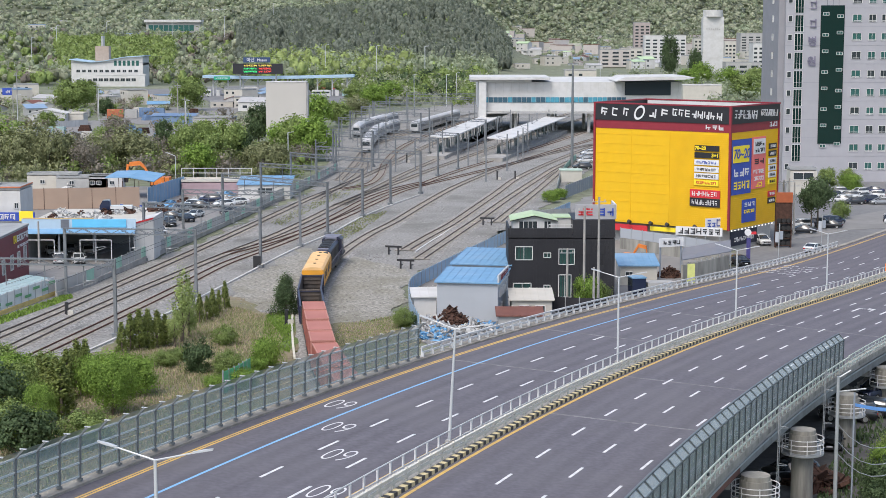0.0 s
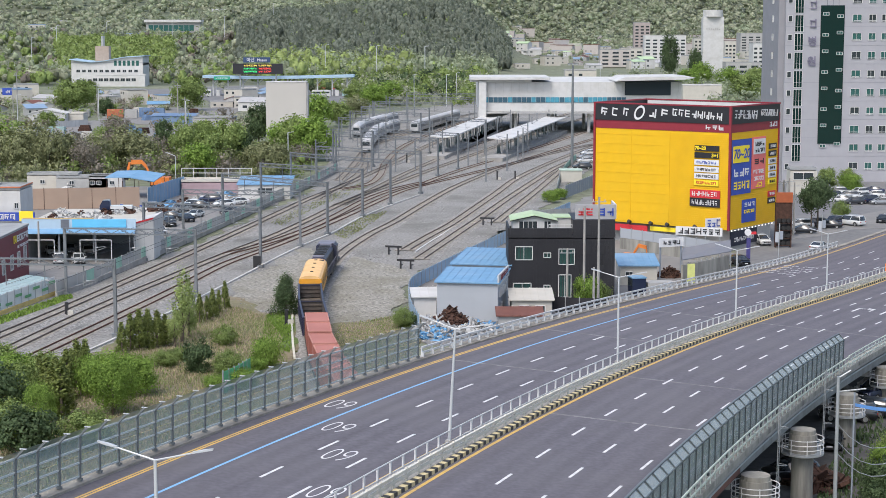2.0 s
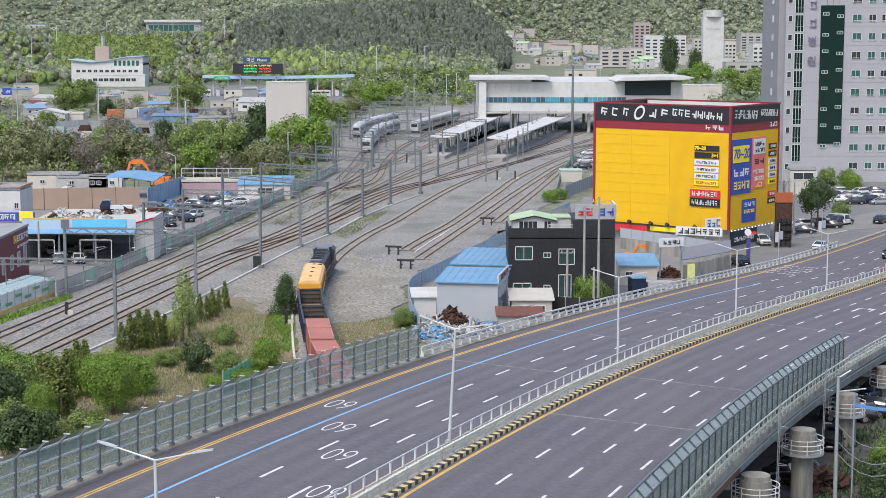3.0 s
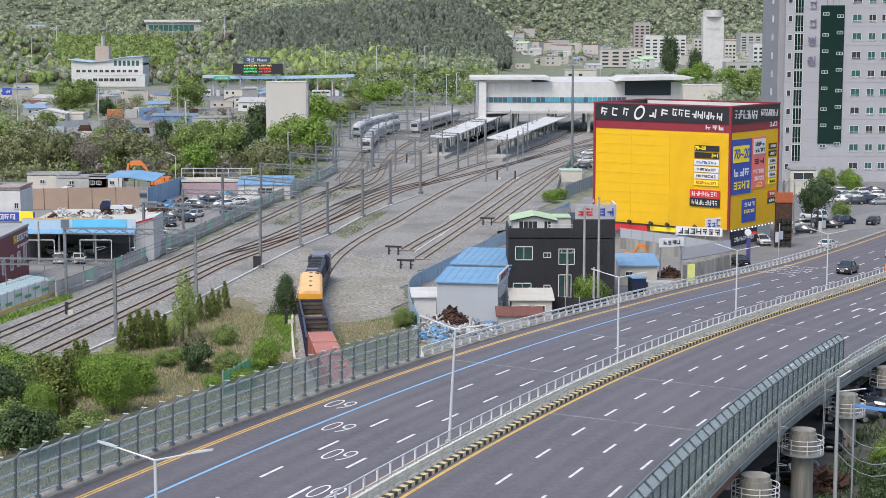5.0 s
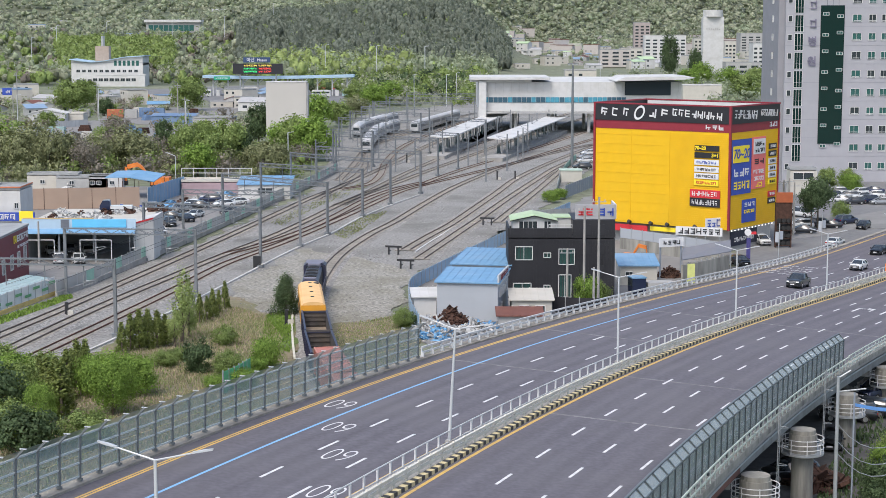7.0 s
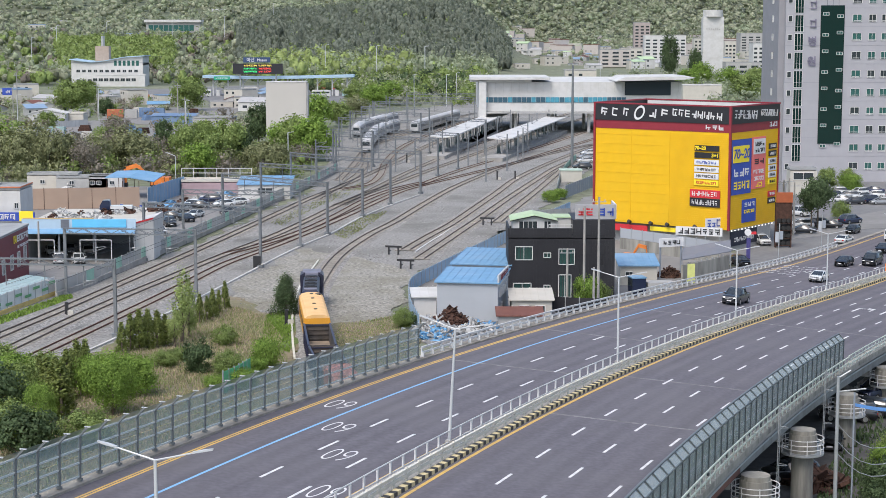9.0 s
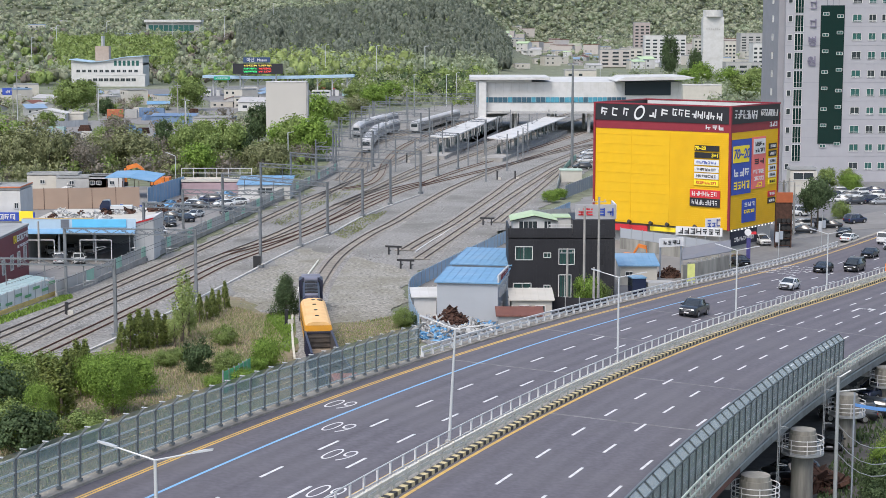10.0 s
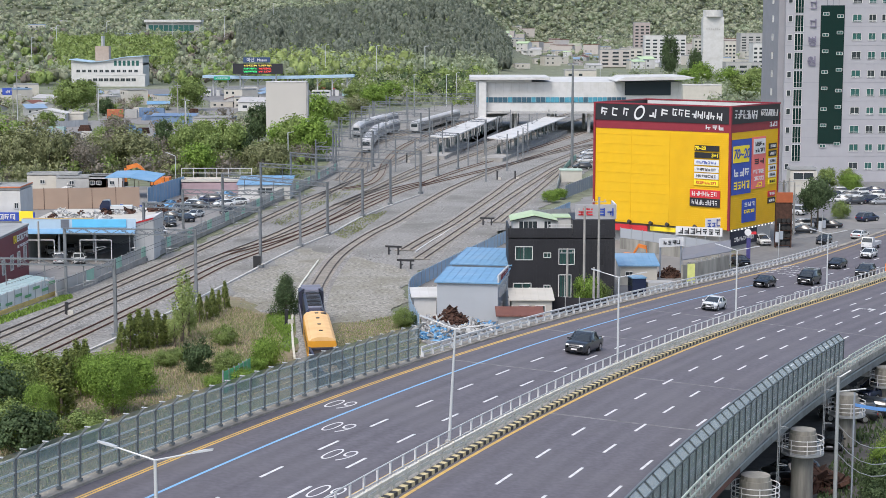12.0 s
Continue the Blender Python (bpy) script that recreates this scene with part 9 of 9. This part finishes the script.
# orange excavator in the breaker's yard, its arm moving
EXC_ORANGE = mat("orange_machine_paint", (0.62, 0.18, 0.03), 0.5, var=0.1, scale=1)
ex = thing("excavator", pose(-61.8, 366.0, 0, 0, 0, 88), "orange excavator working in the breaker's yard", "excavator")
Build().box(0, -1.2, 0.5, 0.7, 4.2, 1.0).box(2.2, -1.2, 0.5, 0.7, 4.2, 1.0).part("tracks", BLACK, ex)
Build().box(1.1, -1.2, 1.9, 3.0, 4.0, 1.6).part("body", EXC_ORANGE, ex)
Build().box(0.2, 0.6, 2.6, 1.2, 1.6, 1.8).part("cab", GLASS, ex)
arm = Build().loft([[(-0.25, y, z), (0.25, y, z), (0.25, y + 0.2, z + 0.9), (-0.25, y + 0.2, z + 0.9)] for y, z in ((0, 0), (2.2, 3.0), (3.4, 3.8), (5.6, 3.2))]).box(0, 6.0, 2.0, 0.5, 0.5, 3.2).part("arm", EXC_ORANGE, ex)
arm.matrix_basis = pose(1.2, 0.4, 1.0)
Build().box(0, 6.2, 0.2, 1.1, 1.2, 0.9).part("bucket", BLACK, arm)
sm = thing("excavator", pose(*(27.2, 249.3), 0, 0, 0, 240), "small orange excavator in the works yard", "excavator")
Build().box(0, 0, 0.3, 1.6, 2.0, 0.6).part("tracks", BLACK, sm)
Build().box(0, 0, 1.2, 1.5, 1.7, 1.2).part("body", EXC_ORANGE, sm)
Build().loft([[(-0.15, y, z), (0.15, y, z), (0.15, y, z + 0.5), (-0.15, y, z + 0.5)] for y, z in ((0.6, 1.2), (1.6, 2.8), (2.8, 2.6), (3.0, 1.0))]).part("arm", EXC_ORANGE, sm)
# blue cloth and cables beside the viaduct
pl = thing("utility_pole", pose(*(25.4, 108.2), 0), "tall grey steel pole with a lamp arm beside the viaduct", "utility pole", "utility poles")
Build().rod((0, 0, 0), (0, 0, 12.5), 0.16, 10, 0.1).part("pole", GALV, pl)
Build().rod((0, 0, 11.5), (1.8, 0, 11.7), 0.06, 6).rod((0, 0, 12.4), (0.8, 0, 12.9), 0.06, 6).part("arm", GALV, pl)
for k, z in enumerate((7.5, 8.3, 9.4)):
    b = Build()
    x0, y0 = (25.4, 108.2)
    pts = [(x0 + 9.0 * i / 10, y0 + 0.5 * i, z + 0.14 * (i - 5) ** 2 - 3.5 + 0.32 * i) for i in range(11)]
    for p, q in zip(pts, pts[1:]):
        b.rod(p, q, 0.03, 5)
    tagged(b.part("cable", GALV), "thin grey cable hanging beside the viaduct", "cable", "hanging cables")
fl = thing("banner_pole", pose(*(29.7, 121.4), 0), "blue banner strung between poles beside the viaduct", "banner")
Build().rod((0, 0, 0), (0, 0, 8.6), 0.07, 8).part("pole", STEEL_BLUE, fl)
Build().loft([[(x, 0, 7.6 - 0.4 * sin(x * 0.6)), (x, 0.05, 7.6 - 0.4 * sin(x * 0.6)), (x, 0.05, 7.82 - 0.36 * sin(x * 0.6)), (x, 0, 7.82 - 0.36 * sin(x * 0.6))] for x in np.linspace(0.0, 4.2, 13)]).part("cloth", mat("blue_cloth", (0.10, 0.25, 0.55), 0.9, var=0.1, scale=2), fl)
# orange barrier and posts at the median's end
ob2 = thing("crash_cushion", along(149, 0.2, 0.1), "orange plastic barrier at the median's end", "barrier")
Build().box(0, 0, 0.6, 1.4, 2.2, 1.1).part("shell", mat("orange_plastic", (0.75, 0.2, 0.04), 0.5), ob2)
Build().box(0, -1.13, 0.7, 1.0, 0.05, 0.3).part("reflector", SIGN_WHITE, ob2)
for s, o in ((150, -16.4), (172, -16.8)):
    e = thing("pole_banner", along(s, o), "pole with white and blue banner flags beside the ramp", "banner", "ramp banners")
    Build().rod((0, 0, -1), (0, 0, 5.6), 0.07, 8).part("pole", GALV, e)
    Build().box(-0.32, 0, 3.6, 0.5, 0.05, 1.5).part("flag", SHED_GREY, e)
    Build().box(0.32, 0, 3.9, 0.5, 0.05, 1.2).part("flag", STEEL_BLUE, e)

# huts and clutter of the breaker's yard
for p, w, h, mm, label in (((-89.2, 366.7), 11, 3.0, CREAM_WALL, "cream prefab hut in the breaker's yard"), ((-82.4, 364.2), 11, 2.6, GREY_WALL, "grey prefab hut in the breaker's yard"), ((-75.4, 364.2), 7, 2.8, WHITE_WALL, "white prefab hut in the breaker's yard")):
    block("prefab_hut", p, 0, w, 4, h, mm, GREY_ROOF, label, "hut", (("f", w * 0.3, 1.7, 1.0, 0.8), ("f", w * 0.7, 1.7, 1.0, 0.8)))
block("pink_shed", (-54.2, 354.3), 2, 15, 6, 2.6, mat("faded_pink_wall", (0.34, 0.25, 0.27), 0.8, var=0.1, scale=0.6), CREAM_WALL, "long low faded pink shed beside the yard", "shed")
rf = thing("steel_frame", pose(*(-56.0, 366.7), 0), "open white steel frame above the pink shed", "frame")
for x in np.arange(0, 15.1, 2.5):
    Build().rod((x, 0, 0), (x, 0, 4.6), 0.08, 6).part("post", WHITE_RAIL, rf)
for z in (3.6, 4.6):
    Build().box(7.5, 0, z, 15, 0.12, 0.12).part("rail", WHITE_RAIL, rf)
bx = thing("track_hut", pose(*(26.5, 385.6), 0), "pale hut with a mint green roof beside the sidings", "hut")
Build().box(2.4, 2, 1.2, 4.8, 4, 2.6).part("wall", CREAM_WALL, bx)
Build().box(2.4, 2, 2.6, 5.1, 4.3, 0.2).part("roof", mat("mint_roof", (0.40, 0.50, 0.42), 0.7, var=0.05, scale=1), bx)
panel_fence("green_mesh_fence", [(23.6, 355.5), (26.9, 391.3), (30.3, 419.4), (35.0, 449.9)], 1.5, 1.5, mat("green_mesh", (0.20, 0.42, 0.30), 0.8, var=0.15, scale=1), "green mesh fence beside the sidings")
for i, (p, cc) in enumerate(zip([(-55.4, 325.7), (-53.2, 331.9), (-48.8, 331.9), (-46.4, 340.5), (-40.5, 336.1), (-39.9, 317.7), (-53.0, 306.5), (-46.1, 306.5)], (CAR_SILVER, CAR_BLACK, CAR_WHITE, CAR_NAVY, CAR_WHITE, CAR_DARK, CAR_WHITE, CAR_BLACK))):
    car(("suv", "sedan", "hatch")[i % 3], pose(*p, 0.02, 0, 0, 30 * i), cc, "dusty car parked in the breaker's yard", group="parked cars", fine=False)
for i, p in enumerate([(-65.1, 325.7), (-61.7, 327.7), (-77.2, 326.7), (-57.6, 325.7)]):
    e = thing("oil_drum", pose(*p, 0), ("orange drum behind the garage", "blue drum behind the garage")[i % 2] + " wall", "drum", "drums")
    Build().rod((0, 0, 0), (0, 0, 0.95), 0.32, 14).part("shell", (EXC_ORANGE, SIGN_BLUE)[i % 2], e)
    Build().rod((0, 0, 0.95), (0, 0, 0.98), 0.28, 14).part("lid", GREY_WALL, e)



# ---- what moves ----
def train_rows(middle, length):
    """Poses of a rail vehicle: its two bogies follow the track."""
    s = np.r_[0, np.cumsum(np.hypot(*np.diff(TRAIN, axis=0).T))]
    # the power car's near end stood here at the start (distance along the line)
    start = float(np.interp(-218.3, -TRAIN[:, 1], s))
    spot = lambda d: Vector((float(np.interp(d, s, TRAIN[:, 0])), float(np.interp(d, s, TRAIN[:, 1])), 0.36))
    rows = []
    for t in np.arange(0, 12.01, 0.5):
        d = start + 3.75 * t + 0.036 * t * t + middle
        a, b3 = spot(d - length / 2 + 2.4), spot(d + length / 2 - 2.4)
        c, f = (a + b3) / 2, a - b3
        rows.append((float(t), Matrix.Translation(c) @ Matrix.Rotation(atan2(f.y, f.x) - pi / 2, 4, "Z") @ Matrix.Translation((0, 0, -0.36 + 0.0))))
    return rows


def drive(name, marks, o):
    """Key a car on the viaduct: marks are (seconds, metres along), heading down the axis."""
    ts, ss = zip(*marks)
    rows = []
    for t in np.arange(0, 12.01, 0.5):
        s = float(np.interp(t, ts, ss)) + 2.4
        rows.append((float(t), along(s, o, 0.01, bank=True) @ Matrix.Rotation(pi, 4, "Z")))
    walk(MOVING_CARS[name], rows)


def street(name, marks):
    """Key a car on the level side street: (seconds, x, y)."""
    rows = []
    ts, xs, ys = (np.array(v) for v in zip(*marks))
    a = atan2(ys[-1] - ys[0], xs[-1] - xs[0]) - pi / 2
    for t in np.arange(0, 12.01, 1.0):
        rows.append((float(t), Matrix.Translation((float(np.interp(t, ts, xs)), float(np.interp(t, ts, ys)), 0.03)) @ Matrix.Rotation(a, 4, "Z")))
    walk(MOVING_CARS[name], rows)


def motions():
    for ob, middle, length in CONSIST:
        walk(ob, train_rows(middle, length))
    drive("pickup", ((0, 198), (3, 164.5), (5, 140.5), (6, 128.5), (7.5, 110), (9, 90), (9.6, 81.2), (10.8, 61.7), (12, 41.0)), -4.44)
    drive("white", ((0, 212), (5.5, 160.9), (7.2, 144.5), (9, 126), (9.6, 118), (10.2, 109.2), (10.8, 100.3), (11.4, 91.2), (12, 81.8)), -4.44)
    drive("coupe", ((0, 228), (6.5, 173), (9, 150), (9.6, 144), (10.2, 137), (12, 111.9)), -7.48)
    drive("van", ((0, 226), (7, 172), (9, 153.8), (9.6, 148.2), (10.2, 142.3), (12, 121.4)), -4.44)
    drive("black", ((0, 222), (6, 192), (9, 171.1), (9.6, 166.9), (12, 146.5)), -7.48)
    drive("taxi", ((0, 226), (6, 200), (10.2, 174.4), (11.4, 167.3), (12, 162.9)), -7.48)
    drive("truck", ((0, 224), (6, 203), (9, 187), (10.8, 179.4), (12, 174.4)), -10.4)
    drive("grey", ((0, 229), (3, 222), (6, 205), (9, 178), (10.8, 154.8), (12, 138.6)), -1.5)
    street("street_a", ((0, *(80.4, 306.5)), (5, *(76.0, 301.2)), (9, *(69.5, 288.7)), (12, *(61.4, 274.3))))
    street("street_b", ((0, *(57.6, 264.5)), (6, *(61.5, 270.0)), (9, *(64.8, 275.0)), (12, *(69.0, 281.7))))
    street("street_c", ((0, *(69.0, 301.2)), (3, *(70.5, 301.2)), (8, *(71.9, 303.0)), (9.5, *(72.7, 303.0)), (12, *(76.3, 306.5))))
    street("street_d", ((0, *(80.3, 300.4)), (1.5, *(73.3, 299.5)), (2.5, *(70.3, 300.4)), (6, *(66.0, 313.0)), (12, *(65.4, 317.7))))
    walk(arm, [(t, pose(1.2, 0.4, 1.0, a, 0, 0)) for t, a in ((0, 8), (3, 14), (5, 10), (6.5, 4), (9.5, -2), (11, 4), (12, 0))])


motions()
